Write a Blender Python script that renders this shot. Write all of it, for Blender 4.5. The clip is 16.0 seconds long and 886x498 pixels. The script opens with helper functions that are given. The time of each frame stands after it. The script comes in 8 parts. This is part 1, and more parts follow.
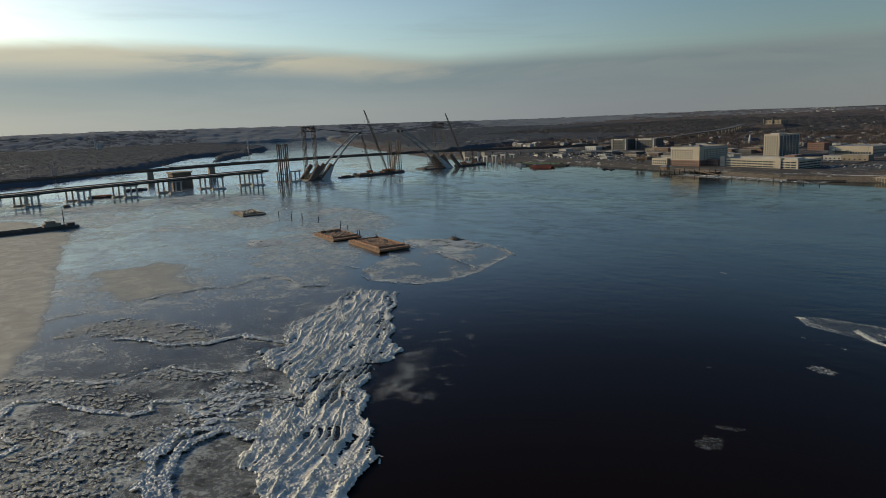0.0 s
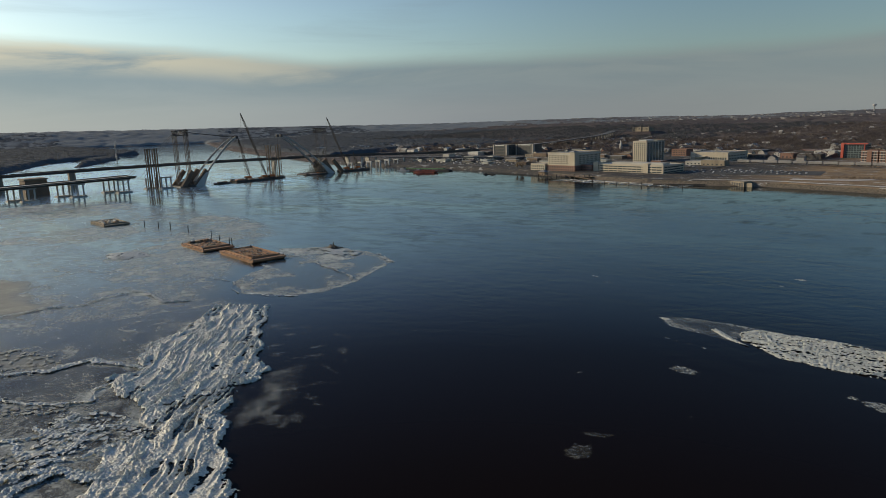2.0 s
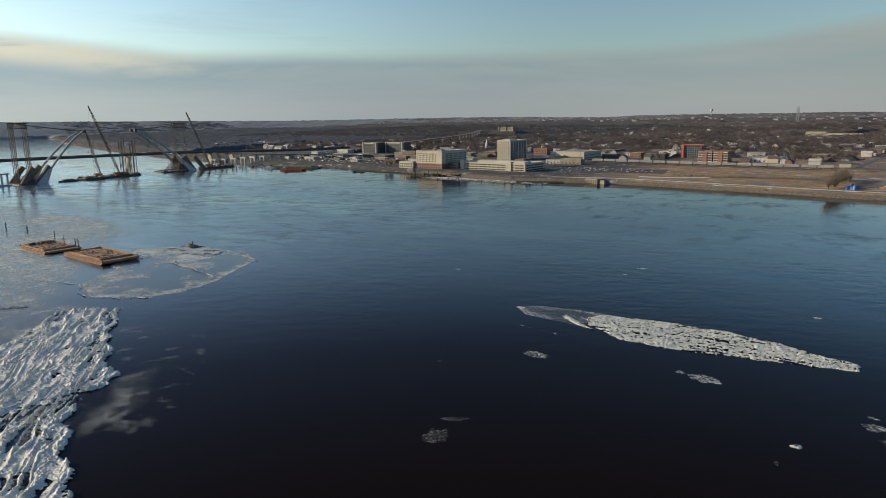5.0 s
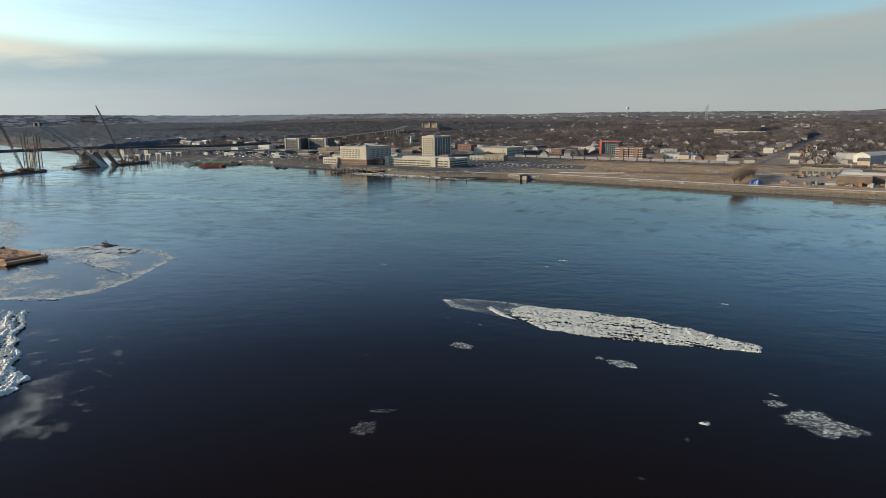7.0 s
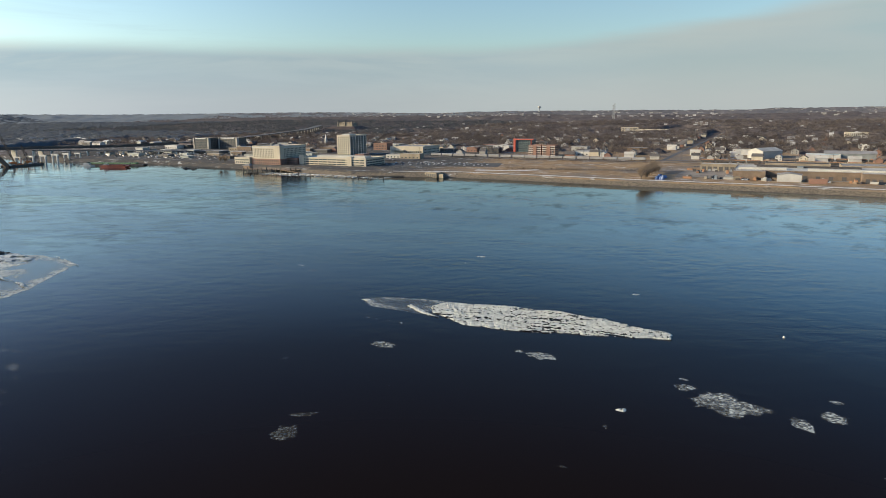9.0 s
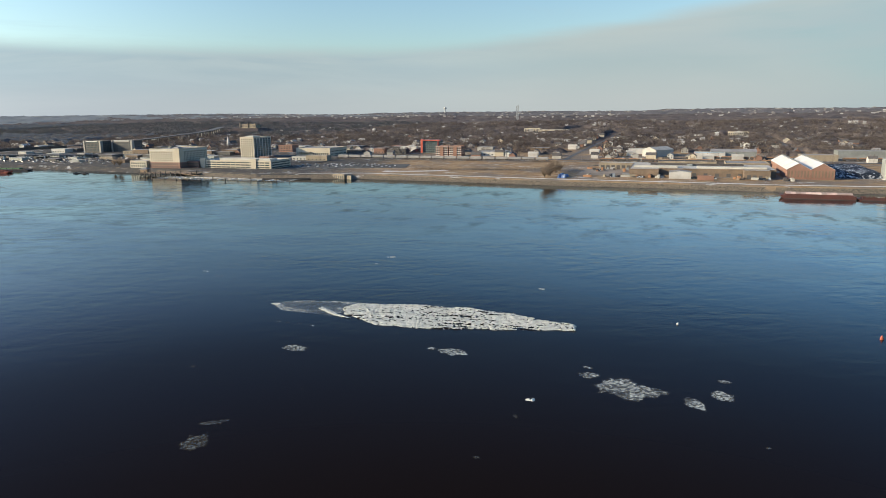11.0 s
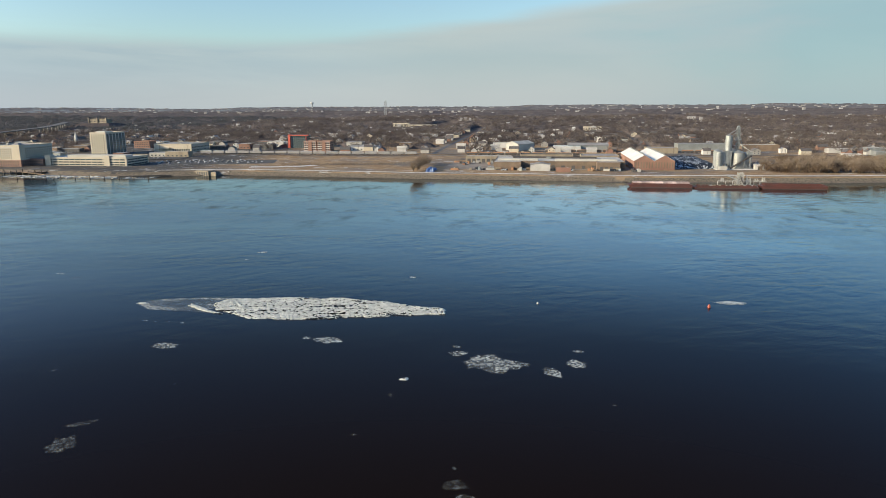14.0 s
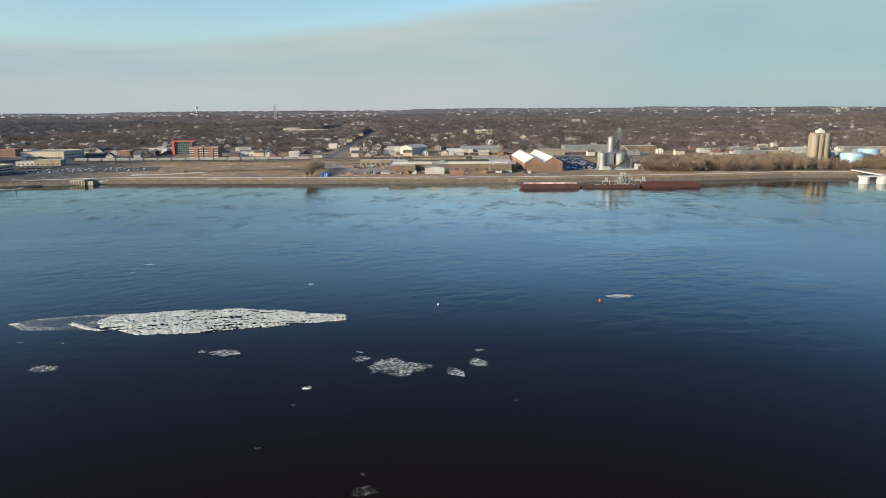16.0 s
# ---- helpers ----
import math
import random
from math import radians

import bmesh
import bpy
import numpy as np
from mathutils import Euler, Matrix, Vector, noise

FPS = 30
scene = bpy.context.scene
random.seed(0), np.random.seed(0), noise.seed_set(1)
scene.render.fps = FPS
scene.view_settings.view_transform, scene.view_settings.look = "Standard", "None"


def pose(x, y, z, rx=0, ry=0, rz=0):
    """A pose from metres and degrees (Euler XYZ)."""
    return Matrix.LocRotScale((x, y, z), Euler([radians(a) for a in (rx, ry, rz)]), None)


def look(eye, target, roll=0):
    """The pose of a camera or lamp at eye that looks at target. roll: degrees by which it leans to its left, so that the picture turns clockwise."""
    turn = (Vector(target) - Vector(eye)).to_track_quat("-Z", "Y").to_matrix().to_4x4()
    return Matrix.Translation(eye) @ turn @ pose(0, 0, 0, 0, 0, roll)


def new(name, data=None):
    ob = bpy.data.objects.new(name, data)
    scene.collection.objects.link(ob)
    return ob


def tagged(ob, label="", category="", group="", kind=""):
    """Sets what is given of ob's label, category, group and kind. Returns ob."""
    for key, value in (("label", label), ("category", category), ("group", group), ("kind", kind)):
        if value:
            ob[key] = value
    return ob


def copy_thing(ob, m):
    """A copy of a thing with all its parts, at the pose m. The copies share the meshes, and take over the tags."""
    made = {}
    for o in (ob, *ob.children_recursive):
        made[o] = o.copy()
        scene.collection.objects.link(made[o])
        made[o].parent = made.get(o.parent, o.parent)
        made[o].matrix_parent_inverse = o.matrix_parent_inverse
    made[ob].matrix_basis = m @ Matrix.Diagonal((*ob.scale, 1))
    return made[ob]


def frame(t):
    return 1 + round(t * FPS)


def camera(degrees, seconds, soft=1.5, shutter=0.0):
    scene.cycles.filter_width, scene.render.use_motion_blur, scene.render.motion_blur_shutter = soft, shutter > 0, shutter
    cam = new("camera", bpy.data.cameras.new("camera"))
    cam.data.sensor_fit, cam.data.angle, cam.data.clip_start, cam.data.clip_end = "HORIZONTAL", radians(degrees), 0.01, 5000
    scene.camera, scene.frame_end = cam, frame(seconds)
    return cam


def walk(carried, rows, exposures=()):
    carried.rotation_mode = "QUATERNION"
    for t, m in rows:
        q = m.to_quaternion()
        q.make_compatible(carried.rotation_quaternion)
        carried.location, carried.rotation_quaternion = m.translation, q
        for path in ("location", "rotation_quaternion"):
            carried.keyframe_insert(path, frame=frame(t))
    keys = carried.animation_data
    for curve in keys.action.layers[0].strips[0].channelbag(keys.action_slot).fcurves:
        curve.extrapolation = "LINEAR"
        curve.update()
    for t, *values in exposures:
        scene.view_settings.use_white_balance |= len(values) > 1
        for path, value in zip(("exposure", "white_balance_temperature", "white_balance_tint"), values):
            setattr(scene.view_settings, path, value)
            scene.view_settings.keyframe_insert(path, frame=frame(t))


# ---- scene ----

# camera: seconds, place, then degrees of turn to the left, tilt and lean
cam = camera(65.96, 16.0, 0.7)
PATH = (
    (0.0, 10.16, -32.14, 81.52, 60.205, -10.656, -2.532),
    (0.5, 9.50, -29.01, 81.83, 57.347, -10.596, -2.389),
    (1.0, 8.19, -26.25, 81.70, 53.801, -10.604, -2.329),
    (1.5, 7.24, -24.03, 81.61, 52.015, -10.619, -2.155),
    (2.0, 6.63, -22.24, 81.45, 50.728, -10.622, -1.990),
    (2.5, 7.01, -20.96, 81.30, 49.378, -10.579, -1.867),
    (3.0, 7.45, -19.99, 81.19, 47.085, -10.612, -1.750),
    (3.5, 8.20, -19.74, 81.04, 44.838, -10.705, -1.535),
    (4.0, 9.59, -20.02, 80.76, 43.066, -10.804, -1.369),
    (6.5, 14.08, -23.36, 80.33, 35.309, -11.342, -0.580),
    (7.0, 13.71, -23.37, 80.07, 33.627, -11.418, -0.561),
    (7.5, 13.49, -23.27, 79.96, 31.951, -11.514, -0.597),
    (8.0, 13.37, -23.11, 79.81, 30.269, -11.539, -0.644),
    (8.5, 12.98, -22.83, 79.58, 28.499, -11.568, -0.588),
    (9.0, 12.99, -22.60, 79.38, 26.648, -11.569, -0.552),
    (9.5, 12.88, -22.37, 79.46, 24.600, -11.527, -0.551),
    (12.0, 15.26, -28.16, 79.36, 16.008, -11.671, -0.456),
    (12.5, 15.73, -29.79, 79.36, 14.798, -11.746, -0.350),
    (13.0, 16.26, -31.59, 79.26, 13.578, -11.819, -0.344),
    (13.5, 16.90, -33.02, 79.25, 11.618, -11.918, -0.288),
    (14.0, 16.90, -33.70, 79.02, 8.106, -12.007, -0.259),
    (14.5, 16.43, -34.07, 78.97, 5.799, -11.823, -0.291),
    (15.0, 16.01, -34.38, 79.02, 5.184, -11.807, -0.306),
    (15.5, 16.33, -34.40, 78.93, 2.342, -11.747, -0.440),
    (16.0, 15.98, -34.26, 79.03, -0.729, -11.738, -0.415),
)
EXPOSURES = ((0.0, -1.2, 6850, 3), (1.5, -1.1, 6800, 3), (3.5, -0.85, 6800, 3), (6.5, -0.37, 6750, 3), (9.0, -0.13, 6650, 3), (12.0, 0.0, 6550, 3), (16.0, 0.0, 6550, 3))
walk(cam, [(t, pose(x, y, z, 90 + tilt, 0, turn) @ pose(0, 0, 0, 0, 0, lean)) for t, x, y, z, turn, tilt, lean in PATH], EXPOSURES)

# ---- world and sun ----
SUN_TURN, SUN_UP = 118.0, 19.0          # degrees to the left of +y, and above the horizon
sun_dir = Vector((-math.sin(radians(SUN_TURN)) * math.cos(radians(SUN_UP)), math.cos(radians(SUN_TURN)) * math.cos(radians(SUN_UP)), math.sin(radians(SUN_UP))))
sun = new("sun", bpy.data.lights.new("sun", "SUN"))
sun.data.energy, sun.data.angle, sun.data.color = 6.6, radians(0.8), (1.0, 0.80, 0.565)
sun.matrix_world = look(sun_dir * 900, (0, 0, 0))

world = bpy.data.worlds.new("sky")
scene.world = world
world.use_nodes = True


class Nodes:
    """Short-hand for building node trees."""

    def __init__(self, tree):
        self.tree = tree
        tree.nodes.clear()

    def add(self, kind, **values):
        node = self.tree.nodes.new(kind)
        for key, value in values.items():
            if key in node.inputs:
                node.inputs[key].default_value = value
        return node

    def link(self, a, b):
        self.tree.links.new(a, b)

    def put(self, socket, value):
        if isinstance(value, (int, float)):
            socket.default_value = value
        elif isinstance(value, tuple):
            socket.default_value = (*value, 1.0) if len(value) == 3 and len(socket.default_value) == 4 else value
        else:
            self.link(value, socket)

    def math(self, op, a, b=0.0, c=0.0, clamp=False):
        node = self.tree.nodes.new("ShaderNodeMath")
        node.operation, node.use_clamp = op, clamp
        for socket, value in zip(node.inputs, (a, b, c)):
            self.put(socket, value)
        return node.outputs[0]

    def vec(self, op, a, b=(0.0, 0.0, 0.0)):
        node = self.tree.nodes.new("ShaderNodeVectorMath")
        node.operation = op
        self.put(node.inputs[0], a)
        self.put(node.inputs[1], b)
        return node.outputs[0]

    def mix(self, factor, a, b):
        node = self.tree.nodes.new("ShaderNodeMix")
        node.data_type = "RGBA"
        self.put(node.inputs[0], factor)
        self.put(node.inputs[6], a)
        self.put(node.inputs[7], b)
        return node.outputs[2]

    def ramp(self, value, low, high, a=0.0, b=1.0):
        node = self.tree.nodes.new("ShaderNodeMapRange")
        node.interpolation_type = "SMOOTHSTEP"
        for socket, v in zip(node.inputs, (value, low, high, a, b)):
            self.put(socket, v)
        return node.outputs[0]

    def noise(self, place, scale, detail=4.0, rough=0.55, warp=0.0):
        node = self.tree.nodes.new("ShaderNodeTexNoise")
        self.put(node.inputs["Vector"], place)
        for key, v in (("Scale", scale), ("Detail", detail), ("Roughness", rough), ("Distortion", warp)):
            self.put(node.inputs[key], v)
        return node.outputs[0]


def make_sky():
    n = Nodes(world.node_tree)
    sky = n.add("ShaderNodeTexSky")
    sky.sky_type, sky.sun_disc = "NISHITA", False
    sky.sun_elevation, sky.sun_rotation = radians(SUN_UP), radians(-SUN_TURN)
    sky.air_density, sky.dust_density, sky.ozone_density = 1.0, 1.2, 1.0
    way = n.add("ShaderNodeTexCoord").outputs["Generated"]
    split = n.add("ShaderNodeSeparateXYZ")
    n.link(way, split.inputs[0])
    x, y, z = split.outputs
    # high thin cloud seen at a slant: place on a plane overhead
    up = n.math("ADD", n.math("MAXIMUM", z, 0.0), 0.055)
    flat = n.add("ShaderNodeCombineXYZ")
    n.link(n.math("DIVIDE", x, up), flat.inputs[0])
    n.link(n.math("DIVIDE", y, up), flat.inputs[1])
    broad = n.noise(flat.outputs[0], 0.16, 3.0, 0.5, 0.4)
    streak = n.noise(n.vec("MULTIPLY", way, (2.0, 2.0, 17.0)), 1.5, 6.0, 0.6, 0.5)
    # a bank of stratus with a firm upper edge that climbs towards both ends
    edge = n.math("ADD", n.ramp(x, -0.85, -1.0, 0.084, 0.112), n.ramp(x, -0.46, 0.42, 0.0, 0.074))
    edge = n.math("ADD", edge, n.math("MULTIPLY", n.math("SUBTRACT", broad, 0.5), 0.030))
    edge = n.math("ADD", edge, n.math("MULTIPLY", n.math("SUBTRACT", streak, 0.5), 0.026))
    over = n.math("SUBTRACT", z, edge)
    bank = n.ramp(over, 0.010, -0.014)
    wisps = n.math("MULTIPLY", n.ramp(streak, 0.54, 0.74), n.ramp(z, 0.26, 0.10, 0.0, 0.22))
    cover = n.math("MAXIMUM", n.math("MULTIPLY", bank, 0.92), wisps, clamp=True)
    # lit edges glow warm towards the sun
    toward_sun = n.math("ADD", n.math("MULTIPLY", x, -0.93), n.math("MULTIPLY", y, -0.3))
    toward = n.ramp(toward_sun, 0.45, 0.90)
    west = n.ramp(toward_sun, -0.05, 0.65)
    body = n.mix(n.ramp(streak, 0.35, 0.68), (4.2, 5.2, 6.0), (4.8, 5.75, 6.4))
    body = n.mix(west, body, n.mix(n.ramp(streak, 0.35, 0.68), (3.05, 4.0, 4.95), (3.65, 4.5, 5.4)))
    veil = n.noise(n.vec("MULTIPLY", way, (2.4, 2.4, 11.0)), 1.3, 5.0, 0.55, 0.3)
    east = n.mix(n.ramp(n.math("ADD", x, n.math("MULTIPLY", n.math("SUBTRACT", veil, 0.5), 0.7)), 0.10, 0.36), (4.35, 5.15, 5.6), (3.35, 4.85, 5.45))
    east = n.mix(n.ramp(veil, 0.36, 0.62), east, n.vec("MULTIPLY", east, (1.09, 1.045, 1.03)))
    body = n.mix(n.ramp(x, -0.42, -0.08), body, east)
    rim = n.ramp(n.math("ABSOLUTE", n.math("ADD", over, 0.012)), 0.034, 0.004)
    lit = n.mix(n.math("MULTIPLY", n.ramp(toward, 0.0, 1.0, 0.12, 1.0), n.math("MULTIPLY", rim, n.ramp(streak, 0.30, 0.56))), body, (8.0, 7.4, 6.2))
    low = n.ramp(z, 0.07, 0.0)
    lit = n.mix(n.math("MULTIPLY", low, n.ramp(x, -0.05, 0.25, 0.62, 0.25)), lit, n.mix(west, (5.9, 5.95, 6.2), n.mix(toward, (5.0, 5.1, 5.75), (6.3, 6.6, 6.8))))
    clear = n.vec("MULTIPLY", sky.outputs[0], (1.50, 1.70, 1.92))
    deep = n.vec("MULTIPLY", sky.outputs[0], (0.92, 1.38, 1.84))
    clear = n.mix(n.ramp(z, 0.17, 0.38), clear, deep)
    out = n.mix(cover, clear, lit)
    # overhead the blue deepens, violet to the west, and pales off to the east
    high = n.ramp(z, 0.13, 0.26)
    out = n.mix(high, out, n.vec("MULTIPLY", out, n.mix(west, (0.92, 0.98, 1.04), (0.92, 0.80, 0.88))))
    out = n.mix(n.math("MULTIPLY", high, n.ramp(toward_sun, -0.15, -0.65)), out, n.vec("MULTIPLY", out, (0.68, 0.76, 0.80)))
    # the whole western sky is brighter
    gain = n.ramp(toward_sun, 0.15, 0.98, 1.0, 1.5)
    scale = n.add("ShaderNodeCombineXYZ")
    for socket in scale.inputs:
        n.link(gain, socket)
    out = n.vec("MULTIPLY", out, scale.outputs[0])
    back = n.add("ShaderNodeBackground", Strength=0.1)
    n.link(out, back.inputs[0])
    n.link(back.outputs[0], n.add("ShaderNodeOutputWorld").inputs[0])


make_sky()


# ---- materials ----
def material(name, colour, other=None, rough=0.8, scale=0.5, fine=6.0, bump=0.15, metal=0.0, gloss=0.5, random=0.0, stretch=(1, 1, 1)):
    """A surface of two colours mixed at two scales, in metres of the world, with fine relief."""
    m = bpy.data.materials.new(name)
    m.use_nodes = True
    n = Nodes(m.node_tree)
    place = n.add("ShaderNodeNewGeometry").outputs["Position"]
    place = n.vec("MULTIPLY", place, tuple(float(s) for s in stretch))
    other = other or tuple(c * 0.7 for c in colour)
    big = n.noise(place, scale, 5.0, 0.6)
    small = n.noise(place, fine, 3.0, 0.6)
    blend = n.math("ADD", n.math("MULTIPLY", n.ramp(big, 0.35, 0.68), 0.7), n.math("MULTIPLY", n.ramp(small, 0.3, 0.7), 0.3))
    tint = n.mix(blend, colour, other)
    if random:
        chance = n.add("ShaderNodeObjectInfo").outputs["Random"]
        shade = n.add("ShaderNodeHueSaturation", Value=1.0)
        n.link(n.math("ADD", n.math("MULTIPLY", chance, 2 * random), 1 - random), shade.inputs["Value"])
        n.link(tint, shade.inputs["Color"])
        tint = shade.outputs[0]
    s = n.add("ShaderNodeBsdfPrincipled", Metallic=metal)
    s.inputs["Specular IOR Level"].default_value = gloss
    n.link(tint, s.inputs["Base Color"])
    n.put(s.inputs["Roughness"], n.math("ADD", n.math("MULTIPLY", small, 0.2), rough - 0.1, clamp=True))
    if bump:
        b = n.add("ShaderNodeBump", Strength=bump, Distance=0.1)
        n.link(small, b.inputs["Height"])
        n.link(b.outputs[0], s.inputs["Normal"])
    n.link(s.outputs[0], n.add("ShaderNodeOutputMaterial").inputs[0])
    return m


def island_material(name, colours, rough=0.9, broad_scale=0.012, through_light=0.4):
    """One colour for each loose piece of a joined mesh, out of three."""
    m = bpy.data.materials.new(name)
    m.use_nodes = True
    n = Nodes(m.node_tree)
    geo = n.add("ShaderNodeNewGeometry")
    chance = geo.outputs["Random Per Island"]
    broad = n.noise(geo.outputs["Position"], broad_scale, 4.0, 0.6)
    value = n.math("ADD", n.math("MULTIPLY", chance, 0.34), n.math("MULTIPLY", n.ramp(broad, 0.3, 0.7), 0.66))
    tint = n.mix(n.ramp(value, 0.0, 0.5), colours[0], colours[1])
    tint = n.mix(n.ramp(value, 0.5, 1.0), tint, colours[2])
    if through_light:
        a, b, both = n.add("ShaderNodeBsdfDiffuse", Roughness=rough), n.add("ShaderNodeBsdfTranslucent"), n.add("ShaderNodeMixShader", Fac=through_light)
        n.link(tint, a.inputs["Color"])
        n.link(tint, b.inputs["Color"])
        n.link(a.outputs[0], both.inputs[1])
        n.link(b.outputs[0], both.inputs[2])
        n.link(both.outputs[0], n.add("ShaderNodeOutputMaterial").inputs[0])
        return m
    s = n.add("ShaderNodeBsdfPrincipled", Roughness=rough)
    s.inputs["Specular IOR Level"].default_value = 0.1
    n.link(tint, s.inputs["Base Color"])
    n.link(s.outputs[0], n.add("ShaderNodeOutputMaterial").inputs[0])
    return m


def water_material():
    m = bpy.data.materials.new("river_water")
    m.use_nodes = True
    n = Nodes(m.node_tree)
    place = n.add("ShaderNodeNewGeometry").outputs["Position"]
    # wind lanes, cat's-paws and slicks lie along the river
    lanes = n.noise(n.vec("MULTIPLY", place, (0.5, 1.6, 1.0)), 0.010, 5.0, 0.62, 0.9)
    paws = n.noise(n.vec("MULTIPLY", place, (1.3, 0.7, 1.0)), 0.034, 6.0, 0.70, 0.15)
    slick = n.ramp(lanes, 0.48, 0.60)
    dull = n.math("MULTIPLY", n.ramp(paws, 0.48, 0.68), n.ramp(lanes, 0.40, 0.54))
    # ripples run across the wind, turned a little from the river's line
    turned = n.add("ShaderNodeVectorRotate")
    turned.rotation_type = "Z_AXIS"
    turned.inputs["Angle"].default_value = radians(-24)
    n.link(place, turned.inputs["Vector"])
    waves = n.noise(n.vec("MULTIPLY", turned.outputs[0], (0.6, 1.0, 1.0)), 0.15, 2.0, 0.45, 0.4)
    chop = n.noise(n.vec("MULTIPLY", turned.outputs[0], (0.6, 1.2, 1.0)), 0.6, 3.0, 0.55)
    gusts = n.noise(place, 0.011, 3.0, 0.5)
    height = n.math("ADD", n.math("MULTIPLY", n.math("MULTIPLY", waves, 1.15), n.ramp(gusts, 0.35, 0.62, 0.15, 1.0)), n.math("MULTIPLY", chop, 0.16))
    split = n.add("ShaderNodeSeparateXYZ")
    n.link(place, split.inputs[0])
    # calm under the banks and among the ice
    dull = n.math("MULTIPLY", dull, n.ramp(split.outputs[1], 340.0, 480.0))
    # the upper reach lies in ruffled and smooth flecks, too calm to ripple
    fleck = n.ramp(n.noise(n.vec("MULTIPLY", turned.outputs[0], (0.7, 1.2, 1.0)), 0.050, 6.0, 0.72, 0.3), 0.44, 0.64)
    fleck = n.math("MULTIPLY", fleck, n.math("MULTIPLY", n.ramp(split.outputs[0], -200.0, -420.0), n.ramp(split.outputs[1], 150.0, 300.0)))
    dull = n.math("MAXIMUM", dull, n.math("MULTIPLY", fleck, n.ramp(lanes, 0.42, 0.56, 0.25, 0.85)))
    open_water = n.math("MULTIPLY", n.ramp(split.outputs[1], 660.0, 540.0, 0.3, 1.0), n.ramp(split.outputs[0], -520.0, -250.0, 0.8, 1.0))
    open_water = n.math("MULTIPLY", open_water, n.ramp(split.outputs[1], 60.0, 320.0, 0.5, 1.5))
    b = n.add("ShaderNodeBump", Distance=1.0)
    n.put(b.inputs["Strength"], n.math("MULTIPLY", open_water, n.math("ADD", n.math("MULTIPLY", slick, -0.15), 0.30)))
    n.link(height, b.inputs["Height"])
    deep = n.add("ShaderNodeBsdfDiffuse")
    deep.inputs["Color"].default_value = (0.0092, 0.0064, 0.0060, 1)
    shine = n.add("ShaderNodeBsdfGlossy")
    shine.inputs["Color"].default_value = (0.84, 0.92, 0.95, 1)
    n.put(shine.inputs["Roughness"], n.math("MULTIPLY", n.math("ADD", n.math("MULTIPLY", slick, -0.08), 0.19), n.ramp(split.outputs[1], 430.0, 620.0, 1.0, 0.4)))
    n.link(b.outputs[0], shine.inputs["Normal"])
    facing = n.add("ShaderNodeLayerWeight", Blend=0.5).outputs["Facing"]
    gloss = n.math("MULTIPLY", n.math("ADD", n.math("MAXIMUM", n.math("SUBTRACT", n.math("POWER", facing, 6.0), 0.006), 0.0), n.ramp(facing, 0.66, 0.88, 0.0, 0.34)), n.math("SUBTRACT", 1.0, n.math("MULTIPLY", dull, 0.45)))
    # reflection strength painted by x: full mid-river, dimmer on both sides, strongest far west
    lead = n.math("MAXIMUM", n.ramp(split.outputs[0], -650.0, -1100.0, 0.66, 1.15), n.math("MINIMUM", n.ramp(split.outputs[0], -210.0, 60.0, 0.66, 1.0), n.ramp(split.outputs[0], 90.0, 330.0, 1.0, 0.72)))
    gloss = n.math("MULTIPLY", gloss, lead, clamp=True)
    both = n.add("ShaderNodeMixShader")
    n.link(gloss, both.inputs[0])
    n.link(deep.outputs[0], both.inputs[1])
    n.link(shine.outputs[0], both.inputs[2])
    n.link(both.outputs[0], n.add("ShaderNodeOutputMaterial").inputs[0])
    return m


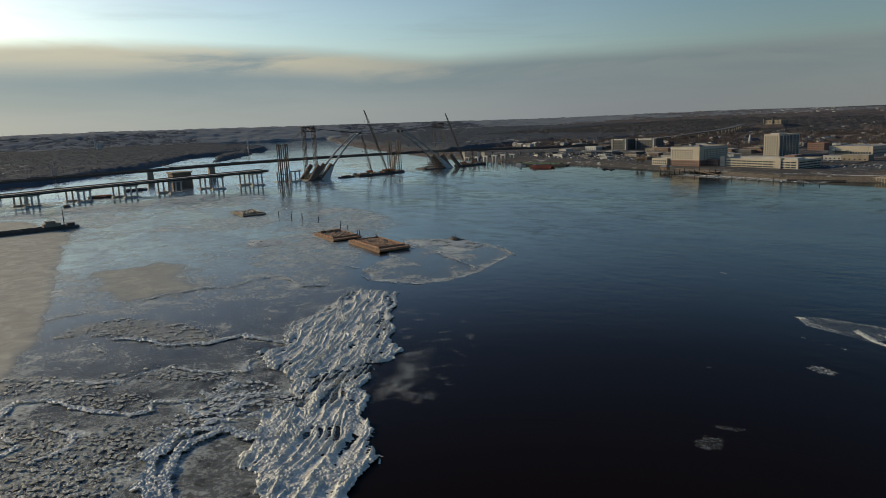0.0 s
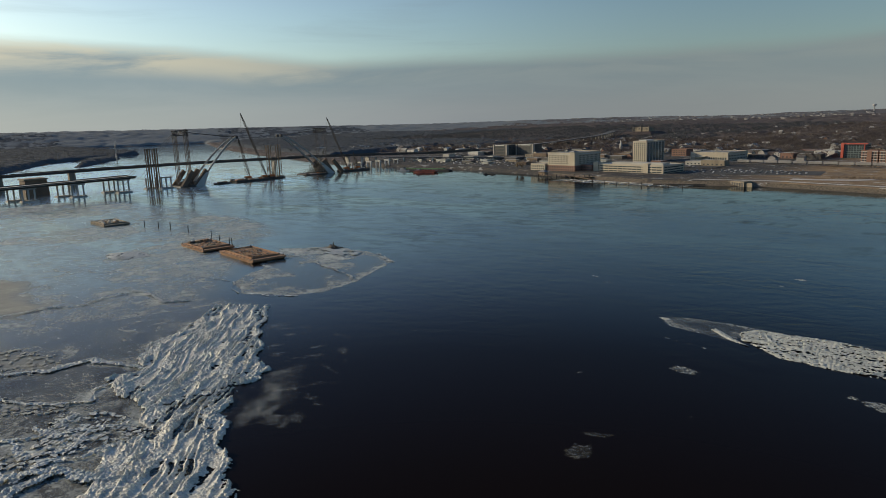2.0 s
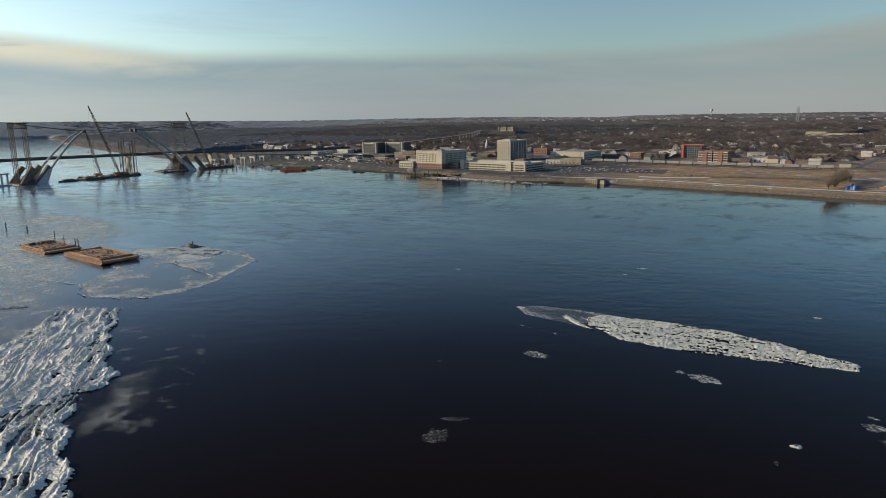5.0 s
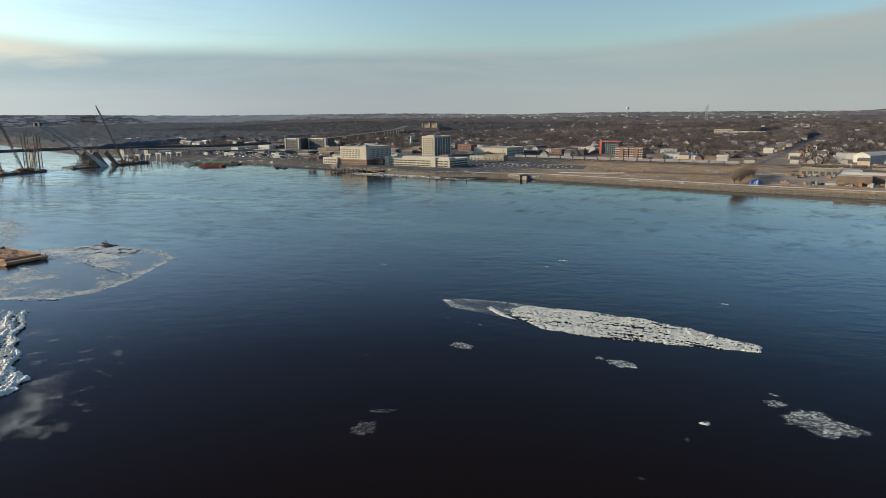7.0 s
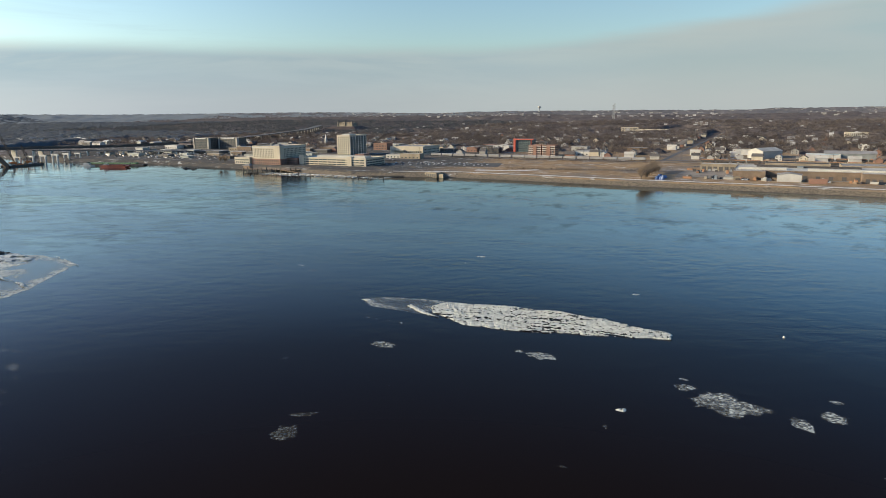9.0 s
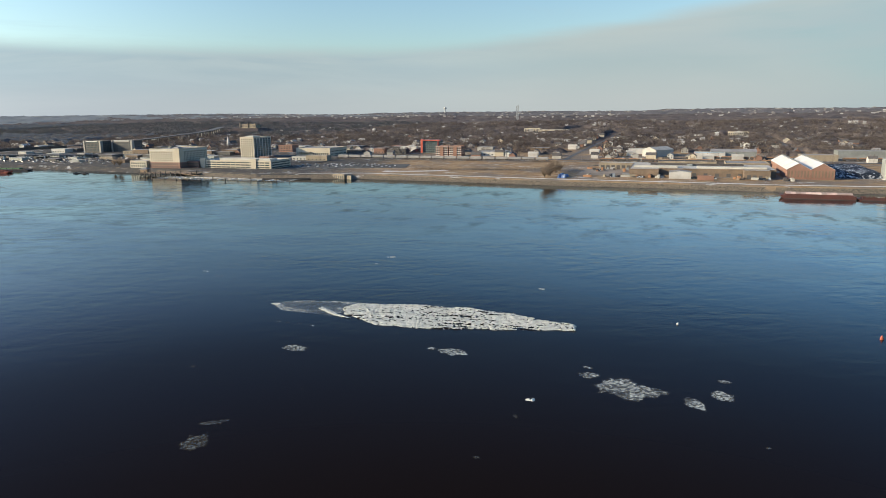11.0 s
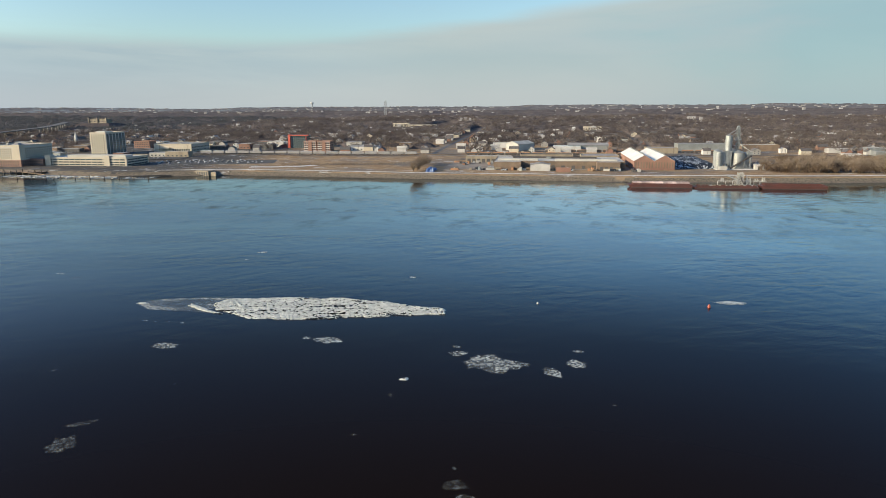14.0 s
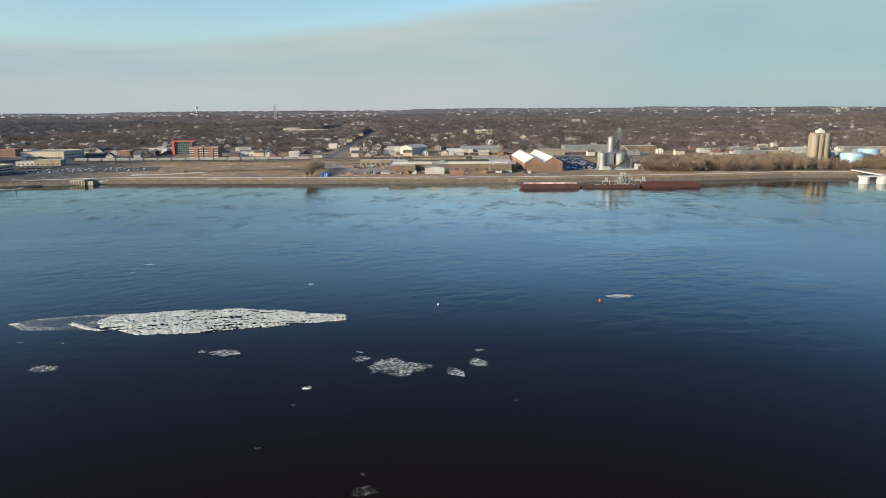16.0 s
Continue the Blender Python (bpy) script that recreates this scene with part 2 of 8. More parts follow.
def frost_material():
    """Thin ice: clear where bare, whitened by frost, buff where old snow lies."""
    m = bpy.data.materials.new("frosted_thin_ice")
    m.use_nodes = True
    n = Nodes(m.node_tree)
    place = n.add("ShaderNodeNewGeometry").outputs["Position"]
    amount, snow = n.add("ShaderNodeAttribute"), n.add("ShaderNodeAttribute")
    amount.attribute_name, snow.attribute_name = "frost", "old_snow"
    broad = n.noise(place, 0.09, 5.0, 0.65, 0.8)
    fine = n.noise(place, 0.8, 4.0, 0.65, 0.4)
    grit = n.noise(place, 3.0, 2.0, 0.6)
    cover = n.math("MULTIPLY", amount.outputs["Fac"], n.math("ADD", n.math("MULTIPLY", n.ramp(broad, 0.3, 0.7), 0.95), n.math("MULTIPLY", n.ramp(fine, 0.3, 0.7), 0.45)))
    # hair seams where plates froze together
    for scale, warp, thin in ((0.030, 1.6, 0.016), (0.075, 1.2, 0.022)):
        seam = n.noise(place, scale, 4.0, 0.6, warp)
        vein = n.ramp(n.math("ABSOLUTE", n.math("SUBTRACT", seam, 0.5)), thin, 0.002)
        vein = n.math("MULTIPLY", n.math("MULTIPLY", vein, n.ramp(fine, 0.32, 0.62)), n.ramp(amount.outputs["Fac"], 0.06, 0.34, 0.0, 0.30))
        cover = n.math("MAXIMUM", cover, vein)
    cover = n.math("MAXIMUM", cover, n.math("MULTIPLY", snow.outputs["Fac"], 0.93), clamp=True)
    white = n.mix(n.ramp(fine, 0.3, 0.7), (0.44, 0.49, 0.475), (0.64, 0.67, 0.63))
    buff = n.mix(n.ramp(broad, 0.3, 0.7), (0.30, 0.295, 0.245), (0.42, 0.41, 0.345))
    tint = n.mix(snow.outputs["Fac"], white, buff)
    s = n.add("ShaderNodeBsdfPrincipled", Roughness=0.7)
    s.inputs["Specular IOR Level"].default_value = 0.3
    n.link(tint, s.inputs["Base Color"])
    b = n.add("ShaderNodeBump", Strength=0.5, Distance=0.3)
    n.link(n.math("ADD", fine, n.math("MULTIPLY", grit, 0.4)), b.inputs["Height"])
    n.link(b.outputs[0], s.inputs["Normal"])
    both = n.add("ShaderNodeMixShader")
    n.link(cover, both.inputs[0])
    n.link(n.add("ShaderNodeBsdfTransparent").outputs[0], both.inputs[1])
    n.link(s.outputs[0], both.inputs[2])
    n.link(both.outputs[0], n.add("ShaderNodeOutputMaterial").inputs[0])
    return m


def ground_material():
    """Winter ground: dry grass, earth and old snow."""
    m = bpy.data.materials.new("winter_ground")
    m.use_nodes = True
    n = Nodes(m.node_tree)
    place = n.add("ShaderNodeNewGeometry").outputs["Position"]
    split = n.add("ShaderNodeSeparateXYZ")
    n.link(place, split.inputs[0])
    broad = n.noise(place, 0.012, 5.0, 0.6)
    mid = n.noise(place, 0.09, 5.0, 0.65)
    fine = n.noise(place, 1.2, 3.0, 0.6)
    grass = n.mix(n.ramp(mid, 0.35, 0.65), (0.25, 0.165, 0.095), (0.37, 0.265, 0.155))
    earth = n.mix(n.ramp(fine, 0.3, 0.7), (0.155, 0.128, 0.102), (0.235, 0.20, 0.165))
    tint = n.mix(n.ramp(broad, 0.45, 0.62), grass, earth)
    # streets, yards and asphalt round the landing; leaf litter in the woods
    town = n.math("MULTIPLY", n.ramp(split.outputs[0], -335.0, -420.0), n.ramp(mid, 0.72, 0.50, 0.5, 1.0))
    tint = n.mix(town, tint, n.mix(n.ramp(fine, 0.35, 0.65), (0.05, 0.05, 0.05), (0.105, 0.10, 0.093)))
    wild = n.math("MAXIMUM", n.ramp(split.outputs[2], 9.0, 14.0), n.ramp(split.outputs[0], -1240.0, -1300.0))
    tint = n.mix(n.math("MULTIPLY", wild, 0.85), tint, n.mix(n.ramp(mid, 0.3, 0.7), (0.07, 0.057, 0.055), (0.10, 0.08, 0.075)))
    drift = n.noise(n.vec("MULTIPLY", place, (0.45, 1.0, 1.0)), 0.10, 6.0, 0.7, 0.4)
    snow = n.math("MULTIPLY", n.ramp(drift, 0.58, 0.64), n.ramp(split.outputs[2], 9.0, 7.5))
    tint = n.mix(n.math("MULTIPLY", snow, 0.65), tint, (0.62, 0.63, 0.62))
    s = n.add("ShaderNodeBsdfPrincipled", Roughness=0.95)
    s.inputs["Specular IOR Level"].default_value = 0.15
    n.link(tint, s.inputs["Base Color"])
    b = n.add("ShaderNodeBump", Strength=0.4, Distance=0.4)
    n.link(fine, b.inputs["Height"])
    n.link(b.outputs[0], s.inputs["Normal"])
    n.link(s.outputs[0], n.add("ShaderNodeOutputMaterial").inputs[0])
    return m


def tarp_material():
    """Black sheeting with snow lying in its folds."""
    m = bpy.data.materials.new("snowy_black_tarp")
    m.use_nodes = True
    n = Nodes(m.node_tree)
    place = n.add("ShaderNodeNewGeometry").outputs["Position"]
    fold = n.noise(n.vec("MULTIPLY", place, (0.22, 0.11, 0.5)), 1.0, 4.0, 0.6, 0.6)
    speck = n.noise(n.vec("MULTIPLY", place, (0.8, 0.35, 0.8)), 1.0, 3.0, 0.6)
    snow = n.math("MULTIPLY", n.ramp(fold, 0.50, 0.56), n.ramp(speck, 0.46, 0.54))
    sheet = n.mix(n.ramp(speck, 0.3, 0.7), (0.010, 0.015, 0.026), (0.024, 0.034, 0.052))
    s = n.add("ShaderNodeBsdfPrincipled", Roughness=0.7)
    s.inputs["Specular IOR Level"].default_value = 0.15
    n.link(n.mix(snow, sheet, (0.52, 0.55, 0.58)), s.inputs["Base Color"])
    n.link(s.outputs[0], n.add("ShaderNodeOutputMaterial").inputs[0])
    return m


M = dict(
    water=water_material(),
    frost=frost_material(),
    ground=ground_material(),
    wetstone=material("wet_stone", (0.10, 0.088, 0.075), (0.055, 0.05, 0.045), 0.7, 0.4, 1.2, 0.9),
    riprap=material("riprap", (0.215, 0.175, 0.125), (0.06, 0.052, 0.04), 0.95, 0.5, 0.9, 1.0),
    plate=material("grey_ice_plate", (0.44, 0.44, 0.39), (0.26, 0.265, 0.24), 0.6, 0.09, 1.2, 0.5, gloss=0.3),
    rubble=material("ice_rubble", (0.66, 0.67, 0.62), (0.44, 0.45, 0.42), 0.55, 0.12, 1.6, 0.5),
    ridge=material("ridged_ice", (0.80, 0.775, 0.68), (0.52, 0.505, 0.435), 0.55, 0.25, 1.8, 0.6),
    brash=material("brash_ice", (0.70, 0.70, 0.62), (0.36, 0.365, 0.315), 0.55, 0.5, 1.8, 0.6),
    concrete=material("concrete", (0.42, 0.40, 0.36), (0.30, 0.28, 0.25), 0.85, 0.12, 2.0),
    paleconc=material("pale_concrete", (0.60, 0.59, 0.55), (0.46, 0.45, 0.42), 0.8, 0.1, 2.0),
    steel=material("grey_steel", (0.40, 0.41, 0.41), (0.28, 0.29, 0.29), 0.45, 0.2, 3.0, 0.05, metal=0.4),
    darksteel=material("dark_steel", (0.055, 0.055, 0.055), (0.09, 0.075, 0.065), 0.6, 0.3, 3.0, 0.05),
    girder=material("weathered_girder", (0.10, 0.085, 0.07), (0.06, 0.055, 0.05), 0.7, 0.2, 3.0),
    rust=material("rusty_steel", (0.42, 0.225, 0.12), (0.21, 0.125, 0.08), 0.8, 0.22, 1.5, 0.3),
    redhull=material("red_barge_paint", (0.12, 0.042, 0.032), (0.07, 0.032, 0.026), 0.6, 0.15, 1.5),
    cargo=material("bright_red_hull", (0.42, 0.09, 0.05), (0.30, 0.07, 0.04), 0.6, 0.2, 1.5),
    cover=material("barge_cover", (0.58, 0.47, 0.42), (0.40, 0.26, 0.22), 0.6, 0.3, 2.0, random=0.4),
    deckwood=material("deck_timber", (0.31, 0.22, 0.145), (0.16, 0.12, 0.08), 0.85, 0.3, 2.0, 0.3, random=0.2),
    cream=material("cream_render", (0.56, 0.495, 0.385), (0.45, 0.40, 0.31), 0.85, 0.08, 2.0),
    brick=material("red_brick", (0.30, 0.17, 0.125), (0.22, 0.13, 0.10), 0.9, 0.1, 1.5),
    brownbrick=material("brown_brick", (0.23, 0.168, 0.12), (0.15, 0.115, 0.085), 0.9, 0.12, 1.5),
    redpaint=material("red_panel", (0.52, 0.105, 0.07), (0.44, 0.09, 0.06), 0.55, 0.1, 2.0),
    white=material("white_sheeting", (0.56, 0.55, 0.52), (0.42, 0.41, 0.385), 0.6, 0.08, 1.2),
    whiteroof=material("white_roof", (0.72, 0.71, 0.68), (0.55, 0.54, 0.51), 0.7, 0.06, 1.0),
    greyroof=material("grey_roof", (0.32, 0.31, 0.30), (0.22, 0.215, 0.21), 0.8, 0.06, 1.0),
    paleroof=material("pale_membrane_roof", (0.54, 0.52, 0.465), (0.38, 0.36, 0.32), 0.75, 0.05, 1.0),
    darkroof=material("dark_shingle", (0.075, 0.07, 0.068), (0.12, 0.11, 0.105), 0.9, 0.15, 1.0, random=0.35),
    siding=material("house_siding", (0.52, 0.50, 0.46), (0.40, 0.385, 0.355), 0.8, 0.2, 2.0, random=0.4),
    tealwall=material("teal_spandrel", (0.16, 0.21, 0.21), (0.12, 0.16, 0.16), 0.4, 0.1, 2.0),
    darkwall=material("dark_cladding", (0.07, 0.07, 0.072), (0.10, 0.095, 0.09), 0.7, 0.1, 2.0),
    glass=material("window_glass", (0.045, 0.058, 0.065), (0.08, 0.10, 0.105), 0.16, 0.5, 2.0, 0.0, gloss=0.8),
    tarp=tarp_material(),
    bluetarp=material("blue_tarp", (0.05, 0.12, 0.31), (0.13, 0.21, 0.38), 0.5, 0.25, 1.0),
    bluetank=material("pale_blue_paint", (0.36, 0.55, 0.66), (0.28, 0.45, 0.55), 0.5, 0.1, 1.5),
    galv=material("galvanised_sheet", (0.34, 0.355, 0.34), (0.24, 0.25, 0.24), 0.42, 0.12, 2.0, 0.05, metal=0.35),
    oldconc=material("stained_concrete", (0.34, 0.29, 0.215), (0.22, 0.185, 0.14), 0.9, 0.1, 1.5, stretch=(1, 1, 0.2)),
    road=material("worn_road", (0.12, 0.12, 0.122), (0.085, 0.085, 0.087), 0.9, 0.08, 1.5),
    asphalt=material("asphalt", (0.055, 0.055, 0.057), (0.085, 0.083, 0.08), 0.9, 0.08, 1.5),
    snowpath=material("snowy_path", (0.78, 0.76, 0.72), (0.50, 0.47, 0.43), 0.85, 0.08, 0.8),
    gravel=material("gravel_yard", (0.29, 0.25, 0.205), (0.17, 0.142, 0.115), 0.95, 0.06, 1.0),
    bark=material("bark", (0.17, 0.14, 0.115), (0.10, 0.085, 0.07), 0.95, 0.8, 4.0),
    twigs=island_material("bare_twigs", ((0.108, 0.090, 0.083), (0.175, 0.147, 0.132), (0.275, 0.232, 0.202))),
    # twigs of the western, island and far woods, haze painted in as blue-grey
    hazetwigs=island_material("haze_grey_twigs", ((0.092, 0.098, 0.104), (0.114, 0.122, 0.127), (0.145, 0.152, 0.157))),
    palewood=island_material("pale_bare_twigs", ((0.26, 0.205, 0.155), (0.34, 0.27, 0.20), (0.42, 0.35, 0.27))),
    # rim hill twigs: distance haze put into the colour as pale blue-grey
    rimtwigs=island_material("haze_pale_twigs", ((0.20, 0.22, 0.23), (0.24, 0.26, 0.27), (0.28, 0.295, 0.305))),
    brushwood=island_material("brown_brush", ((0.13, 0.095, 0.075), (0.22, 0.165, 0.12), (0.37, 0.295, 0.215)), 0.9, 0.045),
    dullwhite=material("weathered_white_sheeting", (0.47, 0.46, 0.42), (0.36, 0.35, 0.32), 0.7, 0.1, 1.2),
    canopy=material("bare_canopy", (0.17, 0.143, 0.130), (0.070, 0.062, 0.060), 0.95, 0.016, 0.25, 1.0, gloss=0.05),
    # western and island crowns: blue-grey imitates the haze before them
    hazecanopy=material("haze_grey_canopy", (0.118, 0.130, 0.142), (0.088, 0.099, 0.110), 0.95, 0.03, 0.3, 1.0, gloss=0.05),
    # rim hill crowns: pale blue-grey, haze painted in
    rimcanopy=material("haze_pale_canopy", (0.25, 0.275, 0.285), (0.19, 0.21, 0.22), 0.95, 0.01, 0.1, 1.0, gloss=0.05),
    # brown woods greyed with distance: mid a little, far more, as painted haze
    midcanopy=material("mid_hazed_canopy", (0.165, 0.142, 0.134), (0.095, 0.085, 0.084), 0.95, 0.014, 0.2, 1.0, gloss=0.05),
    farcanopy=material("far_hazed_canopy", (0.19, 0.18, 0.18), (0.13, 0.127, 0.13), 0.95, 0.008, 0.1, 1.0, gloss=0.05),
    farwall=island_material("distant_walls", ((0.20, 0.19, 0.18), (0.32, 0.31, 0.30), (0.54, 0.54, 0.52)), 0.9, 0.012, 0.0),
    orange=material("orange_paint", (0.62, 0.19, 0.05), None, 0.6, 0.3, 2.0),
    green=material("green_paint", (0.08, 0.20, 0.07), (0.05, 0.13, 0.05), 0.6, 0.2, 2.0),
    yellow=material("yellow_paint", (0.60, 0.45, 0.12), None, 0.6, 0.3, 2.0),
    carpaint=material("car_paint", (0.28, 0.28, 0.285), (0.24, 0.24, 0.245), 0.3, 0.5, 2.0, 0.0, random=0.85),
)


# ---- building blocks ----
class Geo:
    """Collects faces for one mesh."""

    def __init__(self):
        self.v, self.f = [], []

    def add(self, verts, faces):
        k = len(self.v)
        self.v += [tuple(p) for p in verts]
        self.f += [tuple(k + i for i in face) for face in faces]
        return self

    def box(self, x0, x1, y0, y1, z0, z1):
        return self.add([(x, y, z) for z in (z0, z1) for y in (y0, y1) for x in (x0, x1)],
                        [(0, 2, 3, 1), (4, 5, 7, 6), (0, 1, 5, 4), (2, 6, 7, 3), (0, 4, 6, 2), (1, 3, 7, 5)])

    def beam(self, p, q, w, h=None):
        p, q, h = Vector(p), Vector(q), h or w
        d = (q - p).normalized()
        side = d.cross(Vector((0, 0, 1)) if abs(d.z) < 0.98 else Vector((0, 1, 0))).normalized()
        up = side.cross(d)
        ring = [(side * sx * w / 2 + up * sz * h / 2) for sx, sz in ((-1, -1), (1, -1), (1, 1), (-1, 1))]
        return self.add([p + r for r in ring] + [q + r for r in ring],
                        [(3, 2, 1, 0), (4, 5, 6, 7)] + [(i, (i + 1) % 4, 4 + (i + 1) % 4, 4 + i) for i in range(4)])

    def tube(self, x, y, z0, z1, r0, r1=None, n=14, cap=True):
        r1 = r0 if r1 is None else r1
        a = [2 * math.pi * i / n for i in range(n)]
        verts = [(x + r0 * math.cos(t), y + r0 * math.sin(t), z0) for t in a] + [(x + r1 * math.cos(t), y + r1 * math.sin(t), z1) for t in a]
        faces = [(i, (i + 1) % n, n + (i + 1) % n, n + i) for i in range(n)]
        if cap:
            faces += [tuple(range(n - 1, -1, -1)), tuple(range(n, 2 * n))]
        return self.add(verts, faces)

    def prism(self, outline, z0, z1, top=1.0):
        n = len(outline)
        cx, cy = sum(p[0] for p in outline) / n, sum(p[1] for p in outline) / n
        verts = [(x, y, z0) for x, y in outline] + [(cx + (x - cx) * top, cy + (y - cy) * top, z1) for x, y in outline]
        return self.add(verts, [tuple(range(n - 1, -1, -1)), tuple(range(n, 2 * n))] + [(i, (i + 1) % n, n + (i + 1) % n, n + i) for i in range(n)])

    def gable(self, x0, x1, y0, y1, z0, eave, ridge):
        """Walls under a ridge that runs along y."""
        xm = (x0 + x1) / 2
        return self.add([(x0, y0, z0), (x1, y0, z0), (x1, y0, eave), (xm, y0, ridge), (x0, y0, eave), (x0, y1, z0), (x1, y1, z0), (x1, y1, eave), (xm, y1, ridge), (x0, y1, eave)],
                        [(0, 1, 2, 3, 4), (9, 8, 7, 6, 5), (0, 4, 9, 5), (1, 6, 7, 2), (5, 6, 1, 0), (4, 3, 8, 9), (3, 2, 7, 8)])

    def slab_roof(self, x0, x1, y0, y1, eave, ridge, out=0.5, thick=0.3):
        """Two roof slopes with thickness, lying just over gable()."""
        xm, fall = (x0 + x1) / 2, (ridge - eave) / ((x1 - x0) / 2)
        for s, xe in ((-1, x0 - out), (1, x1 + out)):
            ze = eave - fall * out + 0.03
            zr = ridge + 0.03
            pts = [(xe, y0 - out, ze), (xm, y0 - out, zr), (xm, y1 + out, zr), (xe, y1 + out, ze)]
            pts += [(x, y, z + thick) for x, y, z in pts]
            self.add(pts, [(0, 1, 2, 3), (7, 6, 5, 4), (0, 4, 5, 1), (1, 5, 6, 2), (2, 6, 7, 3), (3, 7, 4, 0)])
        return self

    def mesh(self, name, mat, smooth=False):
        me = bpy.data.meshes.new(name)
        me.from_pydata(self.v, [], self.f)
        me.materials.append(mat)
        if smooth:
            me.shade_smooth()
        me.update()
        return me


def thing(name, x=0, y=0, z=0, turn=0, label="", category="", group="", kind=""):
    ob = new(name)
    ob.empty_display_size = 1.0
    ob.matrix_basis = pose(x, y, z, 0, 0, turn)
    return tagged(ob, label, category, group, kind)


def part(name, geo, mat, parent, label="", smooth=False, at=None):
    me = geo.mesh(name, mat, smooth) if isinstance(geo, Geo) else geo
    ob = new(name, me)
    ob.parent = parent
    if at is not None:
        ob.matrix_basis = at
    return tagged(ob, label)


def solid(name, geo, mat, label="", category="", group="", kind="", smooth=False, at=None):
    me = geo.mesh(name, mat, smooth) if isinstance(geo, Geo) else geo
    ob = new(name, me)
    if at is not None:
        ob.matrix_basis = at
    return tagged(ob, label, category, group, kind)


def array_mesh(name, verts, faces, mat, smooth=False):
    """A mesh from arrays of places and of triangles or quads."""
    verts, faces = np.asarray(verts, np.float32), np.asarray(faces, np.int32)
    me = bpy.data.meshes.new(name)
    k = faces.shape[1]
    me.vertices.add(len(verts))
    me.vertices.foreach_set("co", verts.ravel())
    me.loops.add(faces.size)
    me.loops.foreach_set("vertex_index", faces.ravel())
    me.polygons.add(len(faces))
    me.polygons.foreach_set("loop_start", np.arange(len(faces), dtype=np.int32) * k)
    me.polygons.foreach_set("use_smooth", np.full(len(faces), smooth))
    me.materials.append(mat)
    me.update(calc_edges=True)
    return me


# ---- noise on arrays ----
def lattice(ix, iy, seed):
    h = (ix.astype(np.int64) * 374761393 + iy.astype(np.int64) * 668265263 + seed * 1442695041) & 0xFFFFFFFF
    h = ((h ^ (h >> 13)) * 1274126177) & 0xFFFFFFFF
    return ((h ^ (h >> 16)) & 0xFFFF) / 65535.0


def grain(x, y, seed=0):
    ix, iy = np.floor(x), np.floor(y)
    u, v = x - ix, y - iy
    u, v = u * u * (3 - 2 * u), v * v * (3 - 2 * v)
    a, b = lattice(ix, iy, seed), lattice(ix + 1, iy, seed)
    c, d = lattice(ix, iy + 1, seed), lattice(ix + 1, iy + 1, seed)
    return (a * (1 - u) + b * u) * (1 - v) + (c * (1 - u) + d * u) * v


def fbm(x, y, seed=0, octaves=4):
    total, gain, top = 0.0, 1.0, 0.0
    for o in range(octaves):
        total = total + gain * grain(x * 2**o + 17.3 * o, y * 2**o - 9.1 * o, seed + o)
        top, gain = top + gain, gain * 0.5
    return total / top


def blobs(x, y, size, seed):
    """Rounded lumps, side by side."""
    u, v = x / size, y / size
    iu, iv = np.floor(u), np.floor(v)
    top = np.zeros(u.shape)
    for du in (-1, 0, 1):
        for dv in (-1, 0, 1):
            a, b = iu + du, iv + dv
            d = np.hypot(a + lattice(a, b, seed) - u, b + lattice(a, b, seed + 1) - v) / (0.55 + 0.4 * lattice(a, b, seed + 2))
            top = np.maximum(top, (0.5 + 0.6 * lattice(a, b, seed + 3)) * np.sqrt(np.clip(1 - d * d, 0, 1)))
    return top


def plates(x, y, wide, deep, seed):
    """Plates of broken ice: the way to the nearest crack, in plate widths, and a number for each plate."""
    u, v = x / wide, y / deep
    iu, iv = np.floor(u), np.floor(v)
    first, second, name = np.full(u.shape, 9.0), np.full(u.shape, 9.0), np.zeros(u.shape)
    for du in (-1, 0, 1):
        for dv in (-1, 0, 1):
            a, b = iu + du, iv + dv
            d = np.hypot(a + lattice(a, b, seed) - u, b + lattice(a, b, seed + 1) - v)
            nearer = d < first
            second = np.where(nearer, first, np.minimum(second, d))
            name = np.where(nearer, lattice(a, b, seed + 2), name)
            first = np.where(nearer, d, first)
    return second - first, name


def inside(x, y, outline):
    """Signed distance to a closed outline, positive within."""
    far, sign = np.full(np.shape(x), 1e12), np.ones(np.shape(x))
    pts = list(outline)
    for (ax, ay), (bx, by) in zip(pts, pts[1:] + pts[:1]):
        ex, ey = bx - ax, by - ay
        wx, wy = x - ax, y - ay
        t = np.clip((wx * ex + wy * ey) / (ex * ex + ey * ey), 0, 1)
        far = np.minimum(far, (wx - ex * t) ** 2 + (wy - ey * t) ** 2)
        c1, c2, c3 = y >= ay, y < by, ex * wy > ey * wx
        sign = np.where((c1 & c2 & c3) | (~c1 & ~c2 & ~c3), -sign, sign)
    return -sign * np.sqrt(far)


def step(v, a, b):
    t = np.clip((v - a) / (b - a), 0, 1)
    return t * t * (3 - 2 * t)


# ---- the land ----
SHORE_X = (-5200, -3800, -2845, -2210, -1713, -1383, -1100, -1000, -860, -700, -640, -560, -470, -400, -340, -230, -110, 0, 100, 300, 420, 520, 800, 5200)
SHORE_Y = (1900, 1420, 1100, 931, 816, 745, 716, 708, 728, 716, 705, 690, 676, 690, 706, 698, 687, 685, 678, 692, 712, 700, 712, 900)
ISLAND = ((-1300, -900), (-1318, -100), (-1438, 2), (-1566, 89), (-1640, 150), (-1905, 252), (-2202, 362), (-2300, 478), (-2456, 601), (-2563, 705), (-2700, 745), (-3300, 790), (-4700, 820), (-5200, -900))
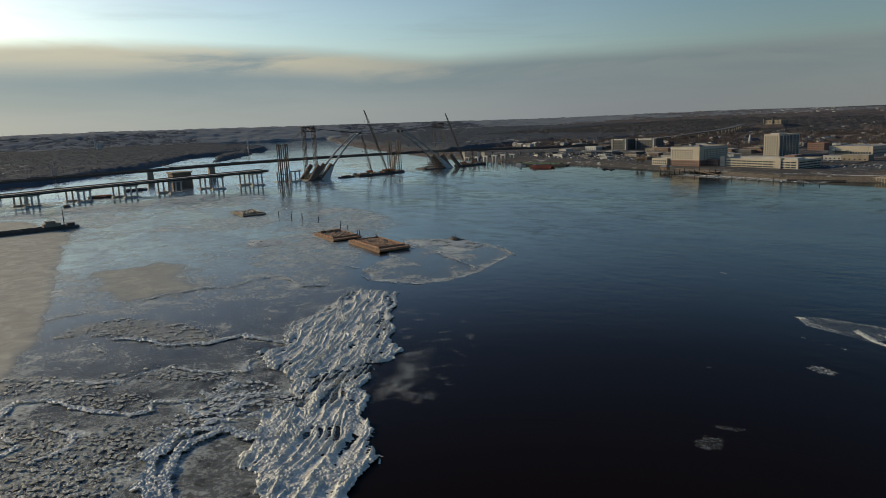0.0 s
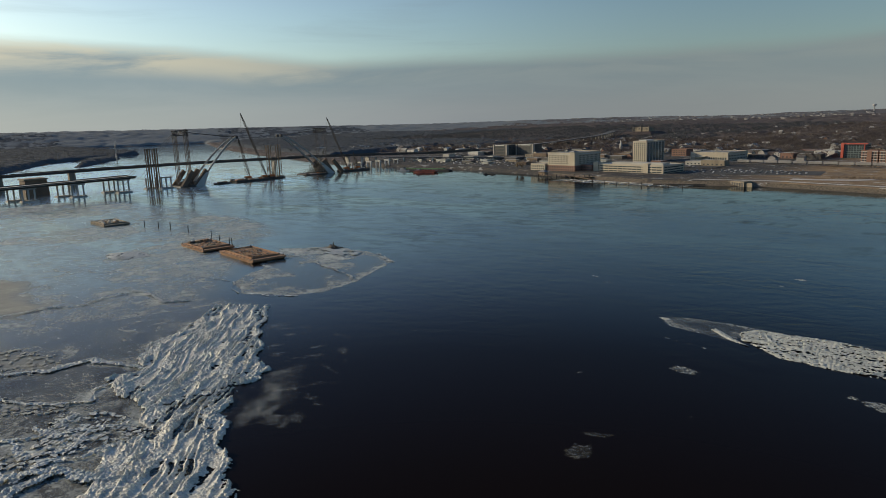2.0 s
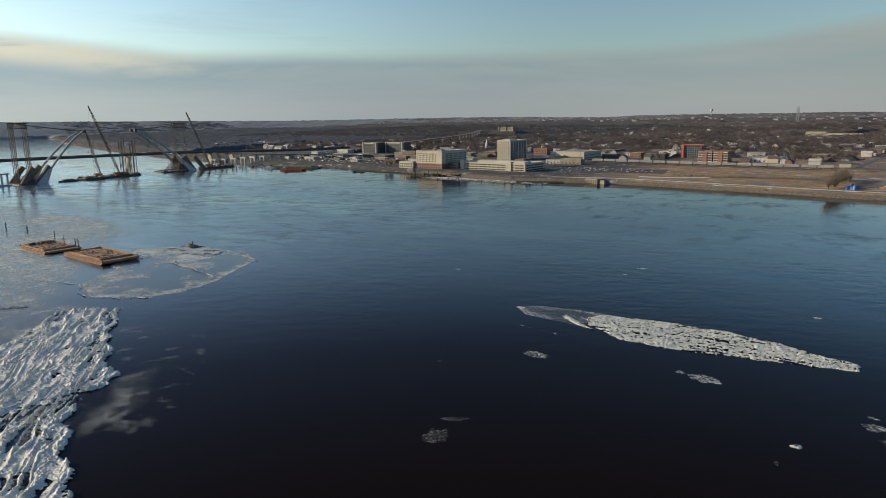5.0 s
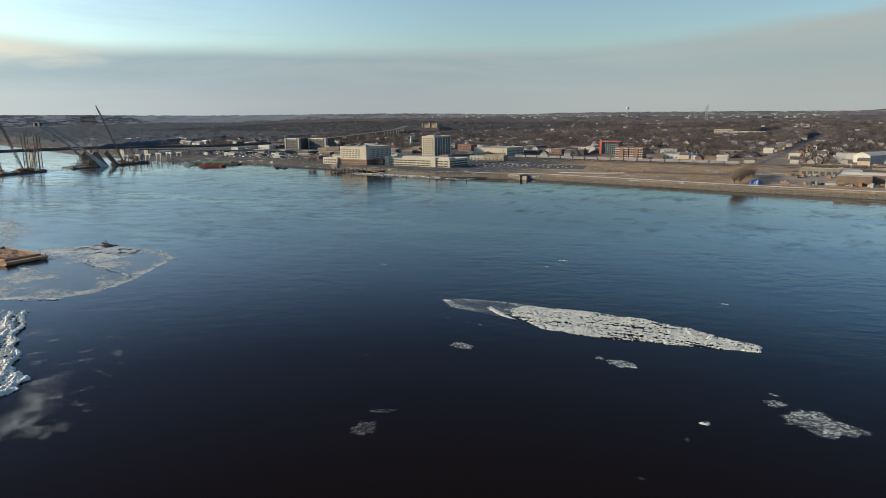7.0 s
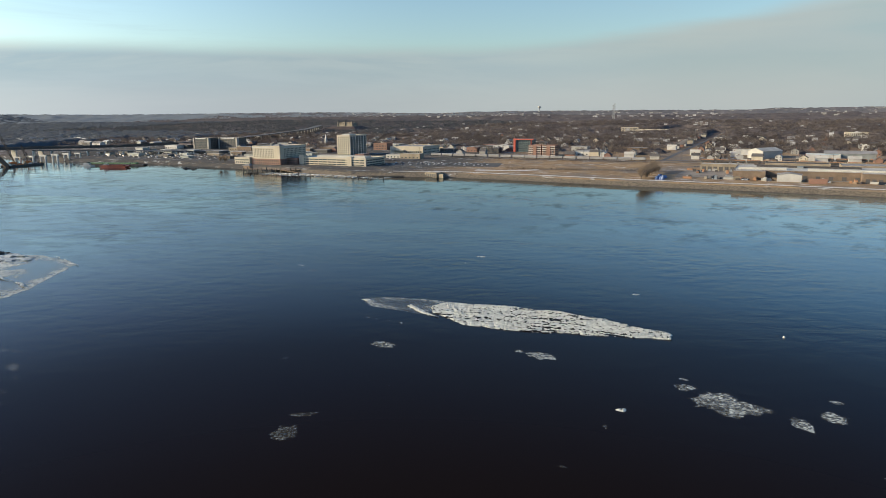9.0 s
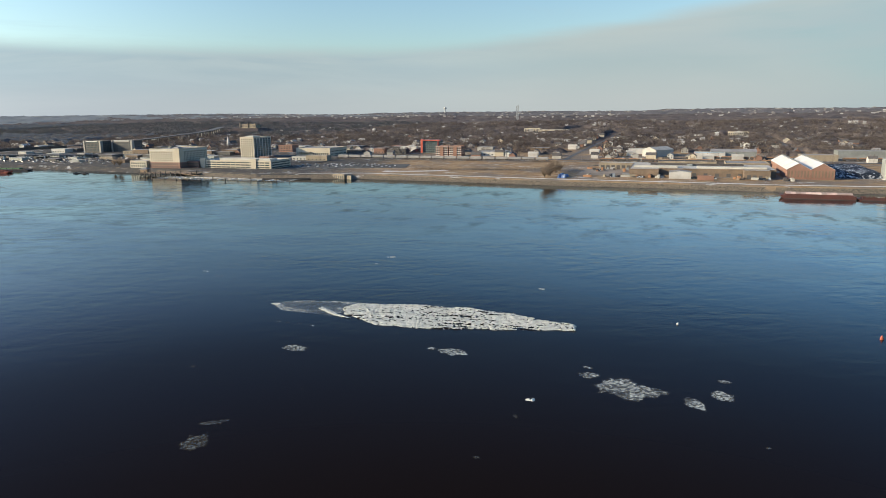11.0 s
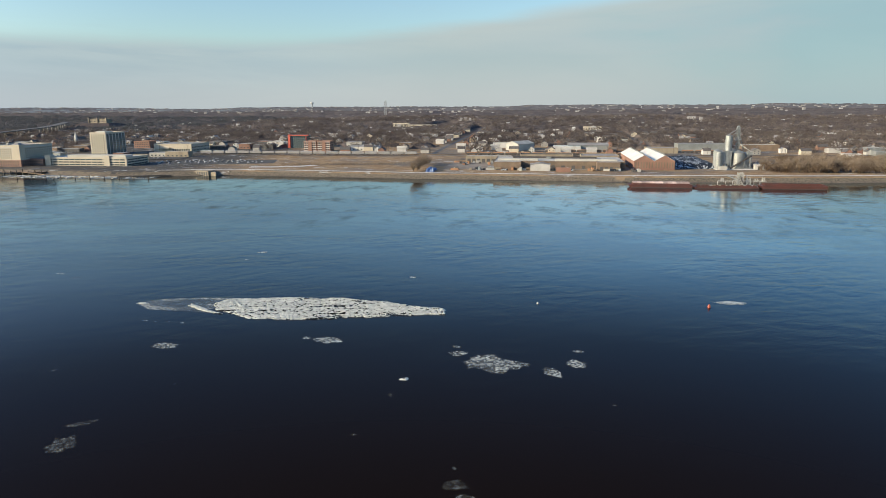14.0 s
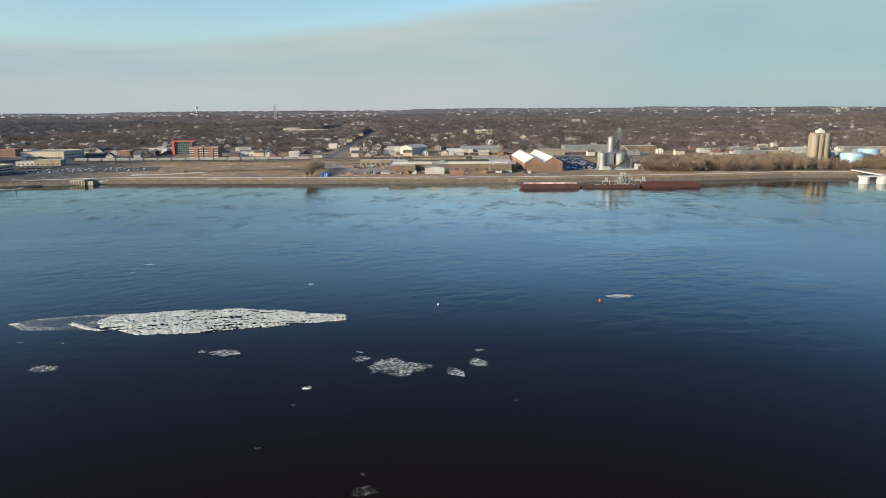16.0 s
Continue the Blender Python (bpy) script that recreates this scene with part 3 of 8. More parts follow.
ISLET = ((-1790, 326), (-2201, 440), (-2469, 575), (-2562, 640), (-2215, 552), (-1885, 392))


def land_height(x, y):
    shore = np.interp(x, SHORE_X, SHORE_Y)
    v = y - shore
    bank = -5 + 5 * step(v, -25, 0) + 5.2 * step(v, -1, 13)
    back = np.clip(v, 0, None)
    rise = 2 * step(back, 150, 330) + np.interp(x, (-2500, -800, 0, 1500), (36, 39, 46, 54)) * np.clip((back - 330) / 3700, 0, 1) ** 0.9
    rough = (fbm(x / 380, y / 380, 5, 4) - 0.5) * step(back, 420, 1300) * 20
    # wooded ridge on the west, behind the bridge's landing
    ridge = 4 * step(-x, 900, 1700) * step(back, 250, 1100)
    north = bank + rise + rough + ridge
    isle = -5 + 8.5 * step(inside(x, y, ISLAND), -20, 14) + 3 * fbm(x / 90, y / 90, 8, 3) * step(inside(x, y, ISLAND), 5, 60)
    eyot = -5 + 7.5 * step(inside(x, y, ISLET), -20, 14)
    reach = np.hypot(x, y + 25)
    rim = -5 + np.interp(y, (300, 1500, 3000), (99, 83, 60)) * step(reach, 4150, 4880) * step(-x, 800, 3000)
    south = -5 + 60 * step(-y, 1500, 4000)
    return np.maximum.reduce([north, isle, eyot, np.where(x < -1500, rim, -5.0), south])


def build_land():
    ux = np.unique(np.concatenate([np.linspace(-5200, -2600, 66), np.linspace(-2600, -1250, 68), np.linspace(-1250, 700, 170), np.linspace(700, 5200, 90)]))
    uv = np.unique(np.concatenate([-np.geomspace(30, 5600, 75), np.linspace(-30, -4, 8), np.linspace(-3, 16, 14), np.linspace(18, 420, 58), np.geomspace(428, 4300, 110)]))
    gx, gv = np.meshgrid(ux, uv)
    gy = gv + np.interp(gx, SHORE_X, SHORE_Y)
    gz = land_height(gx, gy)
    nx, ny = len(ux), len(uv)
    i = (np.arange(ny - 1)[:, None] * nx + np.arange(nx - 1)[None]).ravel()
    faces = np.stack([i, i + 1, i + nx + 1, i + nx], 1)
    me = array_mesh("ground", np.stack([gx, gy, gz], -1).reshape(-1, 3), faces, M["ground"], True)
    solid("ground", me, M["ground"], "brown winter ground with dry grass and patches of old snow", "ground", kind="structure")


def strip(name, mat, xs, v0, v1, lift, label, category, step_x=12.0):
    """A ribbon that follows the shore between two distances from the waterline."""
    x = np.arange(xs[0], xs[1] + 0.1, step_x)
    rows = []
    for v in np.linspace(v0, v1, 4):
        y = np.interp(x, SHORE_X, SHORE_Y) + v
        rows.append(np.stack([x, y, land_height(x, y) + lift], -1))
    verts = np.concatenate(rows)
    n = len(x)
    i = (np.arange(3)[:, None] * n + np.arange(n - 1)[None]).ravel()
    solid(name, array_mesh(name, verts, np.stack([i, i + 1, i + n + 1, i + n], 1), mat, True), mat, label, category, kind="structure")


def ribbon(name, mat, points, width, lift, label, category, every=15.0):
    """A road laid over the ground along a line of plan points."""
    pts = []
    for (ax, ay), (bx, by) in zip(points, points[1:]):
        n = max(1, int(math.hypot(bx - ax, by - ay) / every))
        pts += [(ax + (bx - ax) * k / n, ay + (by - ay) * k / n) for k in range(n)]
    pts = np.array(pts + [points[-1]], float)
    d = np.gradient(pts, axis=0)
    d /= np.linalg.norm(d, axis=1, keepdims=True)
    side = np.stack([-d[:, 1], d[:, 0]], 1) * width / 2
    left, right = pts + side, pts - side
    n = len(pts)
    z = np.maximum(np.maximum(land_height(left[:, 0], left[:, 1]), land_height(right[:, 0], right[:, 1])), land_height(pts[:, 0], pts[:, 1])) + lift
    verts = np.concatenate([np.column_stack([left, z]), np.column_stack([right, z])])
    i = np.arange(n - 1)
    return solid(name, array_mesh(name, verts, np.stack([i, n + i, n + i + 1, i + 1], 1), mat), mat, label, category, kind="structure")


build_land()
water = Geo().add([(-5200, -5200, 0), (5200, -5200, 0), (5200, 1950, 0), (-5200, 1950, 0)], [(0, 1, 2, 3)])
solid("water", water, M["water"], "dark cold river water with wind ripples", "river", kind="structure")
strip("riprap_bank", M["riprap"], (-640, 5000), 0, 12.5, 0.06, "grey-brown stone riprap bank along the river", "river bank")
strip("wet_stones", M["wetstone"], (-640, 5000), -1.0, 2.6, 0.12, "dark wet stones at the waterline", "river bank")
strip("path", M["snowpath"], (-420, 480), 12.8, 19.6, 0.35, "riverside path dusted with snow on the levee", "path")


# ---- ice on the river ----
def ice_field(name, mat, outline, cell, height, keep, label, category="ice", ragged=3.0, seed=0, kind="", lift=0.02, single=False):
    """A sheet of ice as relief inside an outline: height(x, y, d) over water where keep(x, y, d) is positive; d is the way in from the edge."""
    xs, ys = [p[0] for p in outline], [p[1] for p in outline]
    gx, gy = np.meshgrid(np.arange(min(xs) - ragged, max(xs) + ragged, cell), np.arange(min(ys) - ragged, max(ys) + ragged, cell))
    d = inside(gx, gy, outline) + (fbm(gx / 9, gy / 9, seed, 5) - 0.5) * 2.4 * ragged + (fbm(gx / 2, gy / 2, seed + 9, 3) - 0.5) * 0.6 * ragged
    gz = np.maximum(height(gx, gy, d), 0.0) * step(d, 0.0, 0.8) + lift
    m = (np.minimum(keep(gx, gy, d), d) > 0)
    f = m[:-1, :-1] & m[1:, :-1] & m[:-1, 1:] & m[1:, 1:]
    if single:
        # only the piece that holds the middle
        k = np.argmax(np.where(f, d[:-1, :-1], -1e9))
        own = np.zeros_like(f)
        own.flat[k] = True
        for _ in range(500):
            grown = own.copy()
            grown[1:] |= own[:-1]
            grown[:-1] |= own[1:]
            grown[:, 1:] |= own[:, :-1]
            grown[:, :-1] |= own[:, 1:]
            grown &= f
            if (grown == own).all():
                break
            own = grown
        f = own
    ny, nx = m.shape
    i = (np.arange(ny - 1)[:, None] * nx + np.arange(nx - 1)[None])
    i = i[f]
    quads = np.stack([i, i + 1, i + nx + 1, i + nx], 1)
    used = np.zeros(nx * ny, bool)
    used[quads.ravel()] = True
    order = np.cumsum(used) - 1
    places = np.stack([gx + (lattice(gx * 50, gy * 50, seed) - 0.5) * cell * 0.7, gy + (lattice(gx * 50, gy * 50, seed + 3) - 0.5) * cell * 0.7, gz], -1).reshape(-1, 3)[used]
    return solid(name, array_mesh(name, places, order[quads], mat), mat, label, category, kind=kind)


ALONG, ACROSS = (0.79, -0.613), (0.613, 0.79)


# thin ice over the whole upper reach: frost of varying thickness over dark water
SKIM = ((-104, -10), (-121, 14), (-139, 28), (-174, 41), (-220, 71), (-280, 108), (-318, 104), (-352, 122), (-400, 150), (-440, 175), (-470, 215), (-560, 235), (-690, 230), (-880, 190), (-985, 60), (-1010, -60), (-1010, -260), (-500, -260), (-110, -220))
PACK = ((-656, -21), (-498, -32), (-467, -33), (-341, -42), (-299, -48), (-246, -54), (-215, -75), (-170, -110), (-170, -260), (-760, -260), (-800, -60))
SNOW_PATCH = ((-415, -18), (-446, -10), (-454, 6), (-453, 24), (-421, 35), (-367, 31), (-343, 23), (-354, 10), (-353, -6), (-374, -15))
BROWN_BAND = ((-309, -42), (-315, -32), (-323, -20), (-320, -8), (-303, 5), (-276, 17), (-250, 24), (-262, 8), (-270, 1), (-281, -10), (-302, -24), (-300, -34))
CHIP_BANK = ((-182, -42), (-200, -29), (-188, -15), (-178, -14), (-166, -19), (-160, -25), (-138, -26), (-110, -60), (-150, -75), (-190, -60))
MID_BAND = ((-262, -56), (-256, -40), (-242, -28), (-238, -3), (-222, 12), (-214, 16), (-222, 0), (-230, -18), (-236, -34), (-244, -54))
TONGUE = ((-300, 94), (-282, 108), (-262, 97), (-241, 84), (-221, 76), (-203, 70), (-196, 57), (-176, 44), (-160, 39), (-149, 35), (-135, 29), (-122, 19), (-104, 12), (-88, 2), (-86, -8), (-104, -8), (-133, -1), (-156, 2), (-168, 8), (-179, 13), (-181, 26), (-191, 27), (-206, 28), (-237, 26), (-234, 36), (-252, 44), (-261, 50), (-280, 72))
BARGE_FLOE = ((-343, 117), (-314, 108), (-306, 114), (-291, 124), (-287, 138), (-289, 154), (-294, 165), (-301, 176), (-309, 186), (-319, 207), (-349, 215), (-360, 217), (-394, 206), (-420, 182), (-397, 171), (-381, 149), (-368, 146), (-356, 130))
RIDGES = (
    ((-350, 2), (-356, 14), (-358, 29), (-351, 44), (-358, 56), (-360, 74), (-345, 77), (-328, 74), (-321, 82)),
    ((-236, 40), (-248, 33), (-259, 30), (-259, 22), (-257, 13), (-266, -1), (-276, -4), (-287, -17)),
    ((-337, -42), (-345, -33), (-341, -19), (-340, -7)),
    ((-284, -32), (-287, -25), (-272, -21), (-265, -25), (-275, -39)),
    ((-259, -55), (-253, -44), (-242, -32), (-234, -18), (-238, -2), (-223, 9), (-216, 17), (-225, 21), (-230, 30)),
    ((-224, -53), (-234, -48), (-229, -40), (-209, -27), (-201, -21), (-200, -15), (-207, -13), (-203, -8), (-198, 2), (-210, 11)),
    ((-158, 12), (-174, 0), (-177, -7), (-179, -12), (-173, -14), (-168, -19), (-158, -20), (-140, -20)),
    ((-173, 0), (-173, -3), (-170, -8), (-165, -13), (-155, -16), (-138, -18)),
    ((-210, 0), (-196, 5), (-199, 8), (-191, 24)),
    ((-246, -40), (-238, -29), (-233, -17)),
    ((-175, -9), (-181, 0), (-177, 8), (-179, 15)),
    ((-211, -53), (-197, -48), (-192, -52)),
    ((-204, -39), (-198, -34), (-188, -36), (-185, -45)),
    ((-169, -32), (-168, -24), (-174, -15)),
    ((-202, -6), (-190, -4), (-186, 6), (-194, 14)),
    ((-280, 72), (-268, 62), (-262, 50), (-252, 44)),
)


def line_distance(x, y, line):
    far = np.full(np.shape(x), 1e12)
    for (ax, ay), (bx, by) in zip(line, line[1:]):
        ex, ey = bx - ax, by - ay
        t = np.clip(((x - ax) * ex + (y - ay) * ey) / (ex * ex + ey * ey), 0, 1)
        far = np.minimum(far, (x - ax - ex * t) ** 2 + (y - ay - ey * t) ** 2)
    return np.sqrt(far)


def waver(x, y, size, much, seed):
    return x + 2 * much * (fbm(x / size, y / size, seed, 4) - 0.5), y + 2 * much * (fbm(x / size, y / size, seed + 7, 4) - 0.5)


def frost_sheet(name, xs, ys, cell, amount, label, category, lift=0.015, kind="stuff"):
    """Ice a hand thick: a sheet that carries how much frost and how much old snow lies on it."""
    gx, gy = np.meshgrid(np.arange(xs[0], xs[1] + cell / 2, cell), np.arange(ys[0], ys[1] + cell / 2, cell))
    frost, old = amount(gx, gy)
    m = frost > 0.012
    f = m[:-1, :-1] | m[1:, :-1] | m[:-1, 1:] | m[1:, 1:]
    ny, nx = m.shape
    i = (np.arange(ny - 1)[:, None] * nx + np.arange(nx - 1)[None])[f]
    quads = np.stack([i, i + 1, i + nx + 1, i + nx], 1)
    used = np.zeros(nx * ny, bool)
    used[quads.ravel()] = True
    order = np.cumsum(used) - 1
    gz = lift + 0.10 * old * fbm(gx / 3, gy / 3, 4, 3)
    me = array_mesh(name, np.stack([gx, gy, gz], -1).reshape(-1, 3)[used], order[quads], M["frost"], True)
    for key, value in (("frost", frost), ("old_snow", old)):
        me.attributes.new(key, "FLOAT", "POINT").data.foreach_set("value", np.clip(value, 0, 1).ravel()[used].astype(np.float32))
    return solid(name, me, None, label, category, kind=kind)


def band(x, y, outline, soft, seed, ragged=6.0):
    wx, wy = waver(x, y, 14, ragged, seed)
    return step(inside(wx, wy, outline), -soft, soft)


def reach_frost(x, y):
    """Frost on the upper reach: clear dark plates, wisps, white seams, snowed-over patches."""
    wx, wy = waver(x, y, 60, 22, 31)
    d = inside(x, y, SKIM) + 24 * (fbm(x / 30, y / 30, 33, 5) - 0.5)
    wisps = step(fbm(wx / 55, wy / 55, 35, 5), 0.46, 0.60)
    fine = step(fbm(wx / 13, wy / 13, 37, 4), 0.46, 0.72)
    far = step(-x, 330, 480)
    frost = 0.23 + 0.40 * wisps * (0.5 + 0.5 * far) + 0.26 * fine * wisps + 0.06 * far
    near = step(x, -330, -180)
    frost = frost + near * 0.20 * step(fbm(wx / 18, wy / 18, 39, 4), 0.40, 0.60)
    for size, seed, patch in ((46, 61, 0.40), (24, 63, 0.48), (15, 65, 0.50)):
        seam = step(0.020 - np.abs(fbm(wx / size, wy / size, seed, 3) - 0.5), 0, 0.018) * step(fbm(x / 30, y / 30, seed + 9, 3), patch, patch + 0.1)
        frost = np.maximum(frost, frost * 0.7 + 0.55 * seam * (0.3 + fbm(x / 3, y / 3, seed + 5, 2)))
    for k, line in enumerate(RIDGES):
        lx, ly = waver(x, y, 16, 4.0, 200 + k)
        frost = np.maximum(frost, 0.62 * np.exp(-line_distance(lx, ly, line) / 3.2) + 0.6 * frost)
    frost = np.maximum(frost, 0.52 * band(x, y, BROWN_BAND, 5, 41) * (0.5 + 0.8 * fine))
    frost = np.maximum(frost, 0.50 * band(x, y, MID_BAND, 5, 43) * (0.4 + 0.9 * fine))
    frost = np.maximum(frost, 0.55 * band(x, y, CHIP_BANK, 5, 45))
    frost = np.maximum(frost, 0.62 * band(x, y, TONGUE, 4, 47, 4.0))
    old = np.maximum(band(x, y, PACK, 4, 49, 5.0), 0.92 * band(x, y, SNOW_PATCH, 9, 51, 12.0))
    frost = np.maximum(frost, old * (0.80 + 0.25 * fbm(x / 20, y / 20, 53, 4)))
    old = np.maximum(old, 0.55 * band(x, y, BROWN_BAND, 6, 41))
    return frost * step(d, -4, 16), old


frost_sheet("ice_sheet", (-470, -80), (-260, 190), 1.0, reach_frost, "thin grey ice with frost wisps and snowy patches", "ice sheet")
frost_sheet("ice_sheet", (-1015, -470), (-260, 240), 3.0, reach_frost, "thin grey ice far up the reach below the piers", "ice sheet")


def pressure_ridge(line, width, high, seed, label="ridge of broken white ice thrown up between plates"):
    """Blocks of ice heaped along a wandering line."""
    xs, ys = [p[0] for p in line], [p[1] for p in line]
    box = ((min(xs) - 7, min(ys) - 7), (max(xs) + 7, min(ys) - 7), (max(xs) + 7, max(ys) + 7), (min(xs) - 7, max(ys) + 7))

    def way(x, y):
        wx, wy = waver(x, y, 11, 3.2, seed)
        return line_distance(wx, wy, line)

    def keep(x, y, d):
        w = width * (0.15 + 1.5 * fbm(x / 9, y / 9, seed + 3, 3) ** 1.3)
        return w - way(x, y) - 1.3 * (fbm(x / 1.3, y / 1.3, seed + 5, 2) - 0.42)

    def height(x, y, d):
        return 0.05 + high * (0.25 + blobs(x, y, 0.85, seed + 6)) * np.clip(1.25 - way(x, y) / (width * 1.6), 0.25, 1)

    return ice_field("pressure_ridge", M["rubble"], box, 0.36, height, keep, label, "ice ridge", 0.5, seed, kind="stuff", lift=0.03)


for k, (line, width, high) in enumerate(zip(RIDGES, (1.5, 1.7, 0.7, 0.7, 1.3, 1.5, 3.0, 2.2, 1.3, 1.0, 1.7, 1.0, 1.1, 0.9, 1.4, 1.3), (0.6, 0.6, 0.35, 0.35, 0.5, 0.6, 0.9, 0.8, 0.5, 0.4, 0.6, 0.4, 0.4, 0.4, 0.5, 0.5))):
    pressure_ridge(line, width, high, 500 + 11 * k)


def chips(outline, cell, gaps, high, seed, label, mat="plate", size=1.0):
    """A bank of small broken plates lying close together."""
    def keep(x, y, d):
        wx, wy = waver(x, y, 8, 2.0, seed)
        crack, name = plates(wx, wy, 2.6 * size, 2.0 * size, seed)
        return np.minimum(np.minimum(d, crack - 0.10), np.maximum(name - gaps, fbm(x / 7, y / 7, seed + 4, 3) - 0.56))

    def height(x, y, d):
        crack, name = plates(*waver(x, y, 8, 2.0, seed), 2.6 * size, 2.0 * size, seed)
        return high * (0.15 + 0.6 * name + 0.8 * blobs(x, y, 0.6, seed + 1))

    return ice_field("broken_plates", M[mat], outline, cell, height, keep, label, "broken ice", 7.0, seed, kind="stuff", lift=0.03)


chips(CHIP_BANK, 0.36, 0.35, 0.35, 701, "bank of small frost-grey ice plates")
chips(BROWN_BAND, 0.45, 0.50, 0.30, 703, "band of small brownish ice plates", "plate", 1.3)
chips(MID_BAND, 0.45, 0.42, 0.32, 705, "band of small grey ice plates", "plate", 1.2)
chips(((-214, 14), (-196, 24), (-182, 25), (-180, 10), (-176, -8), (-186, -14), (-198, -4), (-204, 4)), 0.36, 0.40, 0.4, 707, "broken grey plates beside the ridged ice", "rubble")
chips(((-250, -58), (-240, -46), (-212, -28), (-204, -18), (-212, -10), (-222, -20), (-232, -34), (-246, -46)), 0.42, 0.55, 0.3, 709, "scattered small plates of grey ice", "plate")
chips(((-258, -56), (-226, -52), (-206, -36), (-190, -40), (-176, -64), (-230, -78)), 0.42, 0.38, 0.35, 711, "close pack of small grey ice plates", "plate")

# the great tongue of ridged ice at the lead's edge: rows fan out from its foot


def tongue_ridges(x, y):
    """Rows of broken ice pushed up along the lead, wavering, forking and dying out."""
    wx, wy = waver(*waver(x, y, 45, 6.0, 71), 9, 1.0, 73)
    a, c = wx * ALONG[0] + wy * ALONG[1], wx * ACROSS[0] + wy * ACROSS[1]
    one = 1 - np.abs(2 * grain(a / 26, c / 2.6, 75) - 1)
    two = 1 - np.abs(2 * grain(a / 14 + 3.3, c / 1.8 + 7.7, 77) - 1)
    rows = np.maximum(one ** 3 * (0.5 + 0.7 * grain(a / 8, c / 3, 79)), 0.75 * two ** 4 * (0.35 + grain(a / 6, c / 2, 80)))
    return rows * (0.5 + 0.9 * fbm(x / 2.5, y / 2.5, 84, 3))


def tongue_height(x, y, d):
    r = tongue_ridges(x, y)
    return 0.03 + r * (0.35 + 1.15 * blobs(x, y, 0.8, 75)) + 0.17 * blobs(x, y, 0.6, 79)


def tongue_keep(x, y, d):
    thin = step(fbm(x / 12, y / 12, 86, 3), 0.52, 0.66)
    return np.minimum(d, tongue_ridges(x, y) * 3.0 + 0.06 * np.minimum(d, 8) - 0.34 + 1.5 * (fbm(x / 1.1, y / 1.1, 74, 3) - 0.44) - 0.8 * thin)


ice_field("ridged_ice", M["ridge"], TONGUE, 0.22, tongue_height, tongue_keep, "tongue of white pressure-ridged ice rubble", "ridged ice", 4.0, 8, kind="stuff", lift=0.05)
pressure_ridge(((-282, 107), (-262, 96), (-241, 83), (-222, 72), (-206, 60), (-192, 48), (-174, 38), (-160, 33)), 1.6, 0.8, 801, "long ridge of white ice along the open lead")

# rotten ice that frays off the tongue into the lead
ROTTEN = ((-262, 100), (-236, 86), (-214, 76), (-196, 62), (-178, 48), (-166, 40), (-158, 44), (-152, 60), (-162, 74), (-178, 84), (-192, 96), (-206, 112), (-232, 112))
ROTTEN_CORE = ((-206, 70), (-199, 80), (-183, 72), (-176, 66), (-170, 56), (-174, 46), (-190, 54))


def rotten_frost(x, y):
    wx, wy = waver(x, y, 12, 4, 81)
    core = step(inside(wx, wy, ROTTEN_CORE), -4, 4)
    d = inside(wx, wy, ROTTEN)
    bits = step(fbm(wx / 5, wy / 5, 83, 4), 0.60 - 0.20 * core, 0.76 - 0.16 * core)
    return (0.22 * bits + 0.10 * core) * (0.5 + fbm(x / 1.2, y / 1.2, 85, 2)) * step(d, 0, 6), 0 * x


frost_sheet("rotten_ice", (-270, -145), (35, 120), 0.6, rotten_frost, "frayed grey rotten ice along the edge", "ice", 0.02)


def floe_frost(x, y):
    """The floe that holds the moored barges: clear in the middle, white along its rims."""
    wx, wy = waver(x, y, 14, 3.5, 91)
    d = inside(wx, wy, BARGE_FLOE)
    upper = step(inside(wx, wy, ((-420, 180), (-340, 171), (-346, 190), (-350, 206), (-362, 220), (-396, 208))), -3, 6)
    rim = step(10 - d, 0, 9) * (0.35 + 0.9 * fbm(x / 8, y / 8, 93, 3))
    cloud = 0.55 * step(fbm(wx / 16, wy / 16, 95, 4), 0.46, 0.66)
    heap = step(16 - np.hypot(wx + 336, (wy - 116) * 1.5), 0, 12)
    return np.maximum.reduce([0.10 + cloud, rim, 1.0 * upper * (0.55 + fbm(x / 6, y / 6, 97, 3)), 0.7 * heap]) * step(d, 0, 1.5), 0.5 * heap


frost_sheet("barge_floe", (-426, -280), (100, 226), 0.7, floe_frost, "thin clear floe with white rims round the moored barges", "ice floe", 0.03)
for k, (line, width, high) in enumerate(((((-294, 165), (-312, 168), (-339, 172)), 1.2, 0.5), (((-349, 215), (-334, 211), (-319, 207)), 0.8, 0.4), (((-343, 117), (-332, 113), (-318, 108), (-300, 118), (-290, 126)), 0.7, 0.3), (((-375, 108), (-362, 112), (-347, 117)), 0.7, 0.3), (((-400, 172), (-380, 176), (-358, 176), (-340, 173)), 1.0, 0.4))):
    pressure_ridge(line, width, high, 900 + 11 * k, "thin white ridge of broken ice on the floe")
ice_field("rubble_heap", M["rubble"], ((-404, 188), (-388, 208), (-366, 214), (-352, 204), (-372, 186)), 0.6, lambda x, y, d: 0.15 + 0.5 * blobs(x, y, 1.0, 94), lambda x, y, d: fbm(x / 5, y / 5, 95, 3) - 0.47,
          "low heap of white ice rubble by the crib", "ice rubble", 4.0, 10, lift=0.06)
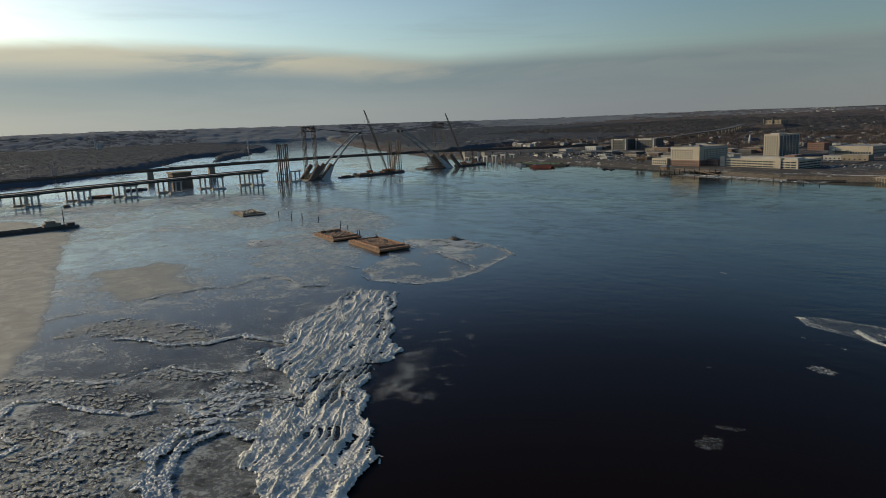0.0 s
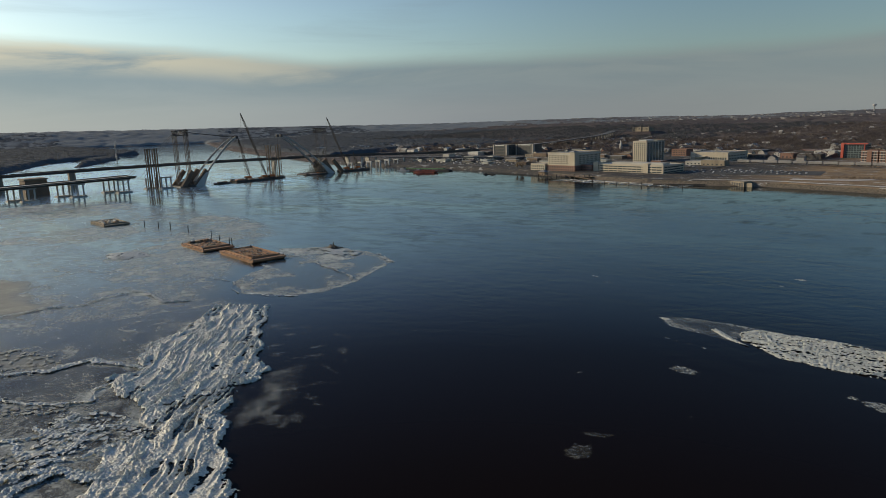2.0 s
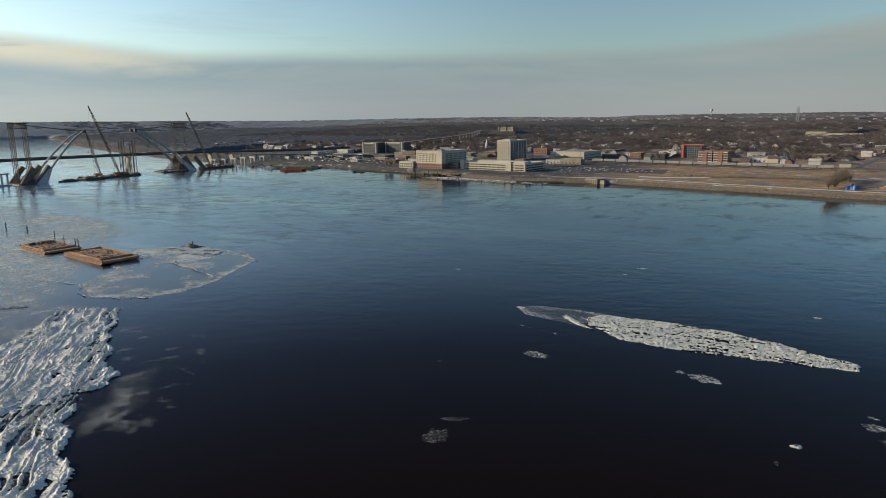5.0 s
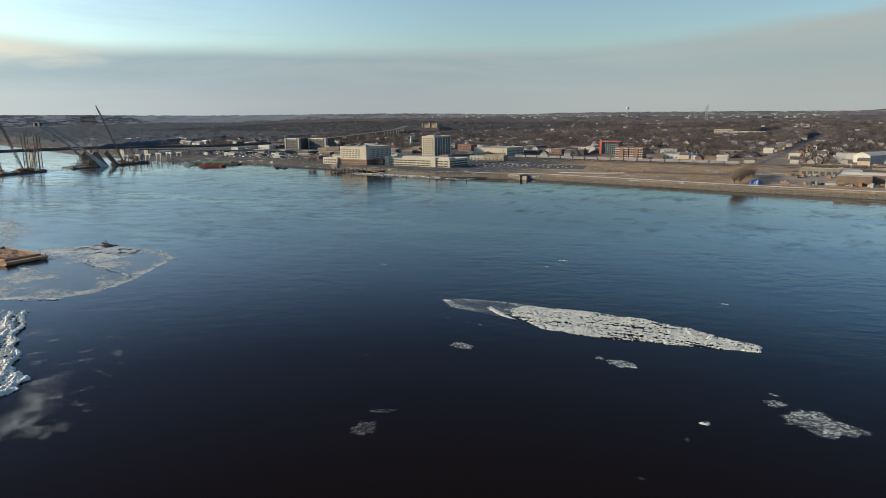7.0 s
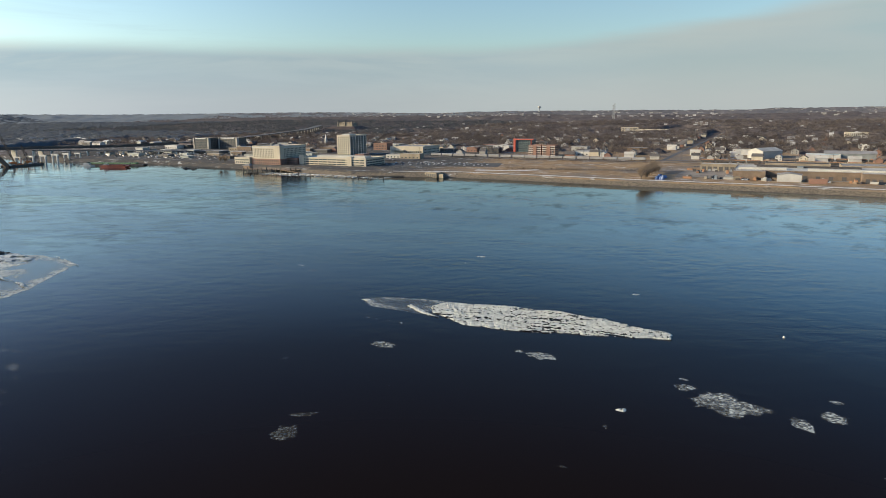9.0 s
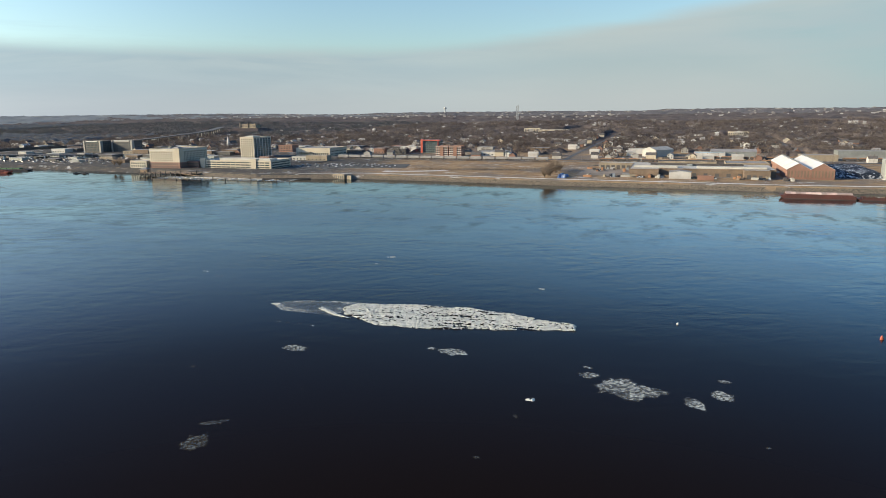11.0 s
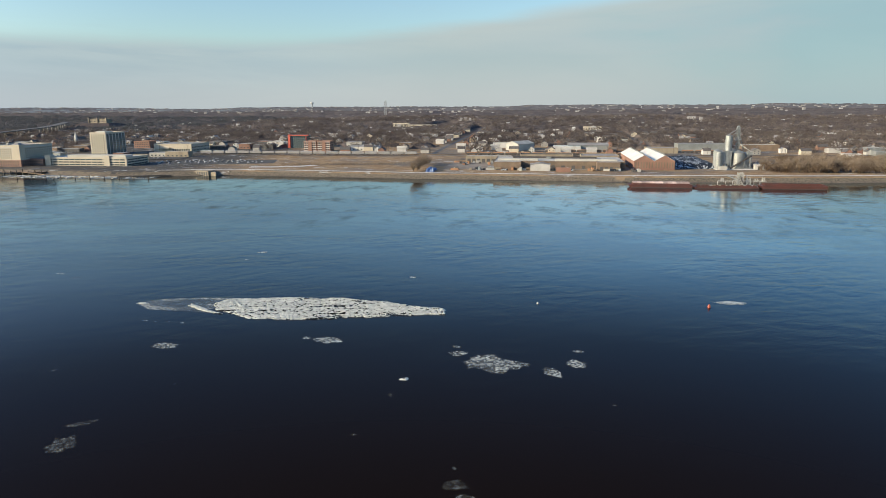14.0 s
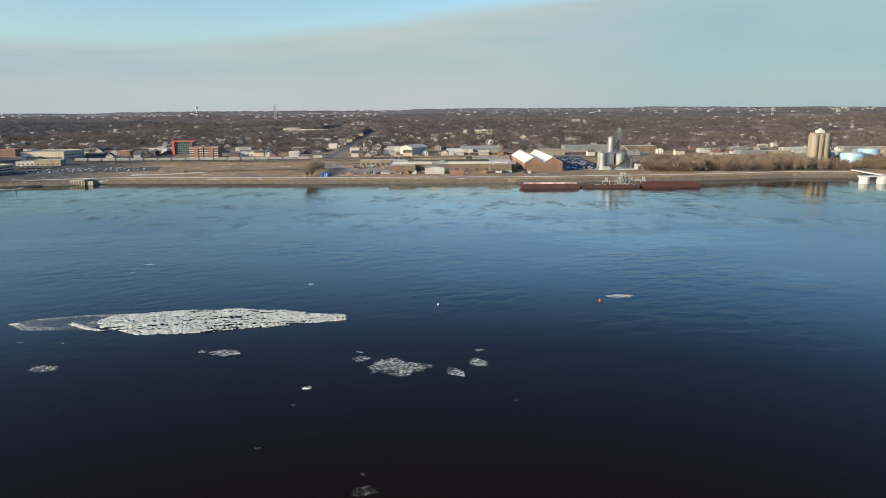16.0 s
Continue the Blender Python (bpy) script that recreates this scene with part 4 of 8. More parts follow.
ice_field("rubble_heap", M["rubble"], ((-498, 92), (-484, 112), (-462, 108), (-458, 92), (-476, 84)), 0.7, lambda x, y, d: 0.12 + 0.9 * step(d, 0, 8) * (0.3 + 0.7 * blobs(x, y, 1.8, 96)), lambda x, y, d: np.minimum(d, blobs(x, y, 1.8, 96) - 0.15),
          "mound of white ice rubble on thin ice", "ice rubble", 3.0, 11, lift=0.06)
# the long grounded patch in mid-river
LONG = ((-112, 217), (-108, 224), (-90, 229), (-62, 231), (-43, 229), (-20, 221), (-18, 215), (-34, 211), (-47, 206), (-64, 202), (-75, 200), (-91, 201), (-108, 209))


def brash_rows(x, y):
    """Rows that run the patch's length, and how thinly the ice lies."""
    wx, wy = waver(x, y, 14, 1.2, 105)
    u, v = wx * 0.985 + wy * 0.17, -wx * 0.17 + wy * 0.985
    row = 1 - np.abs(2 * grain(u / 8, v / 1.2, 102) - 1)
    gap = grain(u / 13, v / 1.2, 103) * 0.6 + 0.4 * fbm(x / 1.3, y / 1.3, 104, 3)
    return row ** 3, gap + 0.12 * step(-x, 45, 80)


ice_field("brash_patch", M["brash"], LONG, 0.22, lambda x, y, d: 0.04 + (0.3 + 0.7 * brash_rows(x, y)[0]) * 0.48 * blobs(x, y, 0.95, 101) + 0.16 * blobs(x, y, 0.5, 100),
          lambda x, y, d: np.minimum(np.minimum(d, 2.2 * blobs(x, y, 0.95, 101) + brash_rows(x, y)[0] - 0.42), (brash_rows(x, y)[1] - 0.42) * 5 + 0.07 * np.minimum(d, 5) + 0.8 * brash_rows(x, y)[0] - 0.1 + 1.8 * (fbm(x / 0.9, y / 0.9, 99, 2) - 0.47)), "long patch of white brash ice aground in mid-river", "brash ice", 2.0, 12, lift=0.05)
pressure_ridge(((-104, 221), (-100, 214), (-91, 207), (-82, 203)), 0.8, 0.7, 960, "smooth white ridge at the brash ice's upstream end")
THIN = ((-145, 213.5), (-138, 221), (-128, 223.5), (-116, 226), (-96, 228), (-74, 231.5), (-62, 232), (-72, 227), (-104, 220), (-111, 208), (-104, 204.5), (-117, 205.5), (-136, 207))


def thin_floe_frost(x, y):
    d = inside(*waver(x, y, 6, 1.2, 13), THIN)
    cloud = step(fbm(x / 7, y / 4, 107, 4), 0.38, 0.66)
    return (0.14 + 0.30 * cloud + 0.35 * step(1.6 - d, 0, 1.4) * fbm(x / 3, y / 3, 108, 2)) * step(d, 0, 0.7), 0 * x


frost_sheet("thin_floe", (-150, -55), (198, 238), 0.4, thin_floe_frost, "thin clear floe frozen to the brash ice", "ice floe", 0.03, kind="")
RIDGE_LINE = ((-137, 222), (-126, 218.5), (-111, 209), (-100, 203.5), (-92, 200.5), (-100, 202), (-112, 206.5), (-127, 216.5))
ice_field("floe_ridge", M["brash"], RIDGE_LINE, 0.3, lambda x, y, d: 0.05 + 0.4 * blobs(x, y, 0.7, 108), lambda x, y, d: fbm(x / 2, y / 2, 109, 3) - 0.30, "white ridge of broken ice across the thin floe", "ice ridge", 0.9, 109, lift=0.06, single=True)
ice_field("floe_ridge", M["brash"], ((-146, 213.6), (-142, 216), (-139, 214), (-141, 211.5)), 0.3, lambda x, y, d: 0.05 + 0.35 * blobs(x, y, 0.7, 110), lambda x, y, d: fbm(x / 2, y / 2, 111, 3) - 0.32, "small heap of white ice on the thin floe's tip", "ice ridge", 0.8, 111, lift=0.06, single=True)


def floe(x, y, rx, ry, turn, seed, mat="slush", rise=0.25, holes=0.0, label="small drifting floe of grey-white ice"):
    """A drifting floe: rough white ice, or, where it is slush or rotten, a thin frosted sheet with chips on it."""
    c, s = math.cos(radians(turn)), math.sin(radians(turn))
    rng = np.random.RandomState(seed)
    ring = []
    for k in range(11):
        a, r = 2 * math.pi * k / 11, 0.72 + 0.5 * rng.rand()
        px, py = rx * r * math.cos(a), ry * r * math.sin(a)
        ring.append((x + c * px - s * py, y + s * px + c * py))
    small = min(rx, ry)
    if mat == "brash":
        ice_field("ice_floe", M[mat], tuple(ring), max(0.18, small / 22), lambda a, b, d: rise * (0.2 + 1.3 * blobs(a, b, 0.6, seed)), lambda a, b, d: np.minimum(d, fbm(a / 1.4, b / 1.4, seed, 4) - 0.31 - holes * 0.5 + 0.05 * d), label, "ice floe", 0.28 * small, seed, lift=0.03, single=True)
        return
    thick = {"white": 1.7, "slush": 1.0, "rotten": 0.30}[mat]

    def amount(a, b):
        d = inside(*waver(*waver(a, b, 2.5 + small / 2, 0.40 * small, seed), 0.9 + small / 8, 0.22 * small, seed + 5), ring)
        bits = step(fbm(a / 0.55, b / 0.55, seed + 1, 3), 0.30 + 0.25 * holes, 0.72 + 0.2 * holes) * (0.35 + 0.9 * fbm(a / 3.5, b / 3.5, seed + 2, 2))
        return thick * (0.15 + 0.95 * bits) * step(d, 0, 0.3 + 0.12 * small), 0 * a

    reach = 1.35 * max(rx, ry)
    frost_sheet("ice_floe", (x - reach, x + reach), (y - reach, y + reach), max(0.16, small / 20), amount, label, "ice floe", 0.03, kind="")


floe(-106.5, 168.3, 5.2, 3.0, 8, 201, "white", label="oval white floe of rough ice")
floe(-53.5, 180.5, 5.0, 3.6, 15, 202, "white", label="ragged white floe of broken ice")
floe(-61.5, 182, 1.6, 1.2, 0, 203, "white")
floe(4.5, 165.0, 9.0, 7.4, -5, 204, "slush", 0.3, 0.22, "broad grey floe of frozen slush")
floe(-8.0, 173.5, 3.0, 2.2, 20, 205, "slush", 0.25, 0.15)
floe(-9.0, 180.0, 1.7, 1.0, 0, 206, "slush")
floe(22.0, 161.5, 2.6, 5.0, 35, 207, "slush", 0.3, 0.2, "narrow grey floe of frozen slush")
floe(29.5, 169.0, 4.0, 3.4, 0, 208, "slush", 0.2, 0.2)
floe(30.6, 180.5, 2.4, 1.2, 0, 209, "slush")
floe(-21.0, 151.0, 1.6, 1.3, 0, 210, "brash")
floe(-94.5, 101.5, 3.4, 4.2, 20, 211, "rotten", 0.2, 0.32, "thin grey floe of rotten ice")
floe(-97.0, 112.0, 4.6, 1.6, 35, 212, "rotten", 0.2, 0.36, "thin grey floe of rotten ice")
floe(94.0, 243.6, 6.5, 3.0, 0, 213, "white", 0.3, 0.1, "white floe beside the buoy")
floe(-41.0, 270.0, 2.6, 1.4, 0, 214, "white")
floe(-132.0, 314.0, 2.8, 1.8, 0, 215, "white")
floe(-133.5, 296.0, 1.1, 0.8, 0, 216, "white")
floe(-197.0, 249.0, 3.0, 1.4, 20, 217, "slush", 0.2, 0.25)
floe(-210.0, 256.0, 2.4, 1.1, 0, 220, "slush", 0.2, 0.3)
floe(-128.5, 193.2, 1.3, 0.6, 0, 221, "slush", 0.15, 0.2)
floe(-124, 192.6, 0.9, 0.5, 0, 222, "slush", 0.15, 0.2)
floe(-119, 192.9, 1.1, 0.5, 0, 223, "slush", 0.15, 0.2)
floe(-113, 192.3, 1.4, 0.6, 0, 224, "slush", 0.15, 0.2)
floe(1.0, 96.0, 3.4, 2.0, 15, 218, "rotten", 0.2, 0.3, "thin grey floe of rotten ice")
floe(5.0, 91.0, 3.8, 2.0, -20, 219, "rotten", 0.2, 0.38, "thin grey floe of rotten ice")
rng = random.Random(5)
for k in range(34):
    floe(rng.uniform(-230, 70), rng.uniform(60, 330), rng.uniform(0.5, 1.3), rng.uniform(0.4, 0.9), rng.uniform(0, 180), 230 + k, "rotten", 0.12, 0.25)


# ---- bridges ----
# the new bridge runs along this line; s is the way along it, in metres, from a point off its south piers
B0, BD = Vector((-965.0, -60.0)), Vector((-0.125, 0.992)).normalized()
BN = Vector((BD.y, -BD.x))
BTURN = math.degrees(math.atan2(-BD.x, BD.y))


def along(y):
    """s at which the line has that y."""
    return (y - B0.y) / BD.y


def bridge_pose(s, off=0.0, z=0.0):
    p = B0 + BD * s + BN * off
    return p.x, p.y, z, BTURN          # local y runs along the bridge, local x towards the camera


def pier_group(s, off=0.0, high=14.6, cap=True, label="pale concrete bridge pier of three round columns on a footing"):
    """Low footing with three columns under a cap."""
    t = thing("bridge_pier", *bridge_pose(s, off), label, "bridge pier", "piers of the new bridge")
    base = part("footing", Geo().box(-6, 6, -9.6, 9.6, -2, 1.1), M["paleconc"], t)
    part("footing_step", Geo().box(-5, 5, -8.6, 8.6, 1.104, 1.9), M["concrete"], base)
    for y in (-7.0, 0, 7.0):
        part("column", Geo().tube(0, y, 1.904, high, 1.15, n=12), M["paleconc"], t)
    if cap:
        part("cap", Geo().box(-1.6, 1.6, -9.2, 9.2, high + 0.004, high + 1.7), M["concrete"], t)
    return t


DECK_END = along(250)
deck = thing("new_bridge_deck", *bridge_pose(0), "unfinished concrete deck of the new bridge on brown girders", "bridge deck")
for a in range(int(-420), int(DECK_END), 30):
    b = min(a + 30, DECK_END)
    za, zb = np.interp([a, b], [-420, -20, 60, DECK_END], [13.0, 15.6, 17.5, 20.6])
    part("deck_slab", Geo().beam((0, a, za), (0, b, zb), 31, 0.6), M["concrete"], deck)
    for x in (-12, -4, 4, 12):
        part("girder", Geo().beam((x, a, za - 1.4), (x, b, zb - 1.4), 0.7, 2.2), M["girder"], deck)
    for x in (-15.2, 15.2):
        part("parapet", Geo().beam((x, a, za + 0.8), (x, b, zb + 0.8), 0.4, 1.0), M["girder"], deck)
for y in (-174, -117, -61, -4, 51, 108, 165, 223):
    pier_group(along(y), -13, np.interp(y, (-174, 223), (11.2, 16.4)))
    pier_group(along(y + 9), 13, np.interp(y, (-174, 223), (11.2, 16.4)))


def lattice_tower(s, height, wide, label, rod=0.62):
    """Temporary steel erection tower: four braced legs pairs and a head frame."""
    t = thing("erection_tower", *bridge_pose(s), label, "steel tower", "erection towers")
    for y in (-wide / 2, wide / 2):
        g = Geo()
        for dx in (-2.2, 2.2):
            for dy in (-2.2, 2.2):
                g.beam((dx, y + dy, 0), (dx, y + dy, height), rod)
        for k in range(int(height / 4)):
            z = 2 + k * 4
            f = 1 if k % 2 else -1
            g.beam((2.2, y - 2.2 * f, z), (2.2, y + 2.2 * f, z + 4), rod * 0.6)
            g.beam((-2.2, y - 2.2 * f, z), (-2.2, y + 2.2 * f, z + 4), rod * 0.6)
            g.beam((-2.2 * f, y + 2.2, z), (2.2 * f, y + 2.2, z + 4), rod * 0.6)
            g.beam((2.2, y - 2.2, z), (2.2, y + 2.2, z), rod * 0.5)
        part("leg", g, M["darksteel"], t)
    head = Geo()
    for z in (height - 7.5, height - 0.8):
        for x in (-2, 2):
            head.beam((x, -wide / 2 - 3.4, z), (x, wide / 2 + 3.4, z), 0.9)
    for k in range(7):
        y0, y1 = -wide / 2 - 3 + k * (wide + 6) / 7, -wide / 2 - 3 + (k + 1) * (wide + 6) / 7
        head.beam((2, y0, height - 7.5 if k % 2 else height - 0.8), (2, y1, height - 0.8 if k % 2 else height - 7.5), 0.7)
        head.beam((-2, y0, height - 7.5 if k % 2 else height - 0.8), (-2, y1, height - 0.8 if k % 2 else height - 7.5), 0.7)
    part("head_frame", head, M["darksteel"], t)
    plat = Geo().box(-4, 4, -wide / 2 - 4, wide / 2 + 4, height - 0.4, height)
    for y in np.linspace(-wide / 2 - 3.5, wide / 2 + 3.5, 6):
        plat.beam((3.5, y, height), (3.5, y, height + 2.2), 0.25)
    part("platform", plat, M["darksteel"], t)
    return t


lattice_tower(along(325), 81, 17, "dark braced steel tower for building the arch")
lattice_tower(along(573), 77, 18, "slender braced steel tower with a heavy head by the north arch", 0.26)


def column_cluster(y0, y1, height, label, thick=0.85):
    """Tall temporary columns that stand in the river."""
    t = thing("temporary_columns", *bridge_pose(along((y0 + y1) / 2)), label, "steel columns", "temporary columns")
    w = (y1 - y0) / 2
    for y in ((-w, -w + 3.8, w - 3.8, w) if thick > 0.6 else (-w, -w + 5, w - 5, w)):
        for x in (-3, 3):
            part("column", Geo().tube(x, y, -1, height, thick, n=8), M["deckwood"], t)
    if thick < 0.6:
        for a in (-w, w - 5):
            part("footing", Geo().box(-5, 5, a - 3, a + 8, -1.5, 2.2), M["darksteel"], t)
            brace = Geo()
            for k in range(9):
                z, f = 3 + k * (height - 5) / 9, k % 2
                for x in (-3, 3):
                    brace.beam((x, a + 5 * f, z), (x, a + 5 - 5 * f, z + (height - 5) / 9), 0.4)
                    brace.beam((x, a, z), (x, a + 5, z), 0.4)
            part("brace", brace, M["deckwood"], t)
        return t
    for z in np.linspace(height * 0.2, height - 1.5, 3):
        tie = Geo()
        for x in (-3, 3):
            tie.beam((x, -w, z), (x, w, z), 0.6)
        part("tie", tie, M["darksteel"], t)
    return t


column_cluster(273, 287, 57, "four tall dark steel columns tied together in the river")
column_cluster(467, 490, 53, "four tall dark steel columns tied together in the river", 0.5)
pier_group(along(279), -8, 16.0, False, "three short concrete columns on a footing with no deck yet")
pier_group(along(292), 12, 15.0, True, "three short capped concrete columns that carry no deck yet")


def arch(y_base, y_tip, z_tip, label):
    """Half an arch: two steel ribs leaning together, on concrete springings."""
    s0, s1 = along(y_base), along(y_tip)
    t = thing("half_arch", *bridge_pose(s0), label, "arch", "unfinished arches")
    reach = s1 - s0
    sign = 1 if reach > 0 else -1
    for lean in (-1, 1):
        pts = []
        for k in range(11):
            u = k / 10
            pts.append((lean * (15 - 9.5 * u), reach * u, 1 + (z_tip - 1) * (1 - (1 - u) ** 1.3)))
        for a, b in zip(pts[2:], pts[3:]):
            part("rib_segment", Geo().beam(a, b, 1.5, 2.6), M["steel"], t)
        foot = Geo()
        a, b = Vector(pts[0]), Vector(pts[2])
        n = 4
        ring = [(-3.2, -9), (3.2, -9), (3.2, 6), (-3.2, 6)] if sign > 0 else [(-3.2, -6), (3.2, -6), (3.2, 9), (-3.2, 9)]
        top = [(-1.6, -2.4), (1.6, -2.4), (1.6, 2.4), (-1.6, 2.4)]
        foot.add([(a.x + x, a.y + y, -2) for x, y in ring] + [(b.x + x, b.y + y, b.z + 1) for x, y in top],
                 [(3, 2, 1, 0), (4, 5, 6, 7)] + [(i, (i + 1) % 4, 4 + (i + 1) % 4, 4 + i) for i in range(4)])
        part("springing", foot, M["paleconc"], t, "pale concrete springing")
        back = Geo().beam((lean * 15, -sign * 6, -1), (lean * 12, sign * 14, 22), 4.0, 6.0).beam((lean * 15, -sign * 26, -1), (lean * 12, -sign * 8, 22), 4.0, 6.0)
        part("back_strut", back, M["brownbrick"], t, "brown formwork strut")
    for u in (0.34, 0.66, 0.97):
        w, z = 15 - 9.5 * u, 1 + (z_tip - 1) * (1 - (1 - u) ** 1.3)
        part("cross_beam", Geo().beam((-w, reach * u, z), (w, reach * u, z), 1.2), M["steel"], t)
    false = Geo()
    rng = random.Random(int(y_base))
    deep = (4, 27) if sign > 0 else (4, 45)
    for x in np.arange(-14, 15, 4.0):
        for y in np.arange(-deep[1], -deep[0] + 0.1, 4.4):
            peak = (13 if sign > 0 else 25) * max(0.15, 1 - abs(y + 14) / 22) * rng.uniform(0.6, 1.05)
            false.beam((x, y, 0), (x, y, peak), 0.45)
            for z in np.arange(2.5, peak - 1, 3.2):
                false.beam((x, y, z), (x, y + 4.4, z + rng.choice((0, 0, 3))), 0.34)
                if rng.random() < 0.35:
                    false.box(x - 1.2, x + 2.4, y, y + 4.0, z - 0.2, z + 0.25)
    false.box(-17, 17, -30 if sign > 0 else -48, -4, -1, 1.4)
    part("falsework", false, M["darksteel"], t, "dark tangle of falsework round the arch's foot")
    for lean in (-1, 1):
        end = Vector((lean * 5.5, reach, z_tip))
        # dark box added to hide the rib's bright sunlit end
        part("tip_frame", Geo().box(end.x - 1.4, end.x + 1.4, end.y - 2.0, end.y + 2.0, end.z - 2.2, end.z + 1.9), M["darksteel"], t, "dark box added over the rib's sunlit tip")
        part("stay_cable", Geo().beam((lean * 5.5, reach * 0.98, z_tip), (lean * 2, (325 - y_base if y_base < 400 else 573 - y_base), 79 if y_base < 400 else 74), 0.5), M["darksteel"], t)
    return t


arch(340, 412, 67.5, "grey steel half-arch of two leaning ribs on concrete feet")
arch(580, 492, 67, "grey steel half-arch of two leaning ribs reaching back over the river")
back = thing("back_stays", *bridge_pose(along(325)), "thin dark backstay cables from the erection tower", "cable")
for x in (-2, 2):
    for d in (62, 84):
        part("cable", Geo().beam((x, -8, 78), (x * 3, -d, 17), 0.3), M["darksteel"], back)


def work_barge(x, y, turn, long, wide, label, hull="rust", seed=0, high=2.6, clutter=26):
    t = thing("work_barge", x, y, 0, turn, label, "barge", "work barges")
    w, l = wide / 2, long / 2
    hullg = Geo().add([(-w, -l + 2, -1), (w, -l + 2, -1), (w, l - 2, -1), (-w, l - 2, -1), (-w, -l, high), (w, -l, high), (w, l, high), (-w, l, high)],
                      [(3, 2, 1, 0), (4, 5, 6, 7), (0, 1, 5, 4), (1, 2, 6, 5), (2, 3, 7, 6), (3, 0, 4, 7)])
    part("hull", hullg, M[hull], t)
    part("rub_rail", Geo().box(-w - 0.15, w + 0.15, -l + 0.1, l - 0.1, high - 0.45, high - 0.15), M["darksteel"], t)
    rng = random.Random(seed)
    for k in range(clutter):
        g, cx, cy = Geo(), rng.uniform(-w + 1.5, w - 1.5), rng.uniform(-l + 2, l - 2)
        sx, sy, sz = rng.uniform(0.5, 1.6), rng.uniform(0.5, 4.0), rng.uniform(0.4, 1.9)
        g.box(max(cx - sx, -w + 0.2), min(cx + sx, w - 0.2), max(cy - sy, -l + 0.2), min(cy + sy, l - 0.2), high, high + sz)
        part("deck_cargo", g, M[rng.choice(("deckwood", "rust", "rust", "darksteel", "oldconc", "paleconc", "orange"))], t)
    return t


def crawler_crane(x, y, z, turn, tip, label):
    """Lattice boom crane: tracks, house, boom to the tip (in its own axes), mast and hoist lines."""
    t = thing("crawler_crane", x, y, z, turn, label, "crane", "cranes")
    for s in (-2.6, 2.6):
        part("track", Geo().prism([(s - 0.6, -4.2), (s + 0.6, -4.2), (s + 0.6, 4.2), (s - 0.6, 4.2)], 0, 1.4, 0.96), M["darksteel"], t)
    part("house", Geo().box(-2.2, 2.2, -5, 2.5, 1.6, 4.6).box(0.9, 2.4, 2.5, 4.6, 1.6, 4.4), M["orange"], t, "orange machine house with cab")
    part("counterweight", Geo().box(-2.4, 2.4, -6.6, -5, 1.8, 4.2), M["darksteel"], t)
    base, top = Vector((0, 3, 2.4)), Vector(tip)
    d = (top - base)
    side = d.cross(Vector((0, 0, 1))).normalized()
    up = side.cross(d.normalized())
    boom = Geo()
    n = max(8, int(d.length / 4.5))
    corner = lambda k, i: base + d * (k / n) + (side * (1 if i in (0, 3) else -1) + up * (1 if i < 2 else -1)) * (1.15 * min(1, 3.5 * min(k, n - k) / n + 0.25))
    for k in range(n):
        for i in range(4):
            boom.beam(corner(k, i), corner(k + 1, i), 0.36)
            boom.beam(corner(k, i), corner(k + 1, (i + 1) % 4), 0.22)
    jib = part("boom", boom, M["girder"], t, "dark rusty lattice boom")
    mast = Vector((0, -5, 16))
    rig = Geo().beam((0, 0, 4.6), mast, 0.5)
    for s in (-0.8, 0.8):
        rig.beam(mast + Vector((s, 0, 0)), top, 0.16)
        rig.beam(mast + Vector((s, 0, 0)), (s, -6, 4), 0.16)
    part("rigging", rig, M["darksteel"], t)
    hook = Vector((top.x * 1.02, top.y * 1.02, max(top.z - 26, 8)))
    part("hoist_line", Geo().beam(top, hook, 0.14).box(hook.x - 0.6, hook.x + 0.6, hook.y - 0.6, hook.y + 0.6, hook.z - 1.6, hook.z), M["darksteel"], jib)
    return t


bx, by, _, bt = bridge_pose(along(436), 18)
work_barge(bx, by, bt, 88, 22, "cluttered crane barge moored under the arches", "girder", 3, 2.4, 90)
cx, cy, _, _ = bridge_pose(along(449), 18)
crawler_crane(cx, cy, 2.4, BTURN, (2, -36, 101), "tall crawler crane with a long lattice boom on a barge")
cx, cy, _, _ = bridge_pose(along(424), 10)
crawler_crane(cx, cy, 2.4, BTURN, (0, -12, 62), "crawler crane with a raised lattice boom on a barge")
cx, cy, _, _ = bridge_pose(along(458), 22)
crawler_crane(cx, cy, 2.4, BTURN, (0, 12, 34), "smaller crawler crane on the river barge")
bx, by, _, bt = bridge_pose(along(634), 10)
work_barge(bx, by, bt, 60, 20, "cluttered work barge near the north landing", "girder", 5, 2.2, 70)
cx, cy, _, _ = bridge_pose(along(620), 8)
crawler_crane(cx, cy, 2.2, BTURN, (-4, -34, 92), "tall crawler crane beside the north arch")
cx, cy, _, _ = bridge_pose(along(645), 8)
crawler_crane(cx, cy, 2.2, BTURN, (2, -10, 30), "small orange crane on the work barge")
rng = random.Random(8)
for k in range(10):
    y = 640 + k * 11
    t = thing("ramp_column", *bridge_pose(along(y), -6 + (k % 2) * 14), "pale concrete bent for the new approach", "bridge pier", "approach bents")
    for x in (-5, 5):
        part("column", Geo().tube(x, 0, -1, 11.5, 1.1, n=8), M["paleconc"], t)
    part("cap", Geo().box(-7, 7, -1.2, 1.2, 11.504, 13.2), M["paleconc"], t)
bx, by, _, bt = bridge_pose(along(372), 24)
work_barge(bx, by, bt, 26, 9, "small dark work barge beside the arch foot", "darksteel", 6, 1.6, 8)
bx, by, _, bt = bridge_pose(along(545), 20)
